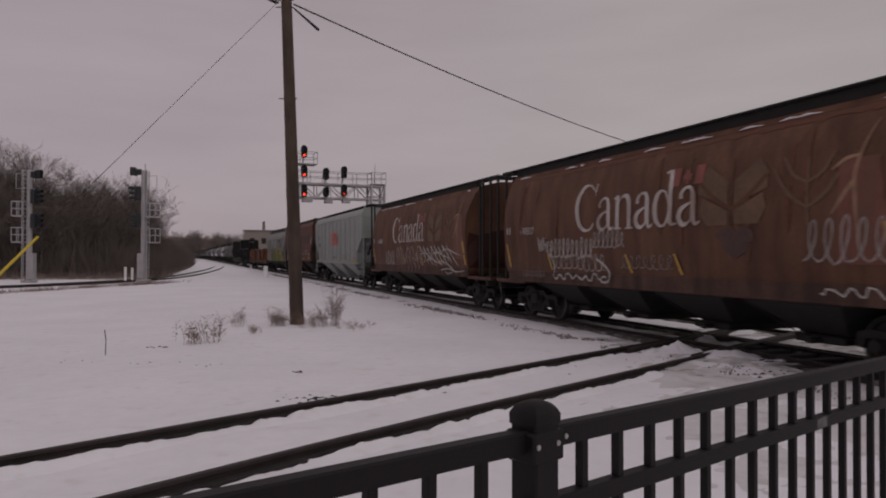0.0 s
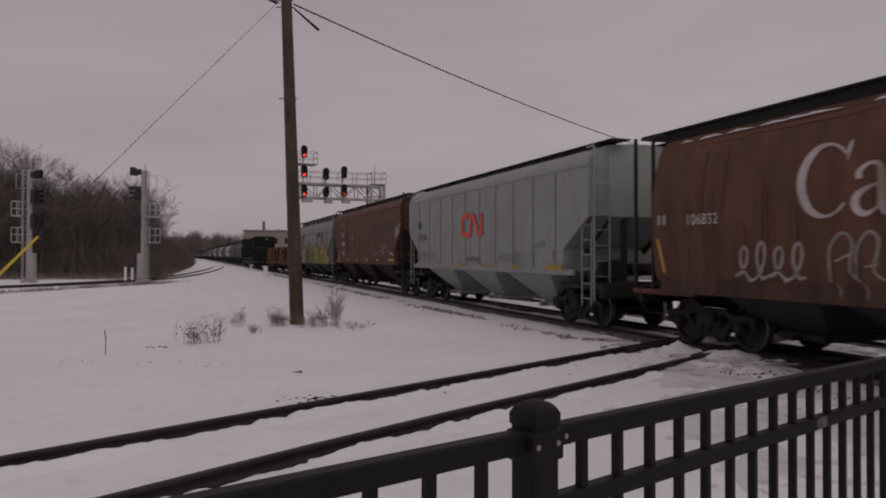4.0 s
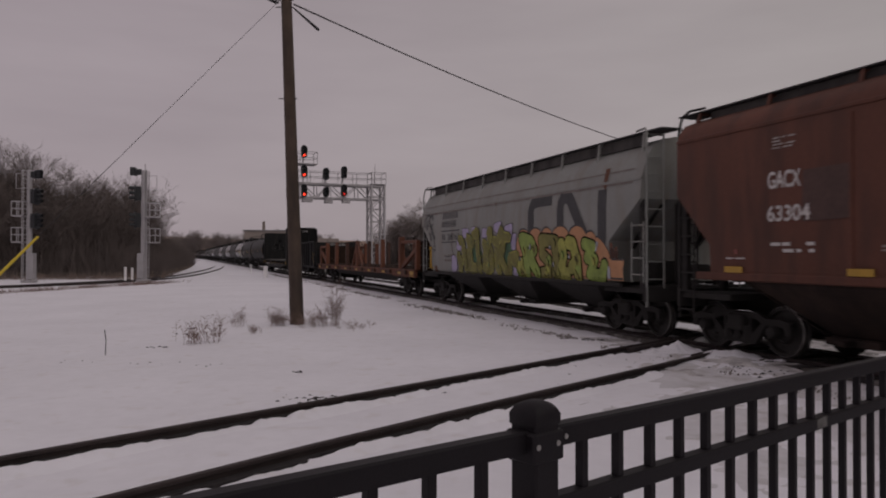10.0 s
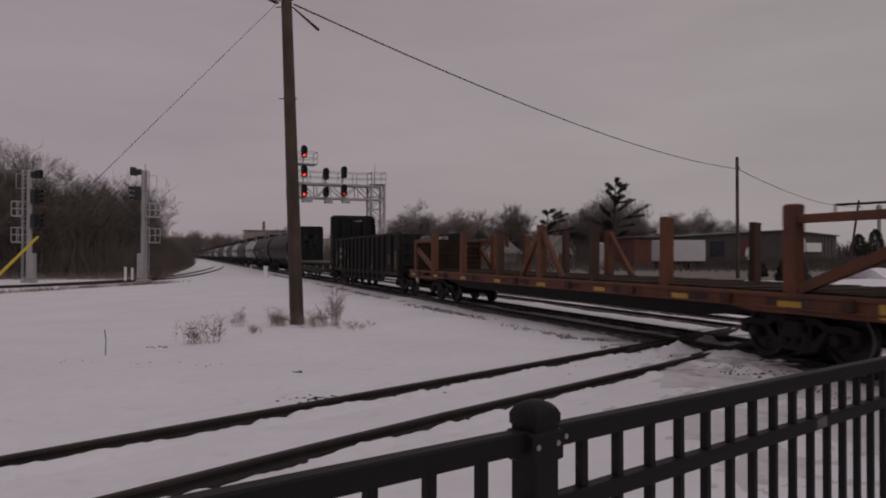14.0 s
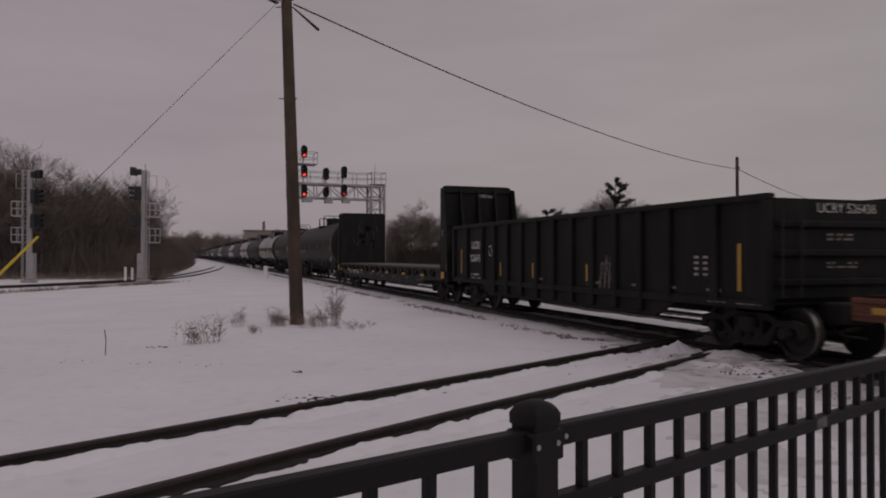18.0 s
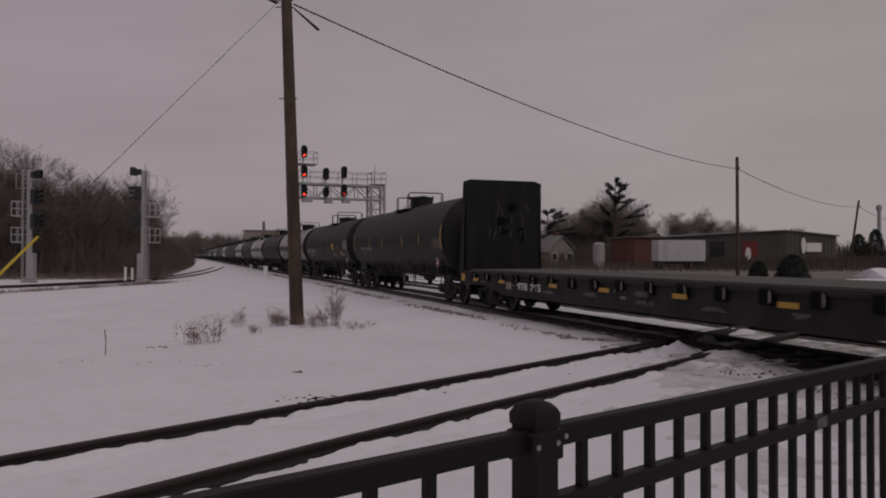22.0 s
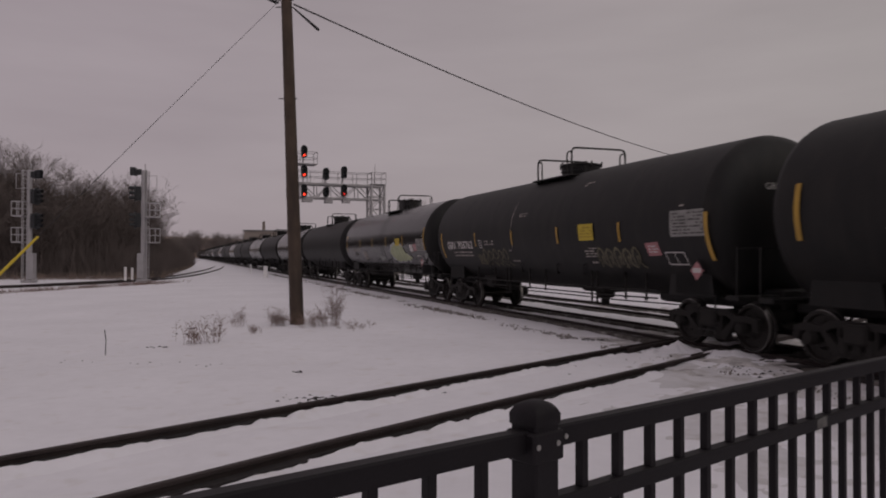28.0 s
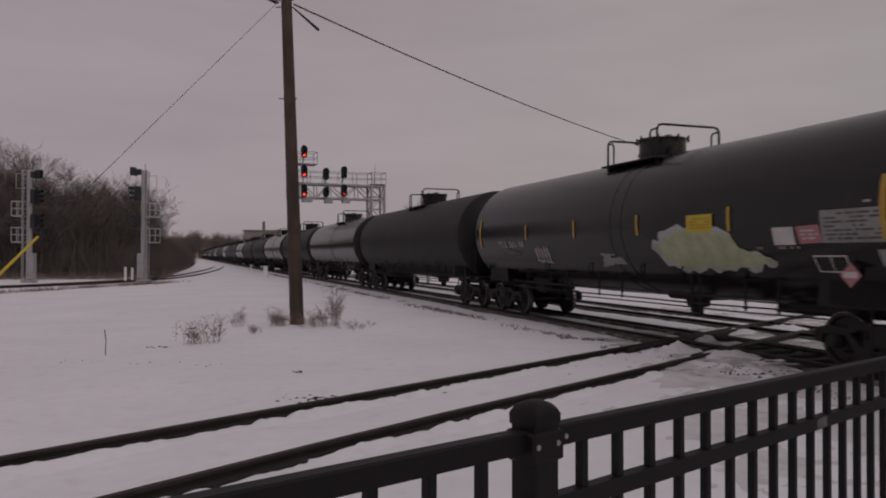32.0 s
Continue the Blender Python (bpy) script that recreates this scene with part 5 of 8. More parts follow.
def build_hoppers():
    d = depth_of(STRAIGHT)
    car = hopper("covered_hopper", "clean light grey covered hopper with an orange-red mark", 23.12, 7.50, 16.9, STRAIGHT, GREY_CAR, UNDER, [(-4.95, -2.20), (-1.18, 1.58), (2.60, 5.36)], ribs=10, roof=4.66, low=1.40, board=0.85, cut=(2.78, 1.98, 1.25), truck=6.0)
    for o in car.children:
        if o.name.startswith("hopper_chute"):
            o.data.materials[0] = GREY_CAR
    flush = lambda z: 1.602
    decal("logo", logo_two(1.78, 0.66, 0.19), LOGO_RED, car, -1.00, 2.53, flush, label="orange-red monoline mark")
    decal("fleet_mark", flat_patch(letter_bars(2, 0.42, 0.24)), INK, car, -6.10, 2.93, flush)
    decal("fleet_number", sized(lettering("113606", 0.36), 1.15, 0.25), INK, car, -6.15, 2.42, flush)
    decal("small_print", flat_patch(bars(0, 1.3, 0, 0.3, 2, 6)), FADED_GREY, car, -6.10, 1.66, flush)
    decal("small_print", flat_patch(bars(0, 0.8, 0, 0.3, 2, 7)), FADED_GREY, car, -4.50, 1.66, flush)
    decal("web_lettering", flat_patch(letter_bars(9, 1.18, 0.12)), FADED_INK, car, -0.60, 1.63, flush)
    for x, z, w, h, n, q in ((3.2, 1.78, 0.42, 0.10, 2, 31), (4.6, 2.02, 0.62, 0.22, 3, 32), (4.0, 1.75, 0.5, 0.10, 1, 33), (1.3, 1.66, 0.3, 0.08, 1, 34)):
        decal("small_print", flat_patch(bars(0, w, 0, h, n, q)), FADED_GREY, car, x, z, flush)
    decal("small_print", flat_patch([[(0, 0), (0.10, 0), (0.10, 0.22), (0, 0.22)]]), SPRAY_CHALK, car, 5.65, 1.72, flush, label="small white plate")
    decal("small_print", flat_patch(bars(0, 1.4, 0, 0.25, 2, 16)), FADED_GREY, car, 2.20, 1.62, flush)
    reflectors(car, [-6.3, -3.8, -1.55, 0.87, 3.20], 1.41, lambda z: 1.605)
    reflectors(car, [5.33], 1.43, lambda z: 1.605, 0.90, 0.12)
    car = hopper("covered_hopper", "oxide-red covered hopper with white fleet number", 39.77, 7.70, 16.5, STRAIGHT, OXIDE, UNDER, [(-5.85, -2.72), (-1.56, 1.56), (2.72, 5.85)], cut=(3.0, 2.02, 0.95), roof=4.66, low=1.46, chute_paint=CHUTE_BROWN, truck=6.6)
    decal("patch", flat_patch([[(0, 0), (0.95, 0.02), (0.95, 0.84), (0.02, 0.82)]]), OVERPAINT, car, -4.55, 2.36, d, label="dull overpainted patch")
    decal("patch", flat_patch([[(0, 0), (1.5, -0.04), (3.0, -0.02), (4.3, -0.05), (4.32, 0.55), (3.3, 0.60), (2.2, 0.54), (0.2, 0.58), (0.05, 0.3)]]), OVERPAINT, car, 2.55, 2.80, d, label="dull overpainted lettering")
    over = lambda z: d(z) + 0.004
    decal("fleet_mark", sized(lettering("GACX", 0.36, 0.008), 0.70, 0.29), LETTER, car, -5.26, 2.93, over)
    decal("fleet_number", sized(lettering("63304", 0.36, 0.008), 0.90, 0.27), LETTER, car, -5.28, 2.38, over)
    decal("small_print", flat_patch(bars(0, 0.5, 0, 0.22, 4, 4)), SPRAY_CHALK, car, -5.18, 3.58, over)
    decal("small_print", flat_patch(bars(0, 0.9, 0, 0.22, 2, 4)), LETTER, car, -5.2, 1.84, over)
    decal("small_print", flat_patch(bars(0, 0.5, 0, 0.05, 1, 5)), LETTER, car, -6.28, 1.74, over)
    decal("emblem", flat_patch([blob(12, 0.10, 0.10, 10, 0.05)]), FLAG, car, -6.08, 1.83, over)
    box_ = lambda w, h, t: [[(0, 0), (w, 0), (w, t), (0, t)], [(0, h - t), (w, h - t), (w, h), (0, h)], [(0, t), (t, t), (t, h - t), (0, h - t)], [(w - t, t), (w, t), (w, h - t), (w - t, h - t)]]
    decal("stencil", flat_patch(box_(0.25, 0.27, 0.025)), LETTER, car, -2.27, 2.66, over)
    decal("stencil", flat_patch(bars(0.07, 0.19, 0.06, 0.2, 2, 2)), LETTER, car, -2.27, 2.66, over)
    for x in (-2.23, 2.06):
        decal("small_print", flat_patch(bars(0, 0.66, 0, 0.40, 5, 11)), WHEAT, car, x, 1.85, over)
    for x, z, w, h, n, q in ((-3.12, 1.86, 0.42, 0.12, 2, 3), (-0.37, 1.85, 0.24, 0.11, 2, 15), (3.13, 1.85, 0.42, 0.14, 3, 6), (3.82, 1.95, 0.52, 0.09, 2, 7), (4.98, 2.14, 0.27, 0.21, 3, 8), (5.37, 2.2, 0.30, 0.15, 2, 9)):
        decal("small_print", flat_patch(bars(0, w, 0, h, n, q)), SPRAY_CHALK, car, x, z, over)
    decal("stencil", flat_patch([[(0, 0), (0.43, 0), (0.43, 0.34), (0, 0.34)]]), INK, car, 4.49, 1.86, over, label="black stencil plate")
    decal("stencil", flat_patch(box_(0.43, 0.34, 0.022) + [[(0.24, 0.10), (0.26, 0.10), (0.26, 0.32), (0.24, 0.32)], [(0.02, 0.10), (0.41, 0.10), (0.41, 0.12), (0.02, 0.12)]]), LETTER, car, 4.49, 1.86, lambda z: d(z) + 0.008)
    ring_ = [(0.12 + 0.12 * math.cos(k * math.pi / 8), 0.12 + 0.12 * math.sin(k * math.pi / 8), 0.010) for k in range(17)]
    decal("stencil", brushed([ring_, [(0.05, 0.12, 0.012), (0.19, 0.12, 0.012)]]), SPRAY_CHALK, car, 5.42, 1.93, over)
    decal("label_sheet", flat_patch([[(0, 0), (0.24, 0), (0.24, 0.10), (0, 0.10)]]), LETTER, car, 5.97, 1.86, over)
    decal("label_sheet", flat_patch([blob(14, 0.14, 0.12, 12, 0.08)]), FLAG, car, 6.42, 1.88, over)
    decal("label_sheet", flat_patch([[(0, 0), (0.3, 0), (0.3, 0.06), (0, 0.06)]]), LETTER, car, 6.30, 1.82, over)
    tag = [eased([(0.05, 0.10, 0.02), (0.16, 0.42, 0.028), (0.05, 0.52, 0.028), (0.02, 0.34, 0.026), (0.22, 0.22, 0.024), (0.30, 0.55, 0.026), (0.20, 0.62, 0.026), (0.22, 0.32, 0.026), (0.42, 0.28, 0.026), (0.48, 0.62, 0.026), (0.38, 0.72, 0.026), (0.40, 0.40, 0.026), (0.60, 0.40, 0.026), (0.66, 0.72, 0.024)]), eased([(0.58, 0.50, 0.022), (0.85, 0.78, 0.024), (0.62, 0.74, 0.018)]), [(0.62, 0.36, 0.02), (0.82, 0.50, 0.014)]]
    decal("graffiti", brushed(tag), SPRAY_WHITE, car, 6.90, 2.48, over)
    reflectors(car, [-6.3, -3.68, -1.24, 1.14, 3.53], 1.51, lambda z: 1.605)
    reflectors(car, [5.85], 1.53, lambda z: 1.605, 0.92)
    part("side_rib", Shape().box(-3.66, -3.60, -1.60, -1.575, 1.5, 3.95, 0.006), OXIDE, car)
    prof = [(1.50, 1.20), (1.545, 1.35), (1.575, 2.2), (1.575, 3.0), (1.54, 3.45), (1.44, 3.85), (1.26, 4.17), (0.95, 4.38), (0.45, 4.47), (0.0, 4.48)]
    d = depth_of(true_side(prof, 1.20))
    car = hopper("covered_hopper", "old grey covered hopper painted over with green graffiti", 56.44, 7.70, 16.45, prof, GREY_OLD, UNDER, [(-4.60, -1.75), (-0.62, 2.12), (3.25, 5.80)], cut=(3.05, 2.15, 1.25), roof=4.57, low=1.20)
    decal("lettering", flat_patch(letter_bars(8, 1.66, 0.24)), FADED_INK, car, -5.10, 3.17, d)
    decal("lettering", flat_patch(letter_bars(8, 1.56, 0.24)), FADED_INK, car, -5.14, 2.86, d)
    decal("rule", flat_patch([[(0, 0), (1.92, 0), (1.92, 0.035), (0, 0.035)], [(0, -0.42), (1.92, -0.42), (1.92, -0.385), (0, -0.385)], [(0.3, -0.95), (1.3, -0.95), (1.3, -0.92), (0.3, -0.92)], [(1.08, -0.40), (1.12, -0.40), (1.31, -0.92), (1.27, -0.92)]]), INK, car, -5.20, 2.71, d)
    decal("fleet_mark", flat_patch(letter_bars(2, 0.42, 0.24)), FADED_INK, car, -5.15, 2.38, d)
    decal("fleet_number", sized(lettering("388163", 0.34), 1.22, 0.24), INK, car, -4.55, 2.38, d)
    decal("small_print", flat_patch(bars(0, 1.5, 0, 0.34, 2, 25)), FADED, car, -4.9, 1.55, d)
    decal("logo", logo_two(3.75, 1.42, 0.36), INK, car, 2.42, 1.92, d, 1.0, 1.0, "dark monoline mark")
    decal("belt_line", flat_patch([[(0, 0), (14.8, 0), (14.8, 0.05), (0, 0.05)], [(0, 0.3), (14.8, 0.3), (14.8, 0.33), (0, 0.33)]]), FADED, car, -7.4, 3.42, d)
    def layer(n):
        return lambda z: d(z) + 0.003 * n
    crest = eased([(1.48, 1.30), (1.46, 1.80), (1.52, 2.20), (1.70, 2.50), (2.00, 2.56), (2.25, 2.48), (2.38, 2.42)], 4)
    for x0, x1, z0, z1, h in ((2.38, 3.10, 2.42, 2.40, 0.16), (3.10, 3.72, 2.40, 2.38, 0.17), (3.72, 4.62, 2.38, 2.36, 0.20), (4.62, 5.48, 2.36, 2.30, 0.22), (5.48, 5.92, 2.30, 2.24, 0.12), (5.92, 6.52, 2.24, 1.80, 0.10)):
        crest += [(x0 + (x1 - x0) * q / 8, z0 + (z1 - z0) * q / 8 + h * math.sin(math.pi * q / 8) ** 0.6) for q in range(1, 9)]
    crest += [(6.58, 1.70), (7.09, 1.70), (7.06, 1.56), (7.02, 1.54), (7.05, 1.24)]
    decal("graffiti", flat_patch([[(1.40, 1.24)] + [(x - 0.03, z + 0.045) for x, z in crest] + [(7.06, 1.235)]]), INK, car, 0, 0, layer(1), label="dark outline of a painted cloud")
    decal("graffiti", flat_patch([[(1.44, 1.24)] + crest]), SPRAY_PEACH, car, 0, 0, layer(2), label="peach painted cloud")
    # round bubble letters in greens over the cloud
    bubbles = (([[(1.58, 1.66), (1.64, 1.28)], [(1.84, 1.62), (1.98, 1.28)]], 0.13, SPRAY_LIME),
               ([[(1.86, 2.30), (2.08, 1.95), (2.22, 1.32)], [(1.95, 2.30), (2.46, 2.20), (2.66, 1.98), (2.34, 1.80)], [(2.42, 1.72), (2.82, 1.34)]], 0.18, SPRAY_GREEN),
               ([[(3.10, 2.24), (3.92, 2.18), (3.86, 1.98)], [(3.16, 2.16), (3.12, 1.86), (3.52, 1.66), (3.44, 1.34)], [(3.10, 1.32), (3.46, 1.34)], [(3.92, 2.1), (3.88, 1.34)]], 0.17, SPRAY_OLIVE),
               ([[(4.24, 2.10), (4.34, 1.86)], [(4.36, 1.80), (4.14, 1.36), (4.50, 1.34)], [(4.62, 2.14), (4.84, 2.10), (5.02, 1.68), (4.76, 1.52)], [(5.04, 1.7), (5.06, 1.34)]], 0.18, SPRAY_LIME),
               ([[(5.40, 2.10), (5.78, 2.02), (5.52, 1.76), (5.86, 1.70), (5.62, 1.36), (6.18, 1.33), (6.28, 1.58)]], 0.15, SPRAY_GREEN))
    for k, (paths, r, paint_) in enumerate(bubbles):
        decal("graffiti", fat(paths, r + 0.045), SOOT, car, 0, 0, layer(3 + 2 * (k % 2)))
        decal("graffiti", fat(paths, r), paint_, car, 0, 0, layer(4.5 + 2 * (k % 2)), label="bubble letter in spray paint")
        for n, path in enumerate(paths):
            x, z = path[len(path) // 2]
            decal("graffiti", flat_patch([blob(260 + 7 * k + n, 0.22 + 0.05 * (n % 2), 0.24, 16, 0.2)]), (SPRAY_GREEN, SPRAY_LIME, SPRAY_OLIVE)[(k + n) % 3], car, x - 0.12, z - 0.14 + 0.05 * n, layer(8 + 0.3 * n))
            decal("graffiti", brushed([eased([(x - 0.10, z + 0.12, 0.014), (x + 0.02, z - 0.02, 0.022), (x - 0.02, z - 0.16, 0.012)])]), SOOT, car, 0, 0, layer(10))
    for x, z, w, h in ((2.40, 1.98, 0.08, 0.17), (3.58, 1.98, 0.10, 0.10), (4.60, 1.72, 0.07, 0.12), (3.76, 1.50, 0.06, 0.14), (1.72, 1.66, 0.07, 0.12)):
        decal("graffiti", flat_patch([blob(int(x * 50), w + 0.05, h + 0.05, 12, 0.1)]), SOOT, car, x - 0.025, z - 0.025, layer(10.5))
        decal("graffiti", flat_patch([blob(int(x * 50), w, h, 12, 0.1)]), SPRAY_FOG, car, x, z, layer(11.5))
    decal("graffiti", flat_patch([[(6.44, 1.26), (6.54, 1.27), (6.54, 1.52), (6.46, 1.58), (6.42, 1.40)]]), SPRAY_FOG, car, 0, 0, layer(9), label="white highlight beside the last letter")
    decal("graffiti", flat_patch([[(5.90, 1.90), (5.98, 1.95), (6.06, 2.14), (5.98, 2.16)]]), SPRAY_FOG, car, 0, 0, layer(9))
    # small rusty figures at the end of the cloud
    for k, (x, z, w, h) in enumerate(((6.50, 1.72, 0.22, 0.30), (6.52, 1.98, 0.13, 0.14), (6.72, 1.72, 0.16, 0.20), (6.74, 1.90, 0.11, 0.12))):
        decal("graffiti", flat_patch([blob(320 + k, w, h, 16, 0.12)]), RUST if k % 2 else RUST_DARK, car, x, z, layer(3 + k))
    # angular letters in olive edged with lime over lilac and deep green
    for x, z, w, h, q in ((-4.15, 1.18, 0.62, 0.66, 71), (-3.55, 1.95, 0.5, 0.45, 75), (-3.0, 2.42, 0.62, 0.36, 72), (-2.15, 2.45, 0.62, 0.34, 76), (-1.2, 2.38, 0.55, 0.34, 73), (-0.2, 2.50, 0.62, 0.38, 77), (0.62, 2.40, 0.62, 0.38, 78), (1.05, 1.95, 0.42, 0.55, 74), (1.20, 1.18, 0.35, 0.4, 79)):
        o = blob(q, w, h, 34, 0.10)
        decal("graffiti", flat_patch([[(w / 2 + (a_ - w / 2) * 1.10, h / 2 + (b_ - h / 2) * 1.12) for a_, b_ in o]]), SPRAY_EDGE, car, x, z, layer(1))
        decal("graffiti", flat_patch([o]), SPRAY_LILAC, car, x, z, layer(2), label="lilac painted cloud")
    for x, z, w, h, q in ((-3.0, 1.22, 1.0, 0.9, 171), (-2.2, 1.3, 1.0, 1.0, 172), (-1.2, 1.25, 1.0, 1.1, 173), (-0.2, 1.3, 0.9, 1.0, 174), (0.5, 1.3, 0.75, 1.0, 175)):
        decal("graffiti", flat_patch([blob(q, w, h, 30, 0.12)]), (SPRAY_OLIVE, SPRAY_DEEP, SPRAY_OLIVE)[q % 3], car, x, z, layer(2.5 + 0.3 * (q - 170)))
    letters = (([(-3.38, 1.85), (-3.05, 1.42), (-3.25, 1.30)], [(-3.25, 2.38), (-2.90, 2.30), (-2.62, 1.30)], [(-3.30, 1.62), (-2.75, 1.70)]),
               ([(-2.42, 2.45), (-2.20, 2.10), (-2.05, 1.32)], [(-2.15, 2.38), (-1.90, 2.20)], [(-1.95, 2.45), (-1.55, 2.62), (-1.50, 1.95), (-1.30, 1.32)], [(-2.1, 1.45), (-1.65, 1.38)]),
               ([(-0.62, 2.55), (-0.42, 2.60), (-0.55, 2.20), (-0.90, 1.95), (-0.45, 1.75), (-0.30, 1.45), (-0.75, 1.32), (-1.0, 1.45)], [(-0.98, 2.22), (-0.70, 2.05)]),
               ([(-0.15, 2.30), (0.20, 2.20), (0.42, 2.60), (0.62, 2.10), (0.35, 1.80), (0.75, 1.30)], [(0.30, 1.95), (0.05, 1.55), (0.25, 1.30)], [(0.62, 2.40), (1.05, 2.35)]),
               ([(0.98, 1.32), (1.02, 1.75), (1.55, 1.82)], [(1.25, 1.72), (1.42, 1.58)]))
    for k, paths in enumerate(letters):
        for r, paint_, n in ((0.185, SPRAY_EDGE, 5), (0.158, SPRAY_LIME, 6.5), (0.122, SPRAY_OLIVE, 8)):
            decal("graffiti", fat(paths, r, 4 if r > 0.13 else 5), paint_, car, 0, 0, layer(n + 4 * (k % 2)), label="angular letter in olive spray paint" if n == 8 else "")
    rng = random.Random(9)
    for k in range(26):
        x, z = rng.uniform(-3.3, 1.2), rng.uniform(1.3, 2.4)
        decal("graffiti", flat_patch([blob(500 + k, rng.uniform(0.05, 0.16), rng.uniform(0.05, 0.14), 10, 0.2)]), (SPRAY_LIME, SPRAY_OLIVE, SPRAY_DEEP)[k % 3], car, x, z, layer(14 + 0.2 * k))
    # a black outline tag that falls away along the slope of the body's end
    tag = (([(-7.28, 3.30), (-7.30, 2.98), (-7.10, 2.95), (-7.05, 3.28), (-7.22, 3.34)], 0.028),
           ([(-6.98, 2.88), (-6.80, 3.22), (-6.62, 3.18)], 0.030), ([(-6.92, 3.02), (-6.72, 2.98)], 0.026), ([(-6.98, 2.88), (-6.86, 2.86)], 0.03),
           ([(-6.66, 3.12), (-6.36, 2.94), (-6.22, 3.06)], 0.030), ([(-6.58, 3.02), (-6.10, 2.42), (-5.98, 2.46), (-6.44, 3.02)], 0.026), ([(-6.66, 2.72), (-6.48, 2.62), (-6.36, 2.42), (-6.50, 2.40), (-6.66, 2.70)], 0.026),
           ([(-6.12, 2.36), (-5.98, 2.30), (-6.10, 2.20), (-5.95, 2.16)], 0.034), ([(-6.20, 2.10), (-6.05, 1.98), (-5.92, 2.06)], 0.020))
    for path, w in tag:
        decal("graffiti", brushed([[(x, z, w) for x, z in path]]), INK, car, 0, 0, layer(1))
    for k in range(9):
        x = -7.30 + 0.12 * k
        decal("graffiti", flat_patch([blob(700 + k, 0.13, 0.08 + 0.03 * (k % 3), 10, 0.25)]), INK, car, x, 3.42 + 0.07 * math.sin(k * 2.1) - 0.02 * k, layer(1.5))
    for x, z, h in ((-0.2, 3.47, 0.03), (6.2, 3.44, 0.42), (-6.0, 3.47, 0.05)):
        decal("rust_streak", flat_patch([[(0, 0), (0.12, -0.1), (0.16, h), (-0.03, h)]]), RED_RUN, car, x, z, layer(1))
    decal("rust_streak", flat_patch([blob(44, 0.42, 0.30, 18, 0.2)]), OCHRE_DARK, car, -6.12, 1.12, layer(1), label="rust stain by the grab iron")
    part("grab_iron", Shape().tube([(-6.25, -1.56, 1.32), (-6.25, -1.66, 1.34), (-6.25, -1.66, 2.02), (-6.40, -1.66, 2.12), (-6.40, -1.54, 2.12)], 0.035, 6), AMBER, car, "yellow grab iron")
    # rust-coloured stake flat
    car = new_car("flat_car", "rust-orange stake flat car with end bulkheads and timber posts", "flat car", 77.00)
    half = 11.85
    body = Shape().box(-half, half, -1.52, 1.52, 1.10, 1.20, 0.02)
    part("deck", body, DARK_WOOD, car)
    for y in (-1.5, 1.5):
        s = Shape()
        s.slab([(-half, 1.18), (-half, 0.86), (-8.6, 0.86), (-7.9, 0.94), (7.9, 0.94), (8.6, 0.86), (half, 0.86), (half, 1.18)], y - 0.05, y + 0.05)
        s.box(-half, half, y - 0.09, y + 0.09, 1.12, 1.20, 0.015).box(-half, half, y - 0.08, y + 0.08, 0.93, 0.975, 0.01)
        part("side_sill", s, RUST, car)
        part("underframe", Shape().slab([(-8.6, 1.1), (-8.6, 0.84), (-6.6, 0.62), (6.6, 0.62), (8.6, 0.84), (8.6, 1.1)], y * 0.62 - 0.04, y * 0.62 + 0.04), UNDER, car)
    part("centre_sill", Shape().box(-half - 0.2, half + 0.2, -0.4, 0.4, 0.62, 1.1, 0.03), UNDER, car)
    for sgn in (1, -1):
        turn = pose(0, 0, 0, 0, 0, 0 if sgn > 0 else 180)
        end = half + 0.10 if sgn > 0 else half - 0.62
        for k in range(6):
            part("plank", Shape().box(end - 0.22, end - 0.10, -1.45, 1.45, 1.2 + 0.205 * k, 1.39 + 0.205 * k, 0.012), DARK_WOOD, car, at=turn)
        for y in (-1.44, 1.44):
            x = (9.42 if y < 0 else 9.05) if sgn > 0 else (8.80 if y > 0 else 9.50)
            part("end_post", Shape().box(end - 0.20, end + 0.06, y - 0.09, y + 0.09, 1.2, 2.46, 0.015), RUST, car, at=turn)
            part("brace", Shape().bar((x + 0.15, y, 1.27), (end - 0.18, y, 2.08), 0.17, 0.12), RUST, car, at=turn)
            part("top_rail", Shape().box(x, end, y - 0.07, y + 0.07, 2.34, 2.48, 0.015), RUST, car, at=turn)
            part("stake", Shape().box(x - 0.14, x + 0.14, y - 0.12, y + 0.12, 0.98, 2.66, 0.03), RUST, car, at=turn)
        part("hand_rail", Shape().tube([(10.2, -1.4, 2.46), (10.2, -1.4, 2.60), (11.2, -1.4, 2.58), (11.2, -1.4, 2.46)], 0.02, 5), UNDER, car, at=turn)
    for y, xs in ((-1.44, ((6.05, 0.12), (3.20, 0.10), (0.42, 0.13), (-2.40, 0.10), (-5.65, 0.12))), (1.44, ((5.4, 0.10), (2.05, 0.10), (-0.70, 0.13), (-3.4, 0.10), (-6.4, 0.12)))):
        for x, w in xs:
            tall = 2.62 + 0.05 * math.sin(x * 3.1)
            part("stake", Shape().loft([[(x - w, y - 0.10, 0.98), (x + w, y - 0.10, 0.98), (x + w, y + 0.10, 0.98), (x - w, y + 0.10, 0.98)], [(x - w * 0.92 + 0.02, y - 0.09, tall), (x + w * 0.92 + 0.02, y - 0.09, tall), (x + w * 0.92 + 0.02, y + 0.09, tall - 0.02), (x - w * 0.92 + 0.02, y + 0.09, tall - 0.02)]]), RUST if w > 0.11 else RUST_DARK, car)
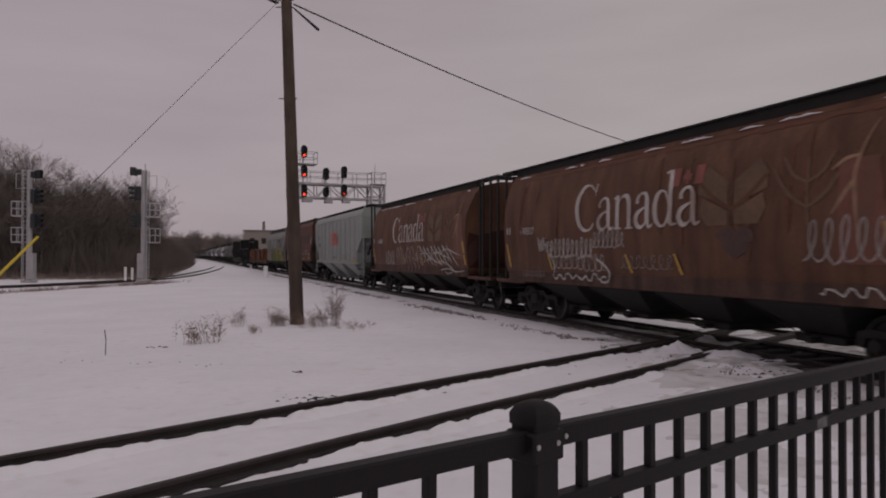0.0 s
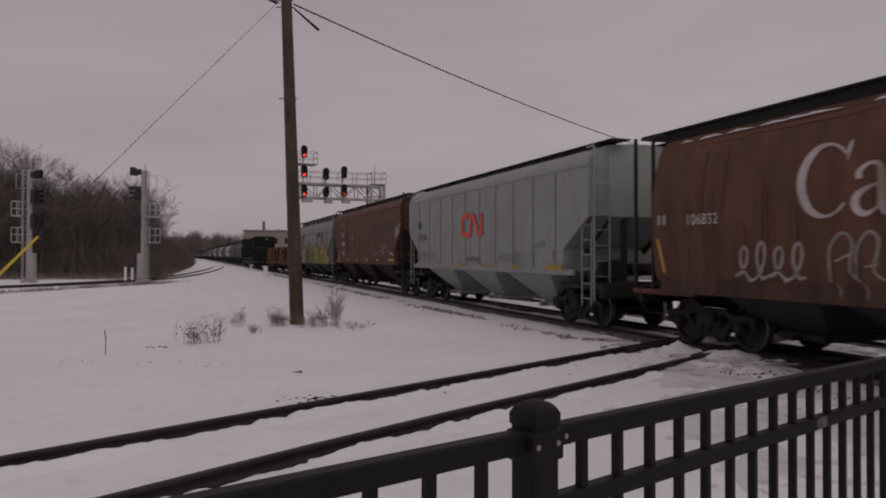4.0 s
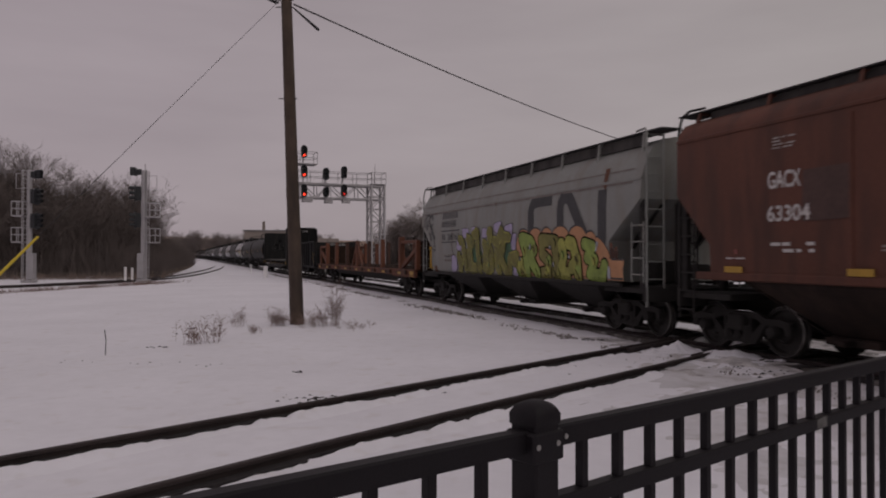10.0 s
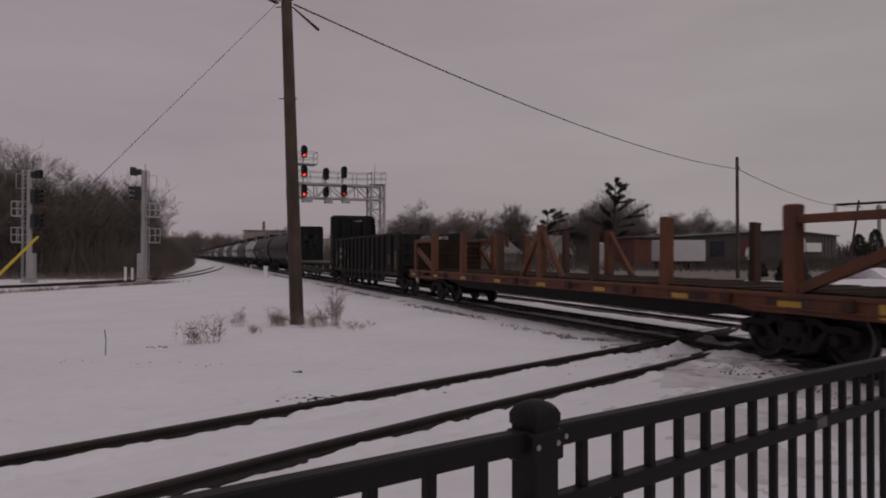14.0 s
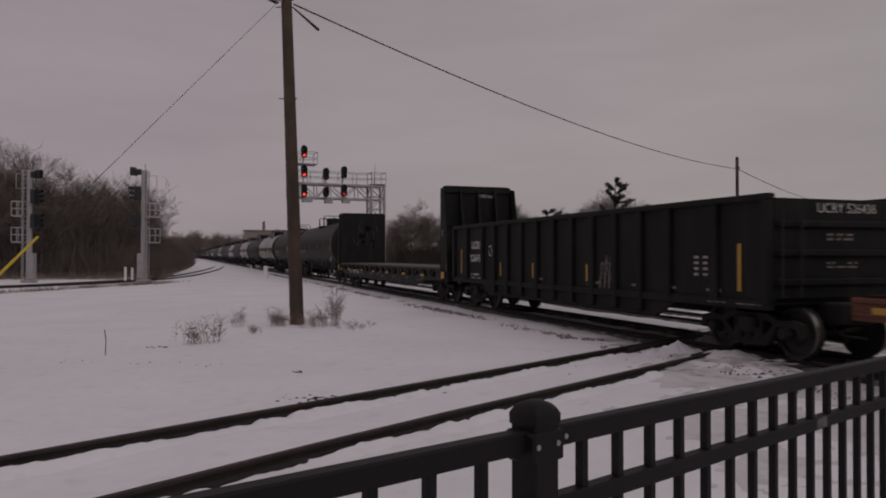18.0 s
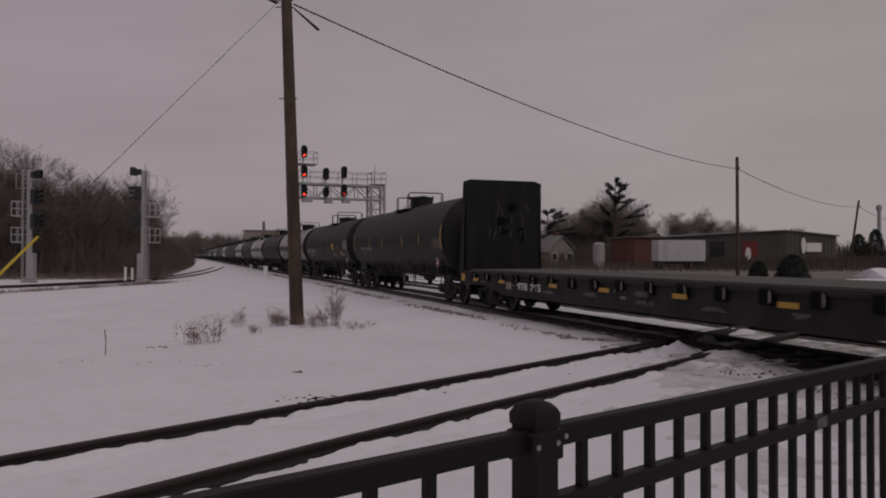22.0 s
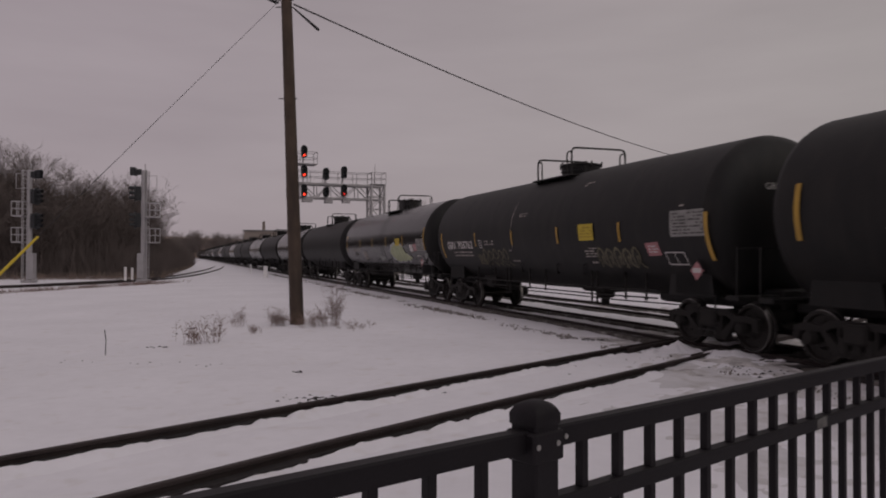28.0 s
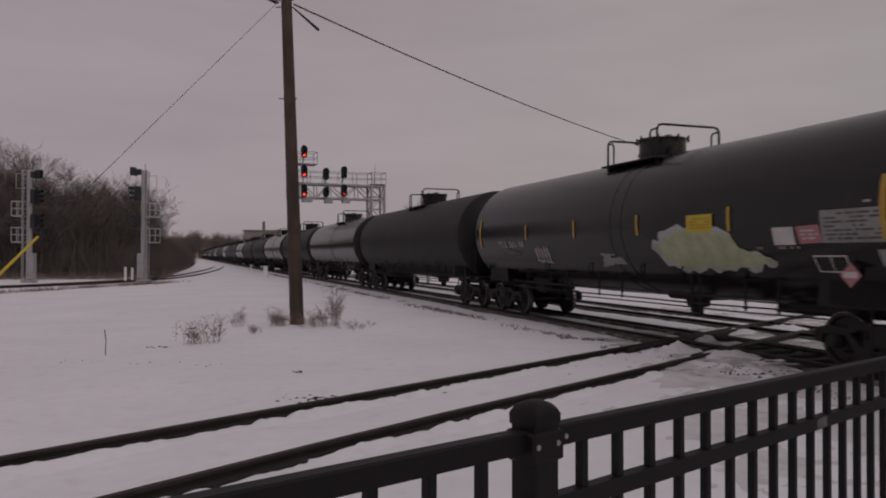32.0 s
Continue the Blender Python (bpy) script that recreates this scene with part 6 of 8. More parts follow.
    for x, y, ways in ((0.42, -1.44, (1, -1)), (-0.70, 1.44, (1,))):
        for sg in ways:
            part("brace", Shape().bar((x + sg * 1.25, y, 1.22), (x + sg * 0.10, y, 2.45), 0.14, 0.11), RUST, car)
    for k in range(60):
        x = -half + 0.1 + k * (2 * half - 0.2) / 60
        part("plank", Shape().box(x, x + 0.37, -1.46, 1.46, 1.202, 1.235 + 0.008 * math.sin(k * 2.3), 0.006), DARK_WOOD, car)
    rng = random.Random(12)
    for k in range(14):
        x, w = rng.uniform(-11.5, 11), rng.uniform(0.3, 1.1)
        decal("grime", flat_patch([blob(600 + k, w, 0.20, 20, 0.2)]), RUST_DARK, car, x, 0.93 + rng.uniform(0, 0.05), lambda z: 1.545)
    for x in (10.6, 8.0, 5.0, 2.2, -1.0, -4.4, -7.2, -10.4):
        part("stake_pocket", Shape().box(x - 0.11, x + 0.11, -1.66, -1.54, 0.97, 1.17, 0.02), RUST_DARK, car)
    reflectors(car, [-11.5, -8.6, -5.6, -2.6, 0.4, 3.4, 6.4, 9.2], 0.95, lambda z: 1.56, 0.5, 0.12)
    decal("reflector", flat_patch([[(0, 0), (0.55, 0), (0.55, 0.24), (0, 0.24)]]), AMBER, car, half - 0.75, 0.90, lambda z: 1.56, label="yellow reflector plate")
    trucks(car, 9.05)
    couplers(car, half + 0.55)
    # black gondola
    car = new_car("gondola", "black ribbed steel gondola with white fleet number", "gondola car", 98.12)
    half = 7.67
    s = Shape()
    for y in (-1.5, 1.5):
        s.box(-half, half, y - 0.03, y + 0.03, 0.985, 2.80, 0.01)
    part("side_sheet", s, BLACK_CAR, car)
    part("floor", Shape().box(-half, half, -1.47, 1.47, 1.0, 1.1, 0.01), BLACK_CAR, car)
    for sgn in (1, -1):
        turn = pose(0, 0, 0, 0, 0, 0 if sgn > 0 else 180)
        e = Shape().box(half - 0.06, half, -1.46, 1.46, 0.98, 2.80, 0.01)
        for z in (1.3, 1.8, 2.3):
            e.box(half, half + 0.09, -1.46, 1.46, z, z + 0.12, 0.02)
        part("end_sheet", e, BLACK_CAR, car, at=turn)
        part("grab_irons", Shape().tube([(half + 0.12, -1.4, 1.1), (half + 0.12, -1.4, 2.6)], 0.02, 5).tube([(half + 0.12, -1.0, 1.1), (half + 0.12, -1.0, 2.6)], 0.02, 5), UNDER, car, at=turn)
    rail = Shape()
    for y in (-1.53, 1.53):
        rail.box(-half, half, y - 0.09, y + 0.09, 2.76, 2.88, 0.02).box(-half, half, y - 0.07, y + 0.07, 0.88, 1.04, 0.02)
    part("top_chord", rail, BLACK_CAR, car)
    for y in (-1.5, 1.5):
        part("belly_sheet", Shape().slab([(-5.3, 0.99), (-4.5, 0.58), (4.5, 0.58), (5.3, 0.99)], y - 0.028, y + 0.028), BLACK_CAR, car)
        part("belly_sill", Shape().box(-4.5, 4.5, y - 0.06, y + 0.06, 0.55, 0.62, 0.015), BLACK_CAR, car)
    for x in (-7.57, -6.30, -4.92, -3.94, -2.96, -1.97, -0.98, 0.0, 0.98, 1.97, 2.96, 3.94, 4.92, 6.30, 7.57):
        for y in (-1.56, 1.56):
            part("side_post", Shape().box(x - 0.10, x + 0.10, y - 0.07, y + 0.07, 0.64 if abs(x) < 4.6 else 0.96, 2.78, 0.03), BLACK_CAR, car)
    dd = lambda z: 1.535
    decal("fleet_mark", sized(lettering("UCRY", 0.36, 0.01), 0.86, 0.26), LETTER, car, -5.93, 2.03, dd)
    decal("fleet_number", sized(lettering("526436", 0.36, 0.008), 1.10, 0.25), LETTER, car, -6.05, 1.60, dd)
    decal("small_print", flat_patch(bars(0, 0.98, 0, 0.26, 2, 7)), LETTER, car, -5.95, 0.98, dd)
    decal("small_print", flat_patch([[(a_, b_), (a_ + 0.13, b_), (a_ + 0.13, b_ + 0.05), (a_, b_ + 0.05)] for a_ in (0, 0.26) for b_ in (0, 0.11, 0.22, 0.33)]), SPRAY_CHALK, car, 5.70, 1.43, dd)
    decal("stencil", flat_patch([[(0, 0), (0.26, 0), (0.26, 0.08), (0, 0.08)]]), LETTER, car, 4.37, 0.93, dd)
    decal("stencil", flat_patch([[(0, 0), (0.22, 0), (0.22, 0.03), (0, 0.03)], [(0, 0.3), (0.22, 0.3), (0.22, 0.33), (0, 0.33)], [(0, 0), (0.03, 0), (0.03, 0.33), (0, 0.33)], [(0.19, 0), (0.22, 0), (0.22, 0.33), (0.19, 0.33)]]), LETTER, car, -4.43, 1.80, dd)
    decal("graffiti", coil(51, 0.75, 0.85, 4, 0.016), FADED, car, 2.24, 0.90, dd)
    decal("graffiti", angular(52, 0.5, 0.5, 5, 0.012), WORN, car, 2.45, 1.45, dd)
    decal("graffiti", angular(53, 0.9, 0.12, 5, 0.012), WORN, car, 1.6, 1.08, dd)
    for x in (-3.55, -1.31, 1.64, 3.84):
        decal("reflector", flat_patch([[(0, 0), (0.08, 0), (0.08, 0.42), (0, 0.42)]]), AMBER, car, x, 1.18, dd, label="yellow reflector strip")
    decal("reflector", flat_patch([[(0, 0), (0.09, 0), (0.09, 0.85), (0, 0.85)]]), AMBER, car, 6.88, 1.18, dd, label="yellow reflector strip")
    decal("reflector", flat_patch([[(0, 0), (0.09, 0), (0.09, 0.85), (0, 0.85)]]), AMBER, car, -6.95, 1.18, dd, label="yellow reflector strip")
    for x, w in ((6.05, 0.45), (3.6, 0.3), (1.9, 0.55), (-1.0, 0.35), (5.0, 0.25)):
        decal("small_print", flat_patch(bars(0, w, 0, 0.10, 1, int(x * 10) + 70)), FADED, car, x, 1.12, dd)
    decal("small_print", flat_patch(bars(0, 1.5, 0, 0.05, 1, 90)), FADED, car, 6.0, 0.94, lambda z: 1.60)
    decal("end_lettering", sized(lettering("UCRY 526436", 0.3), 1.35, 0.17), LETTER, car, 0, 0, lambda z: 0).matrix_basis = pose(half + 0.02, -0.55, 2.56, 0, 0, 90)
    decal("end_lettering", flat_patch(bars(0, 0.6, 0, 0.16, 2, 33)), FADED, car, 0, 0, lambda z: 0).matrix_basis = pose(half + 0.02, -0.35, 2.06, 0, 0, 90)
    decal("end_lettering", flat_patch(bars(0, 0.7, 0, 0.14, 2, 34)), FADED, car, 0, 0, lambda z: 0).matrix_basis = pose(half + 0.02, -0.35, 1.58, 0, 0, 90)
    part("centre_sill", Shape().box(-half - 0.4, half + 0.4, -0.4, 0.4, 0.62, 1.0, 0.03), UNDER, car)
    trucks(car, 6.6)
    couplers(car, half + 0.65)
    # black bulkhead flat
    car = new_car("bulkhead_flat_car", "empty black bulkhead flat car with a planked deck", "flat car", 116.92)
    half = 9.90
    for k in range(44):
        x = -half + 0.5 + k * (2 * half - 1.0) / 44
        part("plank", Shape().box(x, x + (2 * half - 1.0) / 44 - 0.012, -1.5, 1.5, 1.27, 1.34, 0.006) if k == 0 else plank_mesh(half), DECK, car, at=None if k == 0 else pose(x + half - 0.5, 0, 0))
    for y in (-1.5, 1.5):
        s = Shape()
        s.slab([(-half, 1.28), (-half, 0.84), (-8.0, 0.82), (-6.4, 0.58), (6.4, 0.58), (8.0, 0.82), (half, 0.84), (half, 1.28)], y - 0.04, y + 0.04)
        s.box(-half, half, y - 0.10, y + 0.10, 1.18, 1.265, 0.015)
        part("side_sill", s, DUSTY, car)
        for k in range(17):
            x = -8.8 + k * 1.1
            part("stake_pocket", Shape().box(x - 0.15, x + 0.15, y - 0.15, y + 0.15, 0.98, 1.262, 0.02), SOOT, car)
    for sgn in (1, -1):
        turn = pose(0, 0, 0, 0, 0, 0 if sgn > 0 else 180)
        b = Shape()
        ring = []
        off = -0.40 if sgn > 0 else 0.06
        for z, w in ((1.15, 1.52), (1.5, 1.52), (4.35, 1.46), (4.48, 1.40), (4.52, 1.30)):
            ring.append([(half + off, -w, z), (half + off + 0.07, -w, z), (half + off + 0.07, w, z), (half + off, w, z)])
        b.loft(ring)
        bulk = part("bulkhead", b, BLACK_CAR, car, "tall black end bulkhead", at=turn)
        r = Shape()
        foot_ = max(half + off + 0.25, half + 0.34)
        for y in (-1.44, -0.72, 0.0, 0.72, 1.44):
            r.slab([(half + off + 0.06, 1.15), (foot_, 1.15), (foot_ - 0.04, 1.6), (half + off + 0.16, 4.38), (half + off + 0.06, 4.42)], y - 0.045, y + 0.045)
        for z in (2.0, 3.0, 4.3):
            r.box(half + off + 0.06, half + off + 0.14, -1.44, 1.44, z - 0.05, z + 0.05, 0.01)
        part("bulkhead_ribs", r, BLACK_CAR, bulk)
        for y in (-1.48, 1.48) if sgn < 0 else ():
            part("side_gusset", Shape().slab([(half + 0.06, 1.16), (half + 0.58, 1.16), (half + 0.50, 1.8), (half + 0.16, 4.42), (half + 0.06, 4.46)], y - 0.032, y + 0.032), BLACK_CAR, bulk)
        for y in (-1.48, 1.48) if sgn > 0 else ():
            part("side_gusset", Shape().slab([(half - 0.40, 1.16), (half + 0.36, 1.16), (half + 0.30, 2.4), (half - 0.12, 4.38), (half - 0.385, 4.42)], y - 0.032, y + 0.032), BLACK_CAR, bulk)
        part("end_plate", Shape().box(half - 0.1, half + 0.36, -1.5, 1.5, 0.80, 1.16, 0.02), BLACK_CAR, car, at=turn)
        decal("reflector", flat_patch([[(0, 0), (0.36, 0), (0.36, 0.26), (0, 0.26)]]), AMBER, car, half - 0.17 if sgn > 0 else -half - 0.19, 0.93, lambda z: 1.56, label="yellow reflector plate")
    for z, w in ((2.72, 0.12), (2.64, 0.09), (2.56, 0.11)):
        decal("small_print", flat_patch(bars(0, w, 0, 0.05, 1, int(z * 100))), LETTER, car, half - 0.20, z, lambda z_: 1.516)
    # The gusset's lit lower edge, painted on as a pale stroke.
    decal("scrape", brushed([[(0, 0, 0.012), (0.02, 0.16, 0.022), (0, 0.30, 0.010)]]), SPRAY_CHALK, car, half + 0.30, 1.22, lambda z_: 1.516)
    decal("end_lettering", sized(lettering("978765", 0.3), 0.56, 0.13), LETTER, car, 0, 0, lambda z_: 0).matrix_basis = pose(half - 0.323, 0.08, 4.08, 0, 0, 90)
    rng = random.Random(81)
    inner = -half - 0.045
    for k in range(10):
        decal("scuff", flat_patch([blob(81 + k, rng.uniform(0.12, 0.5), rng.uniform(0.08, 0.3), 18, 0.25)]), SOOT if k % 3 else BLACK_TANK, car, 0, 0, lambda z: 0).matrix_basis = pose(inner + 0.001 * k, rng.uniform(-0.8, 0.9), rng.uniform(2.1, 3.5), 0, 0, 90)
    for k in range(14):
        y, z = rng.uniform(-0.7, 1.1), rng.uniform(2.3, 3.45)
        decal("scratch", brushed([[(0, 0, 0.008), (rng.uniform(-0.04, 0.04), rng.uniform(0.05, 0.22), 0.012), (rng.uniform(-0.10, 0.10), rng.uniform(0.24, 0.34), 0.005)]]), WORN, car, 0, 0, lambda z: 0).matrix_basis = pose(inner + 0.02 + 0.001 * k, y, z, 0, 0, 90)
    for k in range(17):
        x = -8.8 + k * 1.1
        # Pale strokes paint the highlight on each pocket's lit edge.
        decal("rub_mark", brushed([[(x + 0.13, 1.02, 0.012), (x + 0.14, 1.12, 0.020), (x + 0.13, 1.24, 0.010)]]), SPRAY_CHALK, car, 0, 0, lambda z: 1.652, label="painted highlight on a stake pocket edge")
        if k % 2:
            decal("grime", flat_patch([blob(900 + k, rng.uniform(0.3, 0.8), 0.10, 16, 0.2)]), WORN, car, x - 0.6, 0.72 + rng.uniform(0, 0.2), lambda z: 1.545)
    decal("fleet_mark", flat_patch(letter_bars(2, 0.40, 0.22)), SPRAY_CHALK, car, -6.02, 0.80, lambda z: 1.66)
    decal("fleet_number", sized(lettering("978", 0.30, 0.01), 0.66, 0.22), LETTER, car, -5.25, 0.80, lambda z: 1.66)
    decal("fleet_number", sized(lettering("765", 0.30, 0.01), 0.66, 0.22), LETTER, car, -4.42, 0.80, lambda z: 1.66)
    decal("small_print", flat_patch(bars(0, 0.5, 0, 0.26, 2, 4)), FADED, car, -0.3, 0.80, lambda z: 1.56)
    decal("load_lettering", lettering("188000", 0.17), FADED, car, 0.62, 0.93, lambda z: 1.66)
    decal("load_lettering", lettering("76100", 0.17), FADED, car, 0.80, 0.72, lambda z: 1.56)
    decal("stencil_frame", flat_patch([[(0, 0), (0.54, 0), (0.54, 0.025), (0, 0.025)], [(0, 0.23), (0.54, 0.23), (0.54, 0.255), (0, 0.255)], [(0, 0), (0.025, 0), (0.025, 0.25), (0, 0.25)], [(0.515, 0), (0.54, 0), (0.54, 0.25), (0.515, 0.25)], [(0.26, 0), (0.285, 0), (0.285, 0.25), (0.26, 0.25)]]), FADED, car, 6.63, 0.78, lambda z: 1.56)
    for x in (-8.72, -6.62, -3.3, -0.80, 1.96, 4.72, 7.48):
        decal("reflector", flat_patch([[(0, 0), (0.44, 0), (0.44, 0.10), (0, 0.10)]]), AMBER, car, x, 0.96, lambda z: 1.655, label="yellow reflector strip")
    part("centre_sill", Shape().box(-half - 0.1, half + 0.1, -0.4, 0.4, 0.55, 1.1, 0.03), UNDER, car)
    trucks(car, half - 1.45)
    couplers(car, half + 0.55)


PLANKS = {}


def plank_mesh(half):
    if half not in PLANKS:
        x = -half + 0.5
        PLANKS[half] = Shape().box(x, x + (2 * half - 1.0) / 44 - 0.012, -1.5, 1.5, 1.27, 1.34, 0.006).mesh("plank", DECK)
    return PLANKS[half]


# ---- tank cars ----
TANK_R, TANK_Z = 1.64, 2.535
FULL = TANK_R / 1.535


def tank_depth(z):
    return math.sqrt(max(0.01, TANK_R ** 2 - (z - TANK_Z) ** 2))


def on_head(me, w, h, y, z, material, car):
    """Lays a flat mesh on the dished front head of a tank."""
    sized(me, w, h)
    prof = [(8.18, 0.0), (8.17, 0.35), (8.12, 0.75), (8.03, 1.10), (7.90, 1.36), (7.74, 1.50), (7.62, 1.535)]
    for v in me.vertices:
        a, b = v.co.x + y, v.co.z + z
        r = min(1.53, math.hypot(a, b - TANK_Z) / FULL)
        x = 7.62
        for (x0, r0), (x1, r1) in zip(prof, prof[1:]):
            if r0 <= r <= r1:
                x = x0 + (x1 - x0) * (r - r0) / (r1 - r0)
        v.co = (x + 0.02, a, b)
    me.materials.clear()
    me.materials.append(material)
    part("end_lettering", me, material, car)


def tank_car(middle, paint, label, detail=0, bands=()):
    car = new_car("tank_car", label, "tank car", middle)
    dish = [(8.18, 0.02), (8.17, 0.35), (8.12, 0.75), (8.03, 1.10), (7.90, 1.36), (7.74, 1.50), (7.62, 1.533)]
    tank = part("tank", Shape().turned([(x, 1.535 * FULL) for x in (-7.62, -7.5, -2.5, 2.5, 7.5, 7.62)], (0, 0, TANK_Z), "x", 48, caps=False), paint, car, smooth=True)
    for sgn in (1, -1):
        part("tank_head", Shape().turned([(sgn * x, r * FULL) for x, r in dish] + [(sgn * 7.60, 1.535 * FULL)], (0, 0, TANK_Z), "x", 48), BLACK_TANK, tank, "dull dished head", smooth=True)
    for x in (-5.1, -2.5, 2.5, 5.1):
        part("weld_seam", Shape().turned([(x - 0.012, TANK_R - 0.005), (x - 0.008, TANK_R + 0.003), (x + 0.008, TANK_R + 0.003), (x + 0.012, TANK_R - 0.005)], (0, 0, TANK_Z), "x", 40), paint, tank)
    for x in bands:
        part("band", Shape().turned([(x - 0.12, TANK_R - 0.005), (x - 0.11, TANK_R + 0.013), (x + 0.11, TANK_R + 0.013), (x + 0.12, TANK_R - 0.005)], (0, 0, TANK_Z), "x", 40), paint, tank, smooth=True)
    high = 4.45 if detail == 2 else 4.62
    part("manway", Shape().turned([(4.05, 0.55), (4.20, 0.55), (4.21, 0.58), (4.25, 0.58), (4.26, 0.55), (high - 0.07, 0.55), (high - 0.06, 0.59), (high - 0.02, 0.59), (high, 0.54), (high + 0.03, 0.2)], (0.30, 0, 0), "z", 24).box(0.0, 0.6, -0.05, 0.05, high + 0.02, high + 0.07, 0.01), paint, car, "protective valve housing", smooth=True)
    for k in range(8):
        a = 2 * math.pi * k / 8
        part("eye_bolt", Shape().tube([(0.30 + 0.60 * math.cos(a), 0.60 * math.sin(a), high - 0.12), (0.30 + 0.60 * math.cos(a), 0.60 * math.sin(a), high + 0.04)], 0.025, 6), UNDER, car)
    back = -0.30 if detail == 1 else 0.0
    for x, top in ((-0.75 + back, 4.68), (1.27 + back, 4.78)):
        r = Shape()
        r.tube([(x, -0.85, 3.92), (x, -0.85, top - 0.10), (x, -0.80, top - 0.02), (x, -0.70, top), (x, 0.70, top), (x, 0.80, top - 0.02), (x, 0.85, top - 0.10), (x, 0.85, 3.92)], 0.027, 6)
        dx = 0.26 if x < 0 else -0.26
        for y in (-0.85, 0.85):
            r.tube([(x + dx, y, 3.95), (x + dx, y, top - 0.18), (x + dx * 0.8, y, top - 0.10), (x, y, top - 0.10)], 0.022, 6)
        part("safety_railing", r, BLACK_TANK, car)
    for y in (-0.75, 0.75):
        part("platform", Shape().box(-0.85 + back, 1.4 + back, y - 0.24, y + 0.2, 4.00, 4.04, 0.008), BLACK_TANK, car)
        part("platform_bracket", Shape().bar((-0.7 + back, y, 4.0), (-0.7 + back, y * 1.2, 3.86), 0.06, 0.05).bar((1.2 + back, y, 4.0), (1.2 + back, y * 1.2, 3.86), 0.06, 0.05), BLACK_TANK, car)
    part("valve", Shape().tube([(-0.35, 0.15, 4.1), (-0.35, 0.15, 4.38)], 0.07, 8), BLACK_TANK, car)
    part("valve", Shape().tube([(1.0, -0.3, 4.1), (1.0, -0.3, 4.34)], 0.06, 8), BLACK_TANK, car)
    for x in (-3.4, -1.1, 1.1, 2.5, 4.3):
        for y in (-1.0, 1.0):
            part("grab_iron", Shape().tube([(x, y * 1.12, 1.36), (x + 0.05, y * 1.22, 1.33), (x + 0.34, y * 1.40, 1.56), (x + 0.36, y * 1.33, 1.62)], 0.018, 5), BLACK_TANK, car)
    v = Shape().turned([(0.46, 0.10), (0.66, 0.12), (0.68, 0.24), (1.0, 0.30)], (1.6, 0, 0), "z", 12).box(1.0, 2.2, -0.40, 0.40, 0.84, 0.98, 0.05)
    part("bottom_outlet", v, UNDER, car, "bottom outlet valve on its skid")
    part("brake_cylinder", Shape().turned([(-4.7, 0.13), (-4.62, 0.17), (-4.15, 0.17), (-4.1, 0.05)], (0, -0.72, 0.88), "x", 14).box(-4.9, -3.9, -0.85, 0.4, 0.96, 1.16, 0.02), UNDER, car)
    part("air_reservoir", Shape().turned([(3.4, 0.10), (3.5, 0.2), (4.7, 0.2), (4.8, 0.10)], (0, 0.6, 0.86), "x", 14), UNDER, car)
    for y, z, r in ((-1.20, 1.02, 0.022), (-1.20, 0.86, 0.018), (-0.55, 0.70, 0.016), (0.8, 0.82, 0.022), (1.20, 1.02, 0.022)):
        part("brake_pipe", Shape().tube([(-5.6, y, z + 0.03), (-3.0, y, z), (0.5, y, z + 0.01), (3.2, y, z), (5.6, y, z + 0.03)], r, 6), UNDER, car)
    for x, low_ in ((-4.6, 0.80), (-3.1, 0.84), (-2.2, 0.66), (-1.95, 0.66), (-0.6, 0.84), (0.4, 0.84), (2.9, 0.66), (3.15, 0.66), (4.4, 0.80), (5.2, 0.80)):
        part("pipe_hanger", Shape().box(x - 0.018, x + 0.018, -1.22, -1.18, low_, 1.45, 0.006).box(x - 0.05, x + 0.05, -1.23, -1.17, 0.84, 0.89, 0.01), UNDER, car)
    for x in (-2.08, 3.02):
        part("step", Shape().box(x - 0.16, x + 0.16, -1.26, -1.10, 0.64, 0.665, 0.006), UNDER, car)
    for sgn in (1, -1):
        turn = pose(0, 0, 0, 0, 0, 0 if sgn > 0 else 180)
        s = Shape()
        s.box(4.6, 8.35, -0.42, 0.42, 0.78, 1.18, 0.03)
        s.box(7.95, 8.30, -1.42, 1.42, 0.98, 1.08, 0.02)
        s.slab([(6.0, 1.0), (7.4, 1.0), (7.25, 1.95), (6.15, 1.95)], -1.2, -1.12).slab([(6.0, 1.0), (7.4, 1.0), (7.25, 1.95), (6.15, 1.95)], 1.12, 1.2)
        s.box(6.2, 7.3, -1.2, 1.2, 1.0, 1.5, 0.03)
        part("stub_sill", s, BLACK_TANK, car, at=turn)
        h = Shape().tube([(8.25, -1.40, 1.05), (8.25, -1.40, 1.95), (8.25, 1.40, 1.95), (8.25, 1.40, 1.05)], 0.02, 5).tube([(7.2, -1.42, 0.4), (7.2, -1.42, 1.05), (7.7, -1.42, 1.05), (7.7, -1.42, 0.4), (7.2, -1.42, 0.4)], 0.02, 5)
        part("hand_rail", h, BLACK_TANK, car, at=turn)
    trucks(car, (7.1, 6.6))
    couplers(car, 8.54)
    d = tank_depth
    over = lambda n: (lambda z: d(z) + 0.003 * n)
    plate = lambda w, h: flat_patch([[(0, 0), (w, 0), (w, h), (0, h)]])
    frame_ = lambda w, h, t: flat_patch([[(0, 0), (w, 0), (w, t), (0, t)], [(0, h - t), (w, h - t), (w, h), (0, h)], [(0, t), (t, t), (t, h - t), (0, h - t)], [(w - t, t), (w, t), (w, h - t), (w - t, h - t)]])

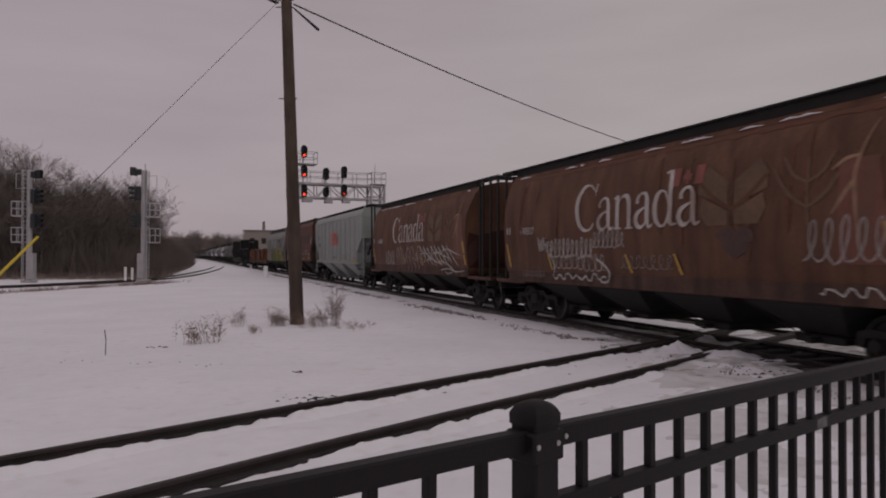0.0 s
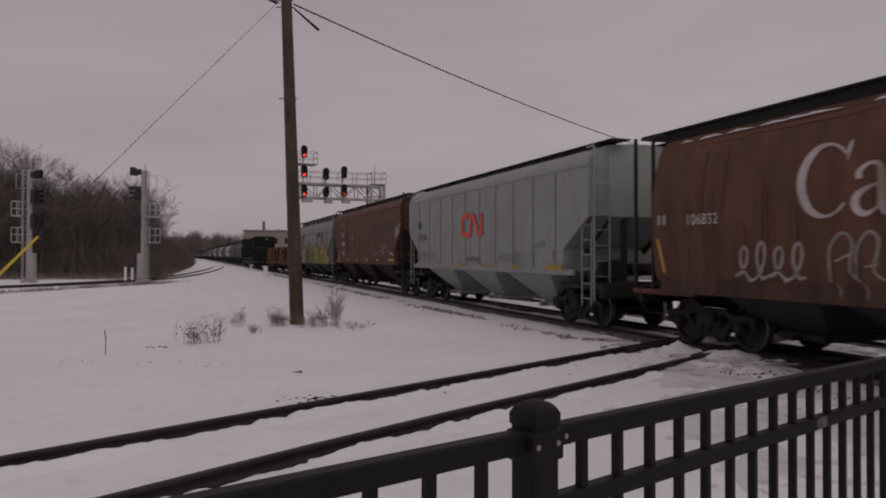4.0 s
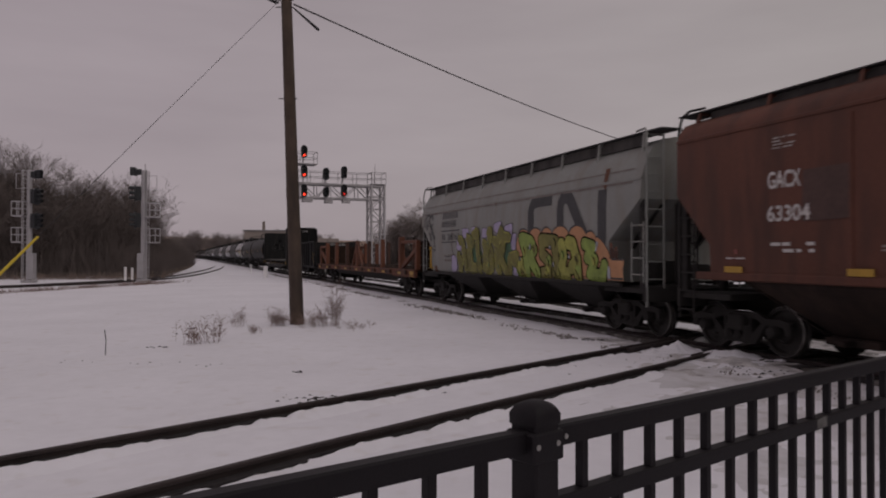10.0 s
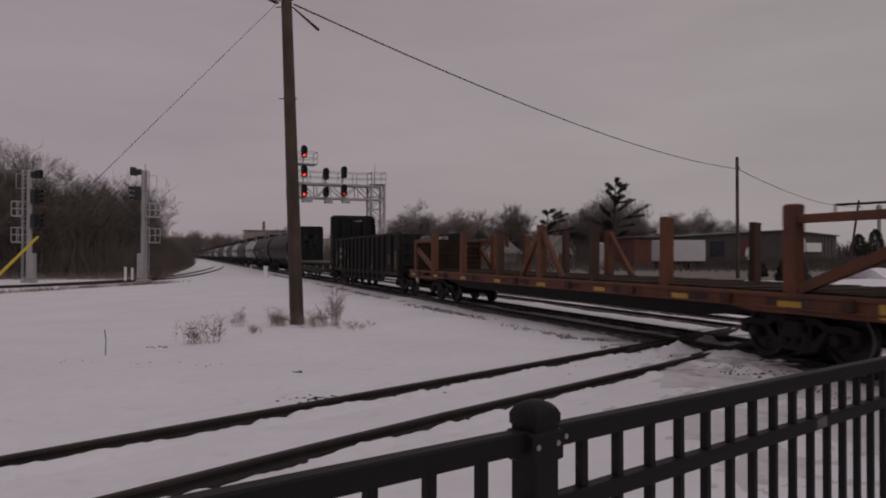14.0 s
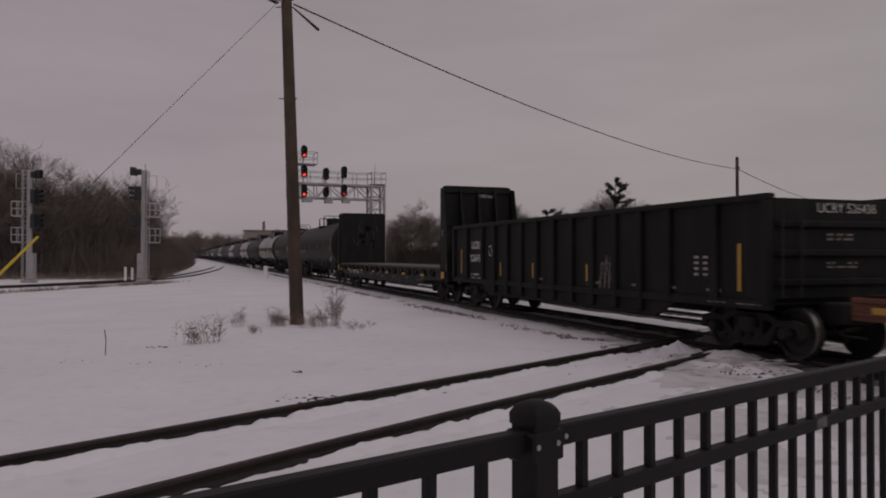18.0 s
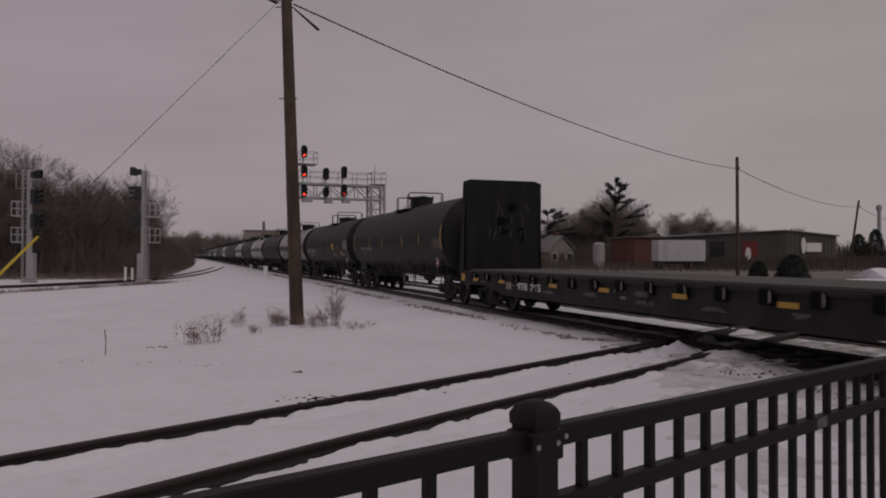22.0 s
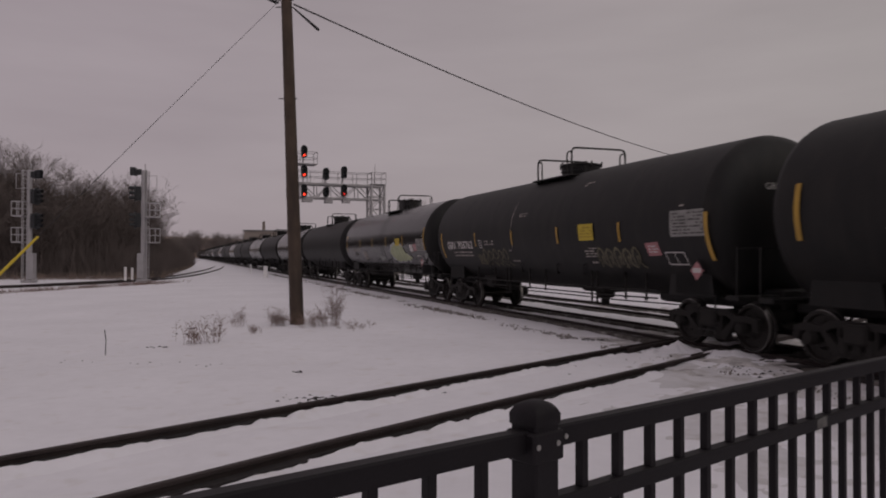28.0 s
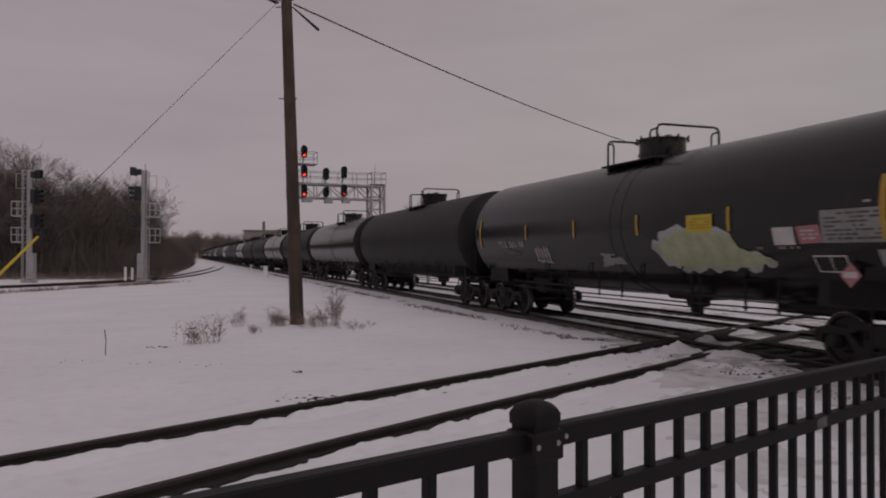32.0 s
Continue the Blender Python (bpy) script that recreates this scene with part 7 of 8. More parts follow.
    def placard(x, z):
        decal("placard", flat_patch([[(0, 0.19), (0.19, 0), (0.38, 0.19), (0.19, 0.38)]]), PINK, car, x, z, lambda z: 1.47, label="red and white diamond placard")
        decal("placard_panel", flat_patch([[(0.07, 0.24), (0.31, 0.24), (0.31, 0.15), (0.07, 0.15)]]), LETTER, car, x, z, lambda z: 1.474)
        part("placard_bracket", Shape().bar((x + 0.19, -1.44, z + 0.2), (x + 0.19, -1.05, z + 0.1), 0.05, 0.05), UNDER, car)
    if detail:
        for x in {1: (-3.58, -1.04, 2.46, 4.96), 2: (-3.90, -1.00, 1.83, 4.74), 3: (-3.85, -1.12, 1.60, 4.43)}[detail]:
            decal("reflector", plate(0.08, 0.44), AMBER, car, x, 2.25 if detail != 2 else 2.12, over(3), label="yellow reflector strip")
        for x in (-7.25, {1: 7.68, 2: 7.66, 3: 7.52}[detail]):
            decal("reflector", plate(0.11, 0.92), AMBER, car, x, 2.05 if detail != 2 else 1.72, over(3), label="yellow reflector strip")
        lead, z, h, ink = {1: (-5.62, 2.08, 0.17, SPRAY_CHALK), 2: (-6.62, 2.04, 0.27, LETTER), 3: (-5.80, 2.05, 0.18, SPRAY_CHALK)}[detail]
        w = {1: 2.35, 2: 2.46, 3: 1.76}[detail]
        decal("fleet_mark", sized(lettering({1: "CBTX", 2: "GBRX", 3: "TILX"}[detail], 0.27, 0.006), w * 0.35, h), ink, car, lead, z, d)
        decal("fleet_number", sized(lettering({1: "737865", 2: "703762", 3: "362150"}[detail], 0.27, 0.006), w * 0.58, h), ink, car, lead + w * 0.42, z, d)
        placard({1: 6.76, 2: 7.06, 3: 6.70}[detail], 1.33)
        on_head(lettering({1: "CBTX 737865", 2: "GBRX 703762", 3: "TILX 362150"}[detail], 0.2), 1.02, 0.12, -0.50 if detail == 1 else -0.62, 3.06, SPRAY_CHALK if detail == 1 else LETTER, car)
        on_head(flat_patch(bars(0, 0.8, 0, 0.2, 2, 5)), 0.6, 0.17, -0.28, 2.82, FADED, car)
        on_head(flat_patch(bars(0, 0.8, 0, 0.3, 4, 9)), 0.6, 0.34, -0.30, 2.10, WORN, car)
    if detail == 1:
        decal("info_panel", plate(1.05, 0.46), DIM_PANEL, car, 6.62, 2.05, over(1), label="dusty data panel")
        decal("info_print", flat_patch(bars(0, 0.96, 0, 0.40, 6, 71)), FADED, car, 6.66, 2.08, over(2))
        decal("label_sheet", flat_patch([[(0, 0.1), (0.30, 0.06), (0.34, 0.02), (0.32, 0.16), (0, 0.17)]]), SPRAY_CHALK, car, 6.52, 1.56, over(1))
        for x, z, w, h, n, q in ((2.14, 1.76, 0.85, 0.07, 1, 51), (4.75, 1.64, 0.75, 0.17, 2, 52), (-5.3, 1.86, 1.3, 0.1, 1, 53)):
            decal("small_print", flat_patch(bars(0, w, 0, h, n, q)), WORN, car, x, z, d)
        decal("stain", flat_patch([[(0, 0.5), (0.35, 0.52), (0.95, 0.02), (0.6, 0)]]), WORN, car, 0.78, 1.2, d, label="faint grey smear")
    if detail in (2, 3):
        yx, yz, yw, yh = {2: (3.0, 2.18, 0.68, 0.40), 3: (3.31, 2.26, 0.74, 0.33)}[detail]
        decal("label_sheet", plate(yw, yh), YELLOW, car, yx, yz, over(4), label="yellow paper sheet")
        decal("label_sheet", flat_patch(bars(0.05, yw - 0.05, 0.05, yh - 0.05, 4, 61)), WEAK_YELLOW, car, yx, yz, over(5))
        px_, pz_ = {2: (5.68, 1.80), 3: (5.98, 2.0)}[detail]
        decal("label_sheet", flat_patch([[(0.04, 0), (0.5, 0.02), (0.46, 0.30), (0, 0.28)]]), PINK, car, px_, pz_, d, label="pink paper sheet")
        decal("label_sheet", flat_patch(bars(0.08, 0.42, 0.06, 0.24, 3, 62)), LETTER, car, px_, pz_, over(1))
        ix, iz, iw, ih = {2: (6.62, 2.19, 1.02, 0.52), 3: (6.48, 2.01, 1.08, 0.50)}[detail]
        decal("info_panel", plate(iw, ih), SPRAY_GREYISH, car, ix, iz, over(1), label="white data panel")
        decal("info_print", flat_patch(bars(0.02, iw - 0.02, 0.03, ih - 0.03, 7, 77)), WORN, car, ix, iz, over(2))
        decal("info_print", flat_patch(bars(0, 0.4, 0, 0.07, 1, 78)), SPRAY_CHALK, car, ix + (0.02 if detail == 2 else 0.5), iz + ih + 0.06, over(1))
        fx, fz = {2: (6.30, 1.62), 3: (6.20, 1.55)}[detail]
        decal("stencil_frame", frame_(0.62, 0.27, 0.025), LETTER, car, fx, fz, over(1))
        decal("stencil_frame", flat_patch([[(0.30, 0.02), (0.32, 0.02), (0.32, 0.25), (0.30, 0.25)]]), LETTER, car, fx, fz, over(1))
    if detail == 2:
        loops = []
        for k in range(5):
            x = 3.66 + 0.36 * k
            loops.append(eased([(x, 1.54, 0.018), (x + 0.02, 1.85, 0.024), (x + 0.16, 1.99 - 0.03 * (k % 2), 0.026), (x + 0.28, 1.84, 0.024), (x + 0.20, 1.66, 0.02), (x + 0.34, 1.54, 0.018)]))
            loops.append(eased([(x + 0.12, 1.58, 0.012), (x + 0.16, 1.80, 0.018), (x + 0.24, 1.72, 0.012)]))
        decal("graffiti", brushed(loops), SPRAY_KHAKI, car, 0, 0, over(1), label="khaki outline letters in spray paint")
        decal("graffiti", flat_patch([blob(91, 1.8, 0.46, 30, 0.08)]), KHAKI_HAZE, car, 3.62, 1.52, d)
        loops = []
        for k in range(5):
            x = -3.45 + 0.40 * k
            loops.append(eased([(x, 1.46, 0.014), (x + 0.04, 1.85, 0.022), (x + 0.20, 2.02 - 0.05 * (k % 2), 0.024), (x + 0.34, 1.80, 0.022), (x + 0.16, 1.66, 0.018), (x + 0.42, 1.48, 0.014)]))
        decal("graffiti", brushed(loops), SPRAY_KHAKI, car, 0, 0, over(1))
        decal("graffiti", coil(92, 0.6, 0.34, 4, 0.018), SPRAY_KHAKI, car, -4.0, 1.52, over(1))
        decal("chalk_line", brushed([[(-0.99, 2.05, 0.010), (-0.98, 2.6, 0.012), (-0.96, 3.2, 0.016), (-0.93, 3.42, 0.006)]]), SPRAY_CHALK, car, 0, 0, over(1), label="pale chalk line along a seam")
        decal("stencil_frame", frame_(0.26, 0.26, 0.022), LETTER, car, -3.60, 2.06, d)
        decal("stencil_frame", flat_patch(bars(0.08, 0.18, 0.05, 0.2, 2, 5)), LETTER, car, -3.60, 2.06, d)
        for x, z, w, h, n, q in ((-6.1, 1.76, 1.8, 0.22, 2, 54), (-3.1, 2.13, 0.72, 0.18, 2, 55), (-0.50, 2.92, 0.5, 0.13, 2, 56), (-1.35, 1.62, 0.55, 0.06, 1, 57), (-1.30, 1.94, 0.5, 0.05, 1, 58), (3.08, 1.76, 0.62, 0.26, 4, 59), (3.26, 1.60, 0.26, 0.09, 1, 60), (2.7, 3.55, 0.4, 0.12, 2, 63)):
            decal("small_print", flat_patch(bars(0, w, 0, h, n, q)), SPRAY_CHALK, car, x, z, d)
    if detail == 3:
        edge = [(0.05, 0.45), (0.12, 0.62), (0.35, 0.70), (0.42, 0.86), (0.62, 0.80), (0.85, 0.98), (1.15, 0.90), (1.5, 0.94), (1.9, 0.82), (2.25, 0.86), (2.5, 0.70), (2.6, 0.52), (2.95, 0.40), (3.35, 0.30), (3.42, 0.16), (3.1, 0.18), (2.9, 0.06), (2.4, 0.12), (2.0, 0.02), (1.6, 0.08), (1.1, 0.0), (0.7, 0.06), (0.45, 0.14), (0.3, 0.26)]
        decal("graffiti", flat_patch([[(x - 0.06 + 0.04 * math.sin(9 * x), z + 0.05 * math.sin(13 * x)) for x, z in eased(edge + edge[:1], 3)[:-1]]]), SPRAY_FOG, car, 2.05, 1.47, over(1), label="foggy white spray paint")
        decal("graffiti", flat_patch([[(1.7 + (x - 1.7) * 0.94, 0.42 + (z - 0.45) * 0.86) for x, z in edge]]), SPRAY_PALE, car, 2.07, 1.48, over(2), label="pale green block of spray paint")
        decal("label_sheet", plate(0.45, 0.29), LETTER, car, 5.48, 1.99, d, label="white paper sheet")
        decal("graffiti", coil(97, 0.85, 0.42, 5, 0.030), SPRAY_CHALK, car, -3.45, 1.62, over(1))
        decal("graffiti", flat_patch([blob(98, 1.0, 0.30, 30, 0.22)]), FADED_GREY, car, -0.15, 1.56, d)
        decal("graffiti", flat_patch([blob(99, 1.2, 0.18, 30, 0.22)]), WORN, car, -5.6, 1.80, d)
        decal("small_print", flat_patch(bars(0, 1.0, 0, 0.09, 1, 64)), FADED, car, 5.06, 1.90, d)
        decal("label_sheet", flat_patch([[(0, 0.27), (0.12, 0), (0.34, 0.06), (0.40, 0.22), (0.18, 0.28)]]), FADED_GREY, car, 7.36, 1.66, lambda z: 1.50)
    return car


def build_tank_cars():
    tank_car(136.79, BLACK_TANK, "dull black tank car with yellow reflector strips", 1)
    tank_car(153.87, BLACK_TANK, "black tank car with white fleet number and paper sheets", 2)
    tank_car(170.90, BLACK_GLOSS, "glossy black tank car with pale green graffiti", 3, (0.9, 0.45))
    a = tank_car(187.95, BLACK_TANK, "dull black tank car", 0)
    b = tank_car(205.00, BLACK_GLOSS, "glossy black tank car", 0, (0.9, 0.45))
    for k in range(22):
        c = copy_thing(b if k % 3 == 1 else a, Matrix())
        CARS.append((c, 222.05 + 17.05 * k))


def car_pose(middle, t):
    p, h = line_at(middle - travelled(t))
    return Matrix.Translation(p) @ Matrix.Rotation(h - math.pi, 4, "Z")


def motions():
    """The train rolls in along the main line; the wheels of the cars that come near turn."""
    for car, middle in CARS:
        walk(car, [(t, car_pose(middle, t)) for t in range(0, 33)])
        if middle < 210:
            for truck in [o for o in car.children if o.name.startswith("truck")]:
                for w in [o for o in truck.children if o.name.startswith("wheelset")]:
                    x = w.matrix_basis.translation.x
                    rows = []
                    for k in range(0, 321):
                        a = (travelled(k / 10) + 3.56) / R_WHEEL
                        rows.append((k / 10, Matrix.Translation((x, 0, R_WHEEL)) @ Matrix.Rotation(a, 4, "Y")))
                    walk(w, rows)


# ---- trees, weeds, distance ----
def tree_shapes(seed, tall, spread=0.55, levels=4, kids=5, thin=0.030, trunk_r=0.16, start=0.25):
    """A bare tree: the trunk with its limbs, and the crown of branches and twigs."""
    rng = random.Random(seed)
    trunk, crown = Shape(), Shape()

    def grow(p, way, length, r, level):
        pts, rad = [p], [r]
        q, d = p, way
        steps = 4 if level < 2 else 2
        for i in range(steps):
            d = (d + Vector((rng.uniform(-1, 1), rng.uniform(-1, 1), rng.uniform(-0.5, 0.7))) * (0.20 if level else 0.08)).normalized()
            q = q + d * length / steps
            pts.append(q)
            rad.append(max(thin * 0.6, r * (1 - 0.7 * (i + 1) / steps)))
        (trunk if level < 2 else crown).tube(pts, rad, 6 if level < 2 else 3, caps=level < 2)
        if level >= levels:
            return
        n = kids + (4 if level == 0 else 0)
        for k in range(n):
            f = start + (1 - start) * (k + rng.random()) / n if level == 0 else 0.2 + 0.8 * (k + rng.random()) / n
            i = min(int(f * steps), steps - 1)
            at = pts[i].lerp(pts[i + 1], f * steps - i)
            side = Vector((rng.uniform(-1, 1), rng.uniform(-1, 1), rng.uniform(-0.15, 0.5))).normalized()
            out = (d * (1 - spread) + side * spread + Vector((0, 0, 0.10))).normalized()
            grow(at, out, length * rng.uniform(0.50, 0.74), max(thin, rad[i] * 0.5), level + 1)
    grow(Vector((0, 0, -0.3)), Vector((0, 0, 1)), tall * 0.62, trunk_r, 0)
    return trunk, crown


def bare_trees():
    rng = random.Random(11)
    models = []
    for k, (tall, spread, thin) in enumerate(((9.0, 0.60, 0.0105), (7.6, 0.62, 0.0105), (10.0, 0.55, 0.0105), (5.8, 0.66, 0.010), (4.2, 0.70, 0.010))):
        tr, cr = tree_shapes(30 + k, tall, spread, 5, 4, thin, 0.17 if tall > 5 else 0.07, 0.12)
        t = thing("tree", "bare leafless tree in a thicket", "tree", group="trees behind the wye")
        part("trunk", tr, TRUNK, t, smooth=True)
        part("crown", cr, BARK, t)
        models.append(t)
    tall_of = [max(v.co.z for o in m.children for v in o.data.vertices) for m in models]

    def skyline(x):
        marks = ((-40, 300), (0, 290), (30, 298), (45, 312), (72, 302), (100, 284), (150, 280), (185, 300), (200, 325), (222, 322), (236, 302), (250, 308), (262, 352), (275, 400), (292, 440), (340, 450))
        for (a, p), (b, q) in zip(marks, marks[1:]):
            if a <= x <= b:
                return p + (q - p) * (x - a) / (b - a)
        return 300
    spots = []
    for row in range(5):
        for k in range(15):
            px = -30 + 312 * k / 14 + rng.uniform(-11, 11)
            y = 66 + row * 7 + 14 * (max(0, px) / 300) ** 3 + rng.uniform(-2, 2)
            spots.append(((px - 784) / 1300 * y, y, max(1.6, 1.95 + (452 - skyline(px)) / 1300 * y)))
    for px, top, y in ((-34, 230, 72), (4, 236, 69), (-22, 236, 70), (-4, 246, 66), (12, 240, 74), (22, 252, 70), (118, 276, 78), (243, 296, 80)):
        spots.append(((px - 784) / 1300 * y, y, 1.95 + (452 - top) / 1300 * y))
    for k in range(16):
        y = 96 + k * 9 + rng.uniform(-3, 3)
        px = 302 - rng.uniform(0, 26)
        spots.append(((px - 784) / 1300 * y, y, max(2.0, 1.95 + (452 - skyline(px)) / 1300 * y)))
    used = [0] * len(models)
    for i, (x, y, high) in enumerate(spots):
        high *= rng.uniform(0.62, 1.04) if i < 75 else 1.0
        k = min(range(5), key=lambda q: abs(math.log(high / tall_of[q])) + rng.uniform(0, 0.25))
        sc = high / tall_of[k]
        m = pose(x, y, GROUND, 0, 0, rng.uniform(0, 360)) @ Matrix.Scale(sc, 4)
        if used[k]:
            o = copy_thing(models[k], m)
            o.scale = (sc, sc, sc)
        else:
            models[k].matrix_basis = m
            used[k] = 1
    # brush at the foot of the trees
    s = Shape()
    for i in range(21000):
        u = rng.random()
        y = 60 + 75 * u ** 1.5 + rng.uniform(0, 9)
        edge = -24.0 - 0.30 * max(0, y - 62) if y > 62 else -26.5
        x = edge - rng.random() ** 1.3 * (26 if y < 90 else 9)
        h = rng.uniform(1.0, 4.8) * (0.55 + 0.45 * min(1, (edge - x) / 4))
        d = Vector((rng.uniform(-0.5, 0.5), rng.uniform(-0.5, 0.5), 1))
        b = Vector((x, y, GROUND - 0.1))
        s.tube([b, b + d * h * 0.5, b + d * h + Vector((rng.uniform(-0.5, 0.5), 0, 0))], [0.015, 0.012, 0.006], 3, caps=False)
    g = Shape()
    for i in range(2400):
        if i % 2:
            y = 62 + 58 * rng.random() ** 1.6
            x = -23.6 - 0.30 * (y - 62) - rng.random() ** 2 * 3
        else:
            y = 59.5 + rng.gauss(0, 1.2)
            x = rng.uniform(-38, -24.5)
        b = Vector((x, y, GROUND - 0.05))
        g.tube([b, b + Vector((rng.uniform(-0.25, 0.25), rng.uniform(-0.2, 0.2), rng.uniform(0.15, 0.75)))], [0.013, 0.005], 3, caps=False)
    thing("dry_grass", "fringe of dead straw-brown grass before the brush", "grass", kind="stuff", shape=g, material=DEAD)
    thing("brush", "dense leafless brush along the wye", "brush", kind="stuff", shape=s, material=BARK)


def far_trees():
    rng = random.Random(17)
    models = []
    for k, (tall, spread) in enumerate(((13, 0.6), (11, 0.7), (15, 0.55))):
        tr, cr = tree_shapes(60 + k, tall, spread, 5, 5, 0.020, 0.24, 0.22)
        t = thing("tree", "bare broad-crowned tree beyond the tracks", "tree", group="trees beyond the tracks")
        part("trunk", tr, TRUNK, t, smooth=True)
        part("crown", cr, HAZY_TWIG, t)
        models.append(t)
    highs = [max(v.co.z for o in m.children for v in o.data.vertices) for m in models]
    wides = [max(abs(v.co.x) for o in m.children for v in o.data.vertices) for m in models]
    spots = ((712, 372, 150), (728, 350, 146), (742, 380, 160), (778, 376, 150), (800, 364, 146), (822, 372, 155), (846, 380, 150), (870, 372, 160), (893, 362, 148), (915, 355, 150), (932, 385, 160), (958, 396, 170), (990, 372, 155), (1008, 364, 150), (1030, 366, 160), (1052, 346, 150), (1070, 362, 165), (1112, 352, 158), (1128, 376, 150), (1146, 392, 165), (1190, 376, 168), (1206, 370, 172), (1236, 364, 165), (1258, 372, 172), (1286, 384, 170), (1308, 388, 175), (1336, 396, 185), (1412, 399, 190), (1544, 420, 190), (690, 398, 170), (672, 404, 180), (1066, 330, 150), (1100, 338, 152), (1078, 345, 146), (1040, 372, 150), (760, 372, 156), (835, 366, 160), (905, 370, 158), (1020, 378, 158), (1140, 384, 160))
    used = set()
    for i, (px, top, y) in enumerate(spots):
        k = i % 3
        sc = (1.95 + (452 - top) / 1300 * y) / highs[k]
        m = pose((px - 784) / 1300 * y, y, GROUND, 0, 0, rng.uniform(0, 360)) @ Matrix.Scale(sc, 4)
        if k in used:
            copy_thing(models[k], m).scale = (sc, sc, sc)
        else:
            models[k].matrix_basis = m
            used.add(k)
    # woods at the end of the line
    k = 0
    for i in range(44):
        x, y = -152 + i * 2.1 + rng.uniform(-2, 2), 395 + rng.uniform(-40, 70)
        sc = rng.uniform(12.5, 16.0) / highs[i % 3]
        copy_thing(models[i % 3], pose(x, y, GROUND, 0, 0, rng.uniform(0, 360)) @ Matrix.Scale(sc, 4)).scale = (sc, sc, sc)
    s = Shape()
    for i in range(15000):
        x = rng.uniform(-26, 120)
        y = rng.uniform(146, 185) if x < 24 else rng.uniform(128, 180)
        h = rng.uniform(1.5, 6.2) * (0.7 + 0.5 * noise.noise((x * 0.12, y * 0.05, 1)))
        b = Vector((x, y, GROUND - 0.1))
        s.tube([b, b + Vector((rng.uniform(-1, 1), 0, h * 0.6)), b + Vector((rng.uniform(-1.6, 1.6), 0, h))], [0.07, 0.05, 0.018], 3, caps=False)
    for i in range(5200):
        x, y = rng.uniform(4, 70), rng.uniform(84, 133)
        h = rng.uniform(0.3, 1.3) * (2.5 if y > 118 else 1)
        b = Vector((x, y, GROUND - 0.1))
        s.tube([b, b + Vector((rng.uniform(-0.4, 0.4), 0, h))], [0.05, 0.02], 3, caps=False)
    thing("brush", "brown brush round the far houses", "brush", kind="stuff", shape=s, material=HEDGE)
    # two ragged pines
    for x, y, tall, n, seed in ((32.1, 138, 15.8, 26, 3), (19.4, 138, 10.0, 16, 4)):
        r = random.Random(seed)
        t = thing("pine_tree", "dark ragged pine with uneven boughs", "tree", group="pines", at=pose(x, y, GROUND))
        part("trunk", Shape().tube([(0, 0, -0.2), (0.1, 0, tall * 0.5), (0.35, 0, tall)], [0.3, 0.2, 0.05], 7), TRUNK, t)
        need = Shape()
        for k in range(n):
            z = tall * (0.30 + 0.70 * (k + r.random() * 0.6) / n)
            a = r.uniform(0, 6.28)
            L = ((tall - z) * 0.40 + 1.3) * r.uniform(0.40, 1.30)
            out = Vector((math.cos(a) + 0.45, math.sin(a), r.uniform(0.15, 0.75)))
            p = Vector((0.35 * (z / tall) ** 2, 0, z))
            need.tube([p, p + out * L], [0.05, 0.02], 3, caps=False)
            for j in range(170):
                f = 0.30 + 0.70 * r.random() ** 0.8
                c = p + out * L * f + Vector((r.gauss(0, 0.16), r.gauss(0, 0.16), r.gauss(0.05, 0.10))) * (0.5 + f)
                d = (out * r.uniform(0.2, 1.2) + Vector((r.uniform(-1, 1), r.uniform(-1, 1), r.uniform(0.0, 0.9)))).normalized() * r.uniform(0.22, 0.48)
                w = d.cross(Vector((r.uniform(-1, 1), r.uniform(-1, 1), 1))).normalized() * 0.055
                need.add([c - d, c + w, c + d, c - w], [(0, 1, 2, 3)])
        part("foliage", need, NEEDLE, t)
    for x, y, tall, w in ((72.5, 128, 5.6, 1.9), (77.2, 131, 6.6, 2.0), (26.4, 55.5, 1.9, 1.25), (27.9, 65.0, 1.3, 0.8)):
        r = random.Random(int(x * 7))
        t = thing("evergreen_shrub", "dense dark evergreen shrub", "shrub", group="evergreens by the shed", at=pose(x, y, GROUND))
        need = Shape()
        for k in range(2600):
            z = tall * r.random() ** 0.8
            q = w * math.sqrt(max(0.05, 1 - (z / tall) ** 1.6)) * (0.45 + 0.55 * r.random()) * (1 + 0.25 * noise.noise((z * 1.3, k % 7, x)))
            a = r.uniform(0, 6.28)
            c = Vector((q * math.cos(a), q * math.sin(a), z))
            d = Vector((r.uniform(-1, 1), r.uniform(-1, 1), r.uniform(0, 1))).normalized() * r.uniform(0.08, 0.26)
            e = d.cross(Vector((0, 1, 0.3))).normalized() * 0.06
            need.add([c - d, c + e, c + d, c - e], [(0, 1, 2, 3)])
        part("stem", Shape().tube([(0, 0, -0.1), (0, 0, tall * 0.7)], [0.12, 0.05], 6), TRUNK, t)
        part("foliage", need, NEEDLE, t)


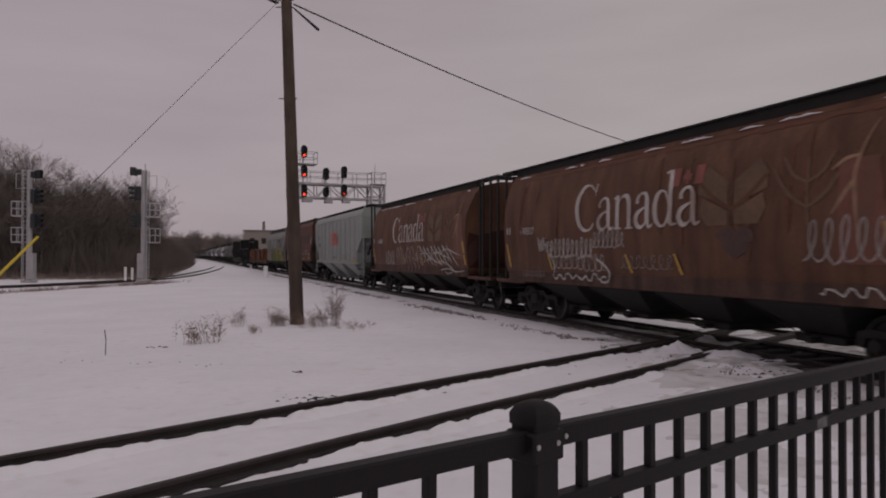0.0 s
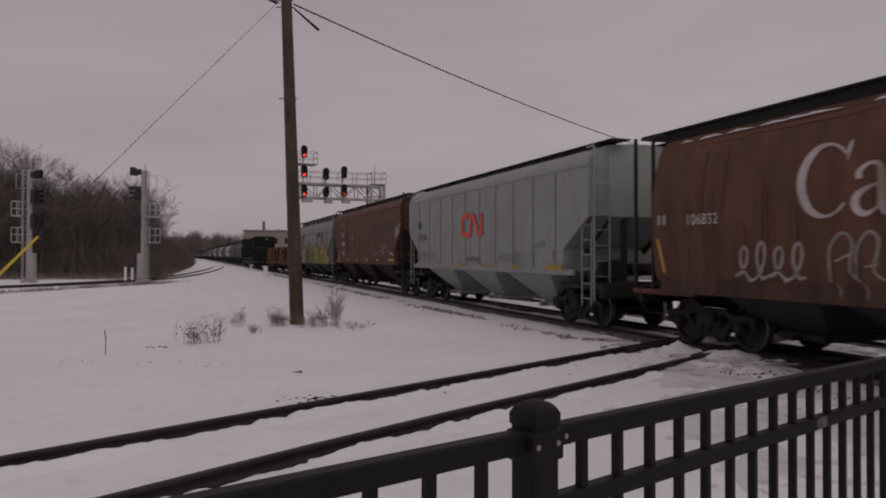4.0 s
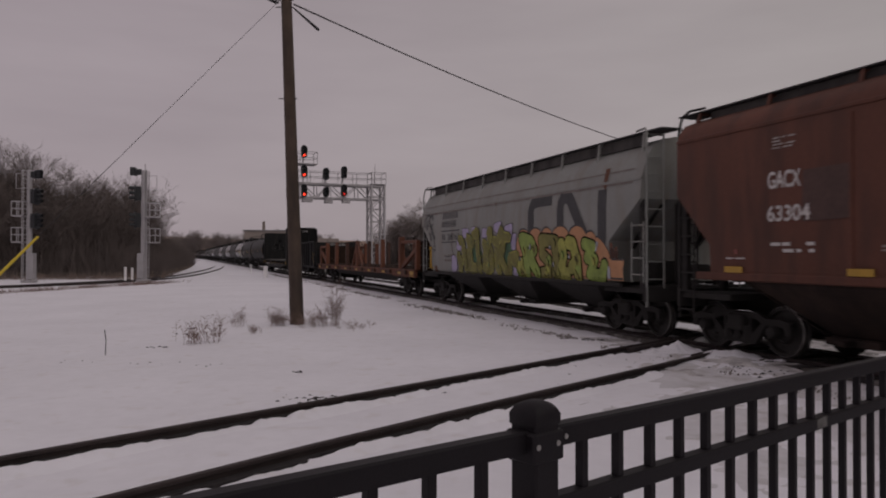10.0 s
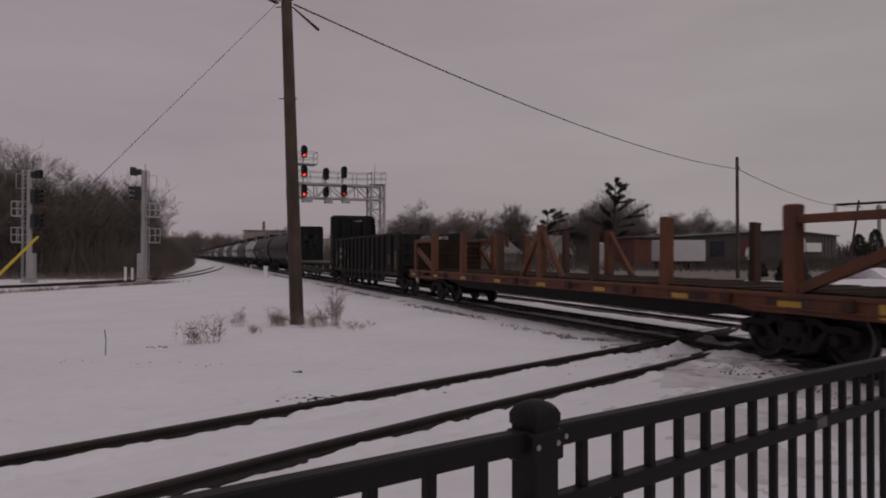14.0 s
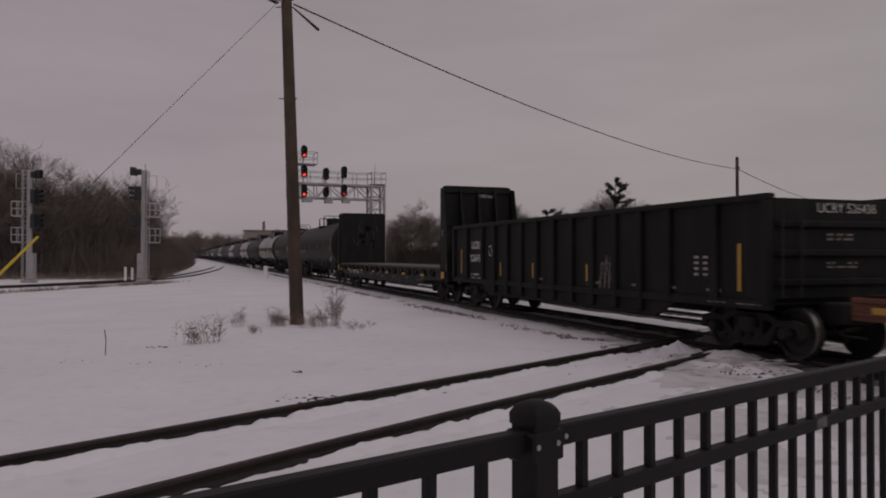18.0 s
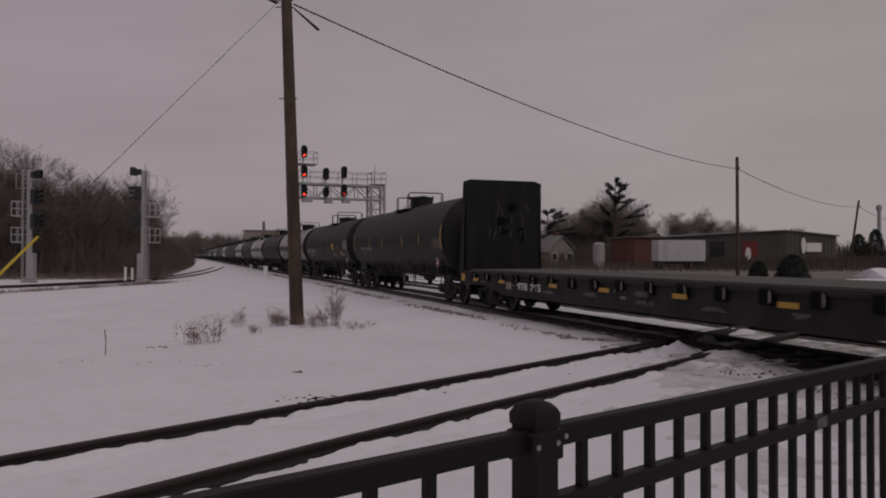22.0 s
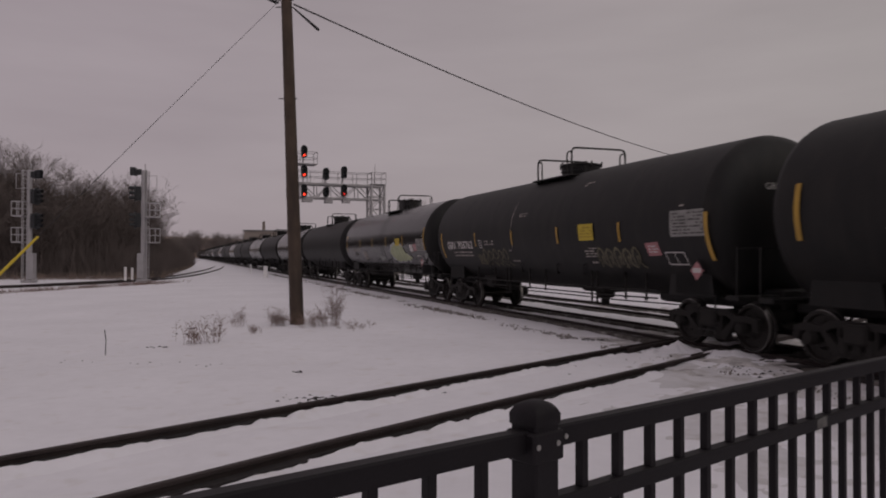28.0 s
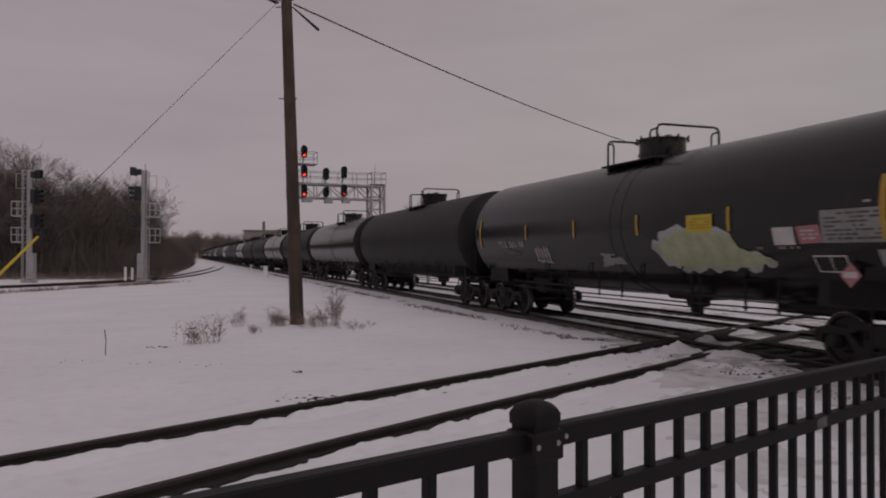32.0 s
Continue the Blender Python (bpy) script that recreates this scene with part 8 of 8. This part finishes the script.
def weeds():
    rng = random.Random(23)
    clumps = ((-5.42, 16.2, 14, 0.46, 0.42), (-5.10, 16.5, 8, 0.66, 0.26), (-3.30, 20.4, 14, 0.60, 0.34), (-4.55, 20.3, 26, 0.48, 0.32), (-2.95, 20.3, 16, 1.15, 0.15), (-3.65, 19.9, 14, 0.35, 0.5), (-5.6, 20.0, 8, 0.5, 0.3), (-2.4, 19.6, 8, 0.22, 0.5), (-4.7, 18.2, 6, 0.25, 0.15))
    for cx, cy, n, h, w in clumps:
        s = Shape()
        for k in range(int(n * 1.7)):
            b = Vector((cx + rng.gauss(0, w * 0.4), cy + rng.gauss(0, w * 0.5), GROUND - 0.03))
            q = h * rng.uniform(0.3, 1.15)
            d = Vector((rng.uniform(-0.35, 0.35), rng.uniform(-0.3, 0.3), 1)) * q
            s.tube([b, b + d * 0.55, b + d], [0.0035, 0.003, 0.0015], 3, caps=False)
            for j in range(9):
                e = b + d * rng.uniform(0.35, 0.97)
                s.tube([e, e + Vector((rng.uniform(-0.14, 0.14), rng.uniform(-0.12, 0.12), rng.uniform(0.0, 0.16))) * (0.5 + h)], [0.002, 0.0035], 3, caps=False)
        thing("weeds", "clump of dry brown weeds poking out of snow", "weeds", group="dry weeds", kind="stuff", shape=s, material=STRAW)
    s = Shape()
    for k in range(3000):
        t = rng.random()
        b = Vector((-24 + 4.4 * t + rng.gauss(0, 0.5), 31.5 + 21.5 * t + rng.gauss(0, 0.9), GROUND - 0.03))
        if noise.noise((t * 11, 0, 4)) < -0.12:
            continue
        d = Vector((rng.uniform(-0.2, 0.2), rng.uniform(-0.2, 0.2), rng.uniform(0.06, 0.26)))
        s.tube([b, b + d], [0.010, 0.004], 3, caps=False)
    thing("grass_strip", "strip of dry grass along the wye track", "grass", kind="stuff", shape=s, material=STRAW)
    thing("stake", "thin dark stake stuck in snow", "stake", shape=Shape().tube([(-6.62, 14.4, GROUND - 0.1), (-6.60, 14.4, 0.15), (-6.63, 14.4, 0.36)], 0.009, 6), material=TIMBER)
    # twigs, clods and gravel lying on the snow
    s = Shape()
    def clod(x, y, r):
        k = Vector((x, y, ground_height(x, y)))
        s.tube([k - Vector((r, 0, 0)), k + Vector((0, r * 0.3, r * 0.25)), k + Vector((r, 0, 0))], [r * 0.2, r * 0.4, r * 0.15], 5)
    for x, y, n, w, r in ((-1.78, 9.95, 34, 0.20, 0.022), (-1.55, 10.05, 20, 0.14, 0.020), (-2.45, 12.3, 7, 0.05, 0.03), (-6.6, 13.2, 8, 0.35, 0.016), (-5.4, 13.1, 6, 0.25, 0.016), (-9.0, 10.0, 4, 0.10, 0.03), (-8.9, 13.2, 5, 0.12, 0.03), (-8.3, 11.0, 3, 0.06, 0.02), (-6.6, 19.5, 6, 0.2, 0.035), (-6.2, 18.0, 6, 0.15, 0.03), (-4.1, 13.0, 5, 0.2, 0.018), (-7.5, 12.0, 4, 0.3, 0.016), (-5.2, 8.4, 2, 0.2, 0.014), (1.2, 12.4, 3, 0.4, 0.015), (0.0, 10.4, 2, 0.02, 0.025), (-6.0, 15.6, 10, 0.12, 0.03), (6.0, 12.1, 26, 0.34, 0.040), (5.2, 12.5, 14, 0.40, 0.022), (3.6, 16.9, 26, 0.22, 0.045), (4.3, 11.7, 6, 0.5, 0.018), (2.6, 11.6, 5, 0.6, 0.016), (3.0, 13.2, 6, 0.5, 0.018), (6.9, 12.7, 20, 0.3, 0.035)):
        for k in range(n):
            clod(x + rng.gauss(0, w), y + rng.gauss(0, w * 0.6), r * rng.uniform(0.5, 1.4))
    thing("clods", "dark twigs and clods scattered on the snow", "debris", kind="stuff", shape=s, material=UNDER)
    # stones at the shoulder of the ballast
    s = Shape()
    for k in range(2600):
        q = -16 + 75 * rng.random() ** 1.4
        side = 2.35 + rng.gauss(0, 0.16) + 0.25 * noise.noise((q * 0.35, 0, 7))
        if noise.noise((q * 0.55, 2, 1)) < -0.12:
            continue
        p = line_at(q, side)[0]
        r = rng.uniform(0.015, 0.055)
        z = GROUND + 0.005
        v = [(p.x + r * rng.uniform(0.6, 1) * a, p.y + r * rng.uniform(0.6, 1) * b, z + r * c) for a, b, c in ((1, 0, 0), (0, 1, 0), (-1, 0, 0), (0, -1, 0), (0, 0, 0.9), (0, 0, -0.6))]
        s.add(v, [(0, 1, 4), (1, 2, 4), (2, 3, 4), (3, 0, 4), (1, 0, 5), (2, 1, 5), (3, 2, 5), (0, 3, 5)])
    thing("gravel", "loose ballast stones along the snowy shoulder", "gravel", kind="stuff", shape=s, material=STONE)


SHED = mat("dark_shed_cladding", (0.082, 0.073, 0.069), 0.7, 0.1, 0.15, 0.4, 6, 0.1)
SIDING = mat("house_siding", (0.25, 0.225, 0.205), 0.8, 0, 0.1, 0.5, 6, 0.1)
ROOF = mat("snowy_shingle_roof", (0.17, 0.16, 0.16), 0.9, 0, 0.3, 0.4, 4, 0.2)
BRICK = mat("red_brick_wall", (0.105, 0.040, 0.032), 0.85, 0, 0.25, 0.5, 8, 0.3)
RED_PAINT = mat("red_panel", (0.17, 0.030, 0.024), 0.6, 0, 0.15, 0.6, 6, 0)
TRAILER = mat("white_trailer_skin", (0.46, 0.44, 0.46), 0.5, 0, 0.08, 0.6, 6, 0)
PANE = mat("dark_pane", (0.02, 0.022, 0.026), 0.15, 0, 0.1, 1, 6, 0)
TAN = mat("tan_mill_wall", (0.22, 0.185, 0.165), 0.85, 0, 0.15, 0.1, 3, 0)
FIELD = mat("brown_hillside", (0.24, 0.165, 0.12), 0.95, 0, 0.3, 0.02, 0.3, 0)
HEDGE = mat("bare_hedge", (0.10, 0.085, 0.078), 0.95, 0, 0.3, 0.5, 6, 0)


def house(x, y, w, dpt, wall_h, roof_h, turn, paint, label):
    h = thing("house", label, "house", group="houses beyond the tracks", at=pose(x, y, GROUND, 0, 0, turn))
    part("wall", Shape().box(-w / 2, w / 2, -dpt / 2, dpt / 2, 0, wall_h).add([(-w / 2, -dpt / 2, wall_h), (w / 2, -dpt / 2, wall_h), (0, -dpt / 2, wall_h + roof_h * 0.94), (-w / 2, dpt / 2, wall_h), (w / 2, dpt / 2, wall_h), (0, dpt / 2, wall_h + roof_h * 0.94)], [(0, 1, 2), (3, 5, 4), (0, 2, 5, 3), (1, 4, 5, 2)]), paint, h)
    r = Shape()
    for sg in (-1, 1):
        a, b = (0, wall_h + roof_h), (sg * (w / 2 + 0.4), wall_h - 0.25)
        r.loft([[(a[0], q, a[1]), (b[0], q, b[1]), (b[0], q, b[1] + 0.15), (a[0], q, a[1] + 0.15)] for q in (-dpt / 2 - 0.4, dpt / 2 + 0.4)])
    part("roof", r, ROOF, h)
    part("chimney", Shape().box(w * 0.18, w * 0.18 + 0.6, -0.3, 0.3, wall_h + roof_h * 0.4, wall_h + roof_h + 0.9, 0.03), BRICK, h)
    for q in (-0.28, 0.28):
        win = part("window", Shape().box(q * w - 0.6, q * w + 0.6, -dpt / 2 - 0.06, -dpt / 2 + 0.02, 1.0, 2.4, 0.02), WHITE, h)
        part("pane", Shape().box(q * w - 0.48, q * w + 0.48, -dpt / 2 - 0.09, -dpt / 2 - 0.062, 1.12, 2.28), PANE, win)
    part("door", Shape().box(-0.5, 0.5, -dpt / 2 - 0.06, -dpt / 2 + 0.02, 0, 2.1, 0.02), BRICK, h)


YARD = mat("winter_yard", (0.145, 0.125, 0.112), 0.95, 0, 0.35, 0.15, 2.0, 0.3, (0.30, 0.28, 0.275), 0.66)


def distance():
    s = Shape()
    rows = []
    for k in range(41):
        x = -22 + 3.6 * k
        near = 57 + 2.5 * noise.noise((x * 0.09, 0, 2)) + max(0, (x - 26)) * 0.35 + max(0, 2 - x) * 2.6
        far = 210
        rows.append([(x, near, GROUND - 0.1), (x, near + 1.5, GROUND + 0.05), (x, (near + far) / 2, GROUND + 0.06), (x, far, GROUND + 0.05), (x, far + 2, GROUND - 0.1)])
    s.loft(rows)
    thing("yard", "brown winter yard of dead grass beyond the tracks", "ground", kind="structure", shape=s, material=YARD)
    house(19.8, 136, 5.4, 8, 2.7, 2.7, 24, SIDING, "small pale gabled house beyond the tracks")
    house(10.9, 138, 5.0, 7, 2.4, 2.0, -30, SIDING, "pale house with snowy roof among trees")
    house(41.5, 150, 9.0, 9, 3.2, 3.0, 12, SIDING, "grey house with a tan roof behind the yard")
    b = thing("brick_building", "low red brick building at the yard edge", "building", at=pose(31.2, 118, GROUND, 0, 0, 8))
    part("wall", Shape().box(-2.6, 2.4, -5, 5, 0, 4.6, 0.05), BRICK, b)
    part("roof", Shape().box(-2.9, 2.7, -5.3, 5.3, 4.6, 4.85, 0.05), SHED, b)
    part("silo", Shape().turned([(0, 0.9), (3.6, 0.9), (3.9, 0.5)], (-8.4, -5.5, 0), "z", 14), GALV, b)
    c = thing("red_car", "red parked car by the houses", "car", at=pose(17.2, 132, GROUND))
    part("body", Shape().slab([(-2.1, 0.35), (2.1, 0.35), (2.15, 0.8), (1.3, 0.9), (0.8, 1.4), (-1.0, 1.42), (-1.6, 0.95), (-2.15, 0.85)], -0.85, 0.85), RED_PAINT, c)
    for x in (-1.3, 1.3):
        for y in (-0.8, 0.8):
            part("wheel", Shape().turned([(-0.1, 0.32), (0.1, 0.32)], (x, y, 0.32), "y", 14), WIRE, c)
    # dark metal shed with a sign
    sh = thing("metal_shed", "long dark metal-clad warehouse with a white sign", "warehouse", at=pose(49.0, 117, GROUND, 0, 0, 0))
    a, m_, e = Vector((-12.0, 6.0, 0)), Vector((3.5, -4.5, 0)), Vector((14.5, 1.5, 0))
    back = Vector((0, 16, 0))

    def wall(p, q, hp, hq, name="wall"):
        n = Vector(((q - p).y, -(q - p).x, 0)).normalized() * 0.15
        s = Shape().loft([[p, p - n, p - n + Vector((0, 0, hp)), p + Vector((0, 0, hp))], [q, q - n, q - n + Vector((0, 0, hq)), q + Vector((0, 0, hq))]])
        w = part(name, s, SHED, sh)
        k = Shape()
        L = (q - p).length
        for i in range(int(L / 0.9)):
            t = (i + 0.5) * 0.9 / L
            c2 = p.lerp(q, t) + n * 0.2
            k.box(c2.x - 0.05, c2.x + 0.05, c2.y - 0.05, c2.y + 0.05, 0.1, hp + (hq - hp) * t - 0.1)
        part("cladding_rib", k, SHED, w)
    wall(a, m_, 4.9, 5.7)
    wall(m_, e, 5.7, 5.0)
    wall(e, e + back, 5.0, 4.8)
    wall(a, a + back, 4.9, 4.8)
    part("roof", Shape().loft([[a + Vector((-0.3, -0.3, 4.9)), m_ + Vector((0, -0.4, 5.7)), e + Vector((0.4, -0.3, 5.0)), e + back + Vector((0, 0, 5.2)), a + back + Vector((0, 0, 5.2))], [a + Vector((-0.3, -0.3, 5.08)), m_ + Vector((0, -0.4, 5.88)), e + Vector((0.4, -0.3, 5.18)), e + back + Vector((0, 0, 5.4)), a + back + Vector((0, 0, 5.4))]]), ROOF, sh)

    def on_wall(name, p, q, t0, t1, z0, z1, material, off, label="", round_=False):
        n = Vector(((q - p).y, -(q - p).x, 0)).normalized() * off
        x0, x1 = p.lerp(q, t0) + n, p.lerp(q, t1) + n
        if round_:
            ring = []
            for k in range(24):
                c3, s3 = math.cos(2 * math.pi * k / 24), math.sin(2 * math.pi * k / 24)
                ring.append(x0.lerp(x1, 0.5 + 0.5 * c3) + Vector((0, 0, (z0 + z1) / 2 + (z1 - z0) / 2 * s3)))
        else:
            ring = [x0 + Vector((0, 0, z0)), x1 + Vector((0, 0, z0)), x1 + Vector((0, 0, z1)), x0 + Vector((0, 0, z1))]
        back2 = [v - n * 0.5 for v in ring]
        part(name, Shape().loft([back2, ring]), material, sh, label)
    on_wall("sign", m_, e, 0.27, 0.355, 2.2, 4.7, WHITE, 0.30, "white oval sign", True)
    on_wall("sign", m_, e, 0.365, 0.66, 2.5, 3.9, WHITE, 0.30, "white sign board with faint bars")
    on_wall("door_panel", a, m_, 0.67, 0.79, 0.9, 4.1, RED_PAINT, 0.12, "red painted panel")
    on_wall("sign", a, m_, 0.69, 0.735, 1.2, 3.2, WHITE, 0.2, "white oval emblem", True)
    on_wall("door", a, m_, 0.40, 0.52, 0.0, 4.2, PANE, 0.1, "dark loading door")
    part("vent", Shape().tube([e + back * 0.3 + Vector((-5, 0, 5)), e + back * 0.3 + Vector((-5, 0, 6.4))], 0.15, 8), SHED, sh)
    # trailer before the shed
    t = thing("semi_trailer", "white box trailer parked in front of the shed", "trailer", at=pose(31.4, 98, GROUND, 0, 0, 4))
    part("box", Shape().box(-3.2, 3.2, -1.25, 1.25, 1.15, 3.95, 0.05), TRAILER, t)
    part("frame", Shape().box(-3.1, 3.1, -0.9, 0.9, 0.8, 1.15, 0.03), UNDER, t)
    part("door", Shape().box(-2.45, -2.38, -1.30, -1.24, 1.3, 3.9).box(-2.05, -1.98, -1.30, -1.24, 1.3, 3.9), GALV, t)
    for x in (-2.8, 1.6, 2.8):
        for y in (-1.0, 1.0):
            part("wheel", Shape().turned([(-0.15, 0.48), (0.15, 0.48)], (x, y, 0.48), "y", 16), WIRE, t)
    rng = random.Random(3)
    s = Shape()
    for k in range(2600):
        x = rng.uniform(36, 92)
        y = 100 + (x - 36) * 0.25 + rng.uniform(-1, 1)
        b2 = Vector((x, y, GROUND - 0.1))
        q = rng.uniform(0.8, 2.1)
        s.tube([b2, b2 + Vector((rng.uniform(-0.4, 0.4), 0, q))], [0.07, 0.035], 3, caps=False)
    thing("hedge", "bare grey hedge along the yard", "hedge", kind="stuff", shape=s, material=HEDGE)
    for x, y, w in ((86, 126, 6.0), (96, 132, 5.0)):
        r = thing("container", "red steel container in the yard", "container", group="red containers", at=pose(x, y, GROUND))
        part("box", Shape().box(-w / 2, w / 2, -1.2, 1.2, 0.1, 3.4, 0.05), RED_PAINT, r)
        ribs = Shape()
        for k in range(int(w / 0.4)):
            ribs.box(-w / 2 + 0.2 + k * 0.4, -w / 2 + 0.3 + k * 0.4, -1.24, -1.2, 0.2, 3.3)
        part("corrugation", ribs, RED_PAINT, r)
    tw = thing("grain_tower", "slim pale tower in the distance", "tower", at=pose(101, 170, GROUND))
    part("shaft", Shape().turned([(0, 0.5), (12.4, 0.4), (12.5, 0.65), (13.4, 0.65), (13.7, 0.2)], (0, 0, 0), "z", 14), GALV, tw)
    # snow ploughed up beyond the second track
    s = Shape()
    n = 60
    rows = []
    for k in range(n + 1):
        x = 36 + 44 * k / n
        y = 62 + 0.30 * (x - 36)
        hgt = 0.55 + 0.35 * noise.noise((x * 0.3, 0, 0)) + 0.7 * math.exp(-((x - 36.5) / 2.2) ** 2) - 0.35
        rows.append([(x, y - 2.6, GROUND - 0.05), (x, y - 1.2, GROUND + 0.6 * max(0.1, hgt)), (x, y, GROUND + max(0.15, hgt)), (x, y + 1.4, GROUND + 0.6 * max(0.1, hgt)), (x, y + 3, GROUND - 0.05)])
    s.loft(rows)
    thing("snow_bank", "ploughed snow bank beyond the tracks", "snow bank", kind="structure", shape=s, material=SNOW, smooth=True)
    # mill and hillside at the end of the line
    m = thing("mill", "distant tan mill building with a chimney", "mill", at=pose(-62, 265, GROUND, 0, 0, 10))
    part("wall", Shape().box(-9, 14, -6, 6, 0, 10.4, 0.1), TAN, m)
    part("roof", Shape().box(-9.3, 14.3, -6.3, 6.3, 10.4, 10.9, 0.1), ROOF, m)
    part("wing", Shape().box(14, 24, -5, 6, 0, 8.0, 0.1), TAN, m)
    part("chimney", Shape().turned([(9, 0.55), (13.9, 0.48), (14.1, 0.55)], (-2.6, 0, 0), "z", 10), TAN, m)
    for k in range(5):
        part("window", Shape().box(-7 + k * 4, -5.4 + k * 4, -6.08, -5.95, 6.0, 8.0), PANE, m)
    s = Shape()
    rows = []
    for k in range(31):
        x = -420 + 24 * k
        hgt = 17 + 5 * noise.noise((x * 0.01, 0, 5)) - 10 * max(0, min(1, (x + 120) / 140))
        rows.append([(x, 560, GROUND - 1), (x, 600, hgt * 0.7), (x, 680, hgt), (x, 760, -1)])
    s.loft(rows)
    thing("hill", "brown wooded hillside in the far distance", "hill", kind="structure", shape=s, material=FIELD, smooth=True)


def woods_behind():
    rng = random.Random(41)
    s = Shape()
    for k in range(5200):
        a = radians(rng.uniform(185, 365))
        q = rng.uniform(62, 90)
        b = Vector((q * math.cos(a), q * math.sin(a), GROUND - 0.1))
        h = rng.uniform(3, 13) * (0.8 + 0.4 * noise.noise((b.x * 0.05, b.y * 0.05, 2)))
        s.tube([b, b + Vector((rng.uniform(-1, 1), rng.uniform(-1, 1), h * 0.6)), b + Vector((rng.uniform(-2, 2), rng.uniform(-2, 2), h))], [0.42, 0.34, 0.12], 3, caps=False)
    thing("woods", "leafless woods that close the place behind the fence", "woods", kind="stuff", shape=s, material=HEDGE)


build_ground()
build_tracks()
build_poles()
build_signal_masts()
build_signal_bridge()
build_grain_cars()
build_hoppers()
build_tank_cars()
bare_trees()
far_trees()
distance()
weeds()
woods_behind()
build_fence()
motions()
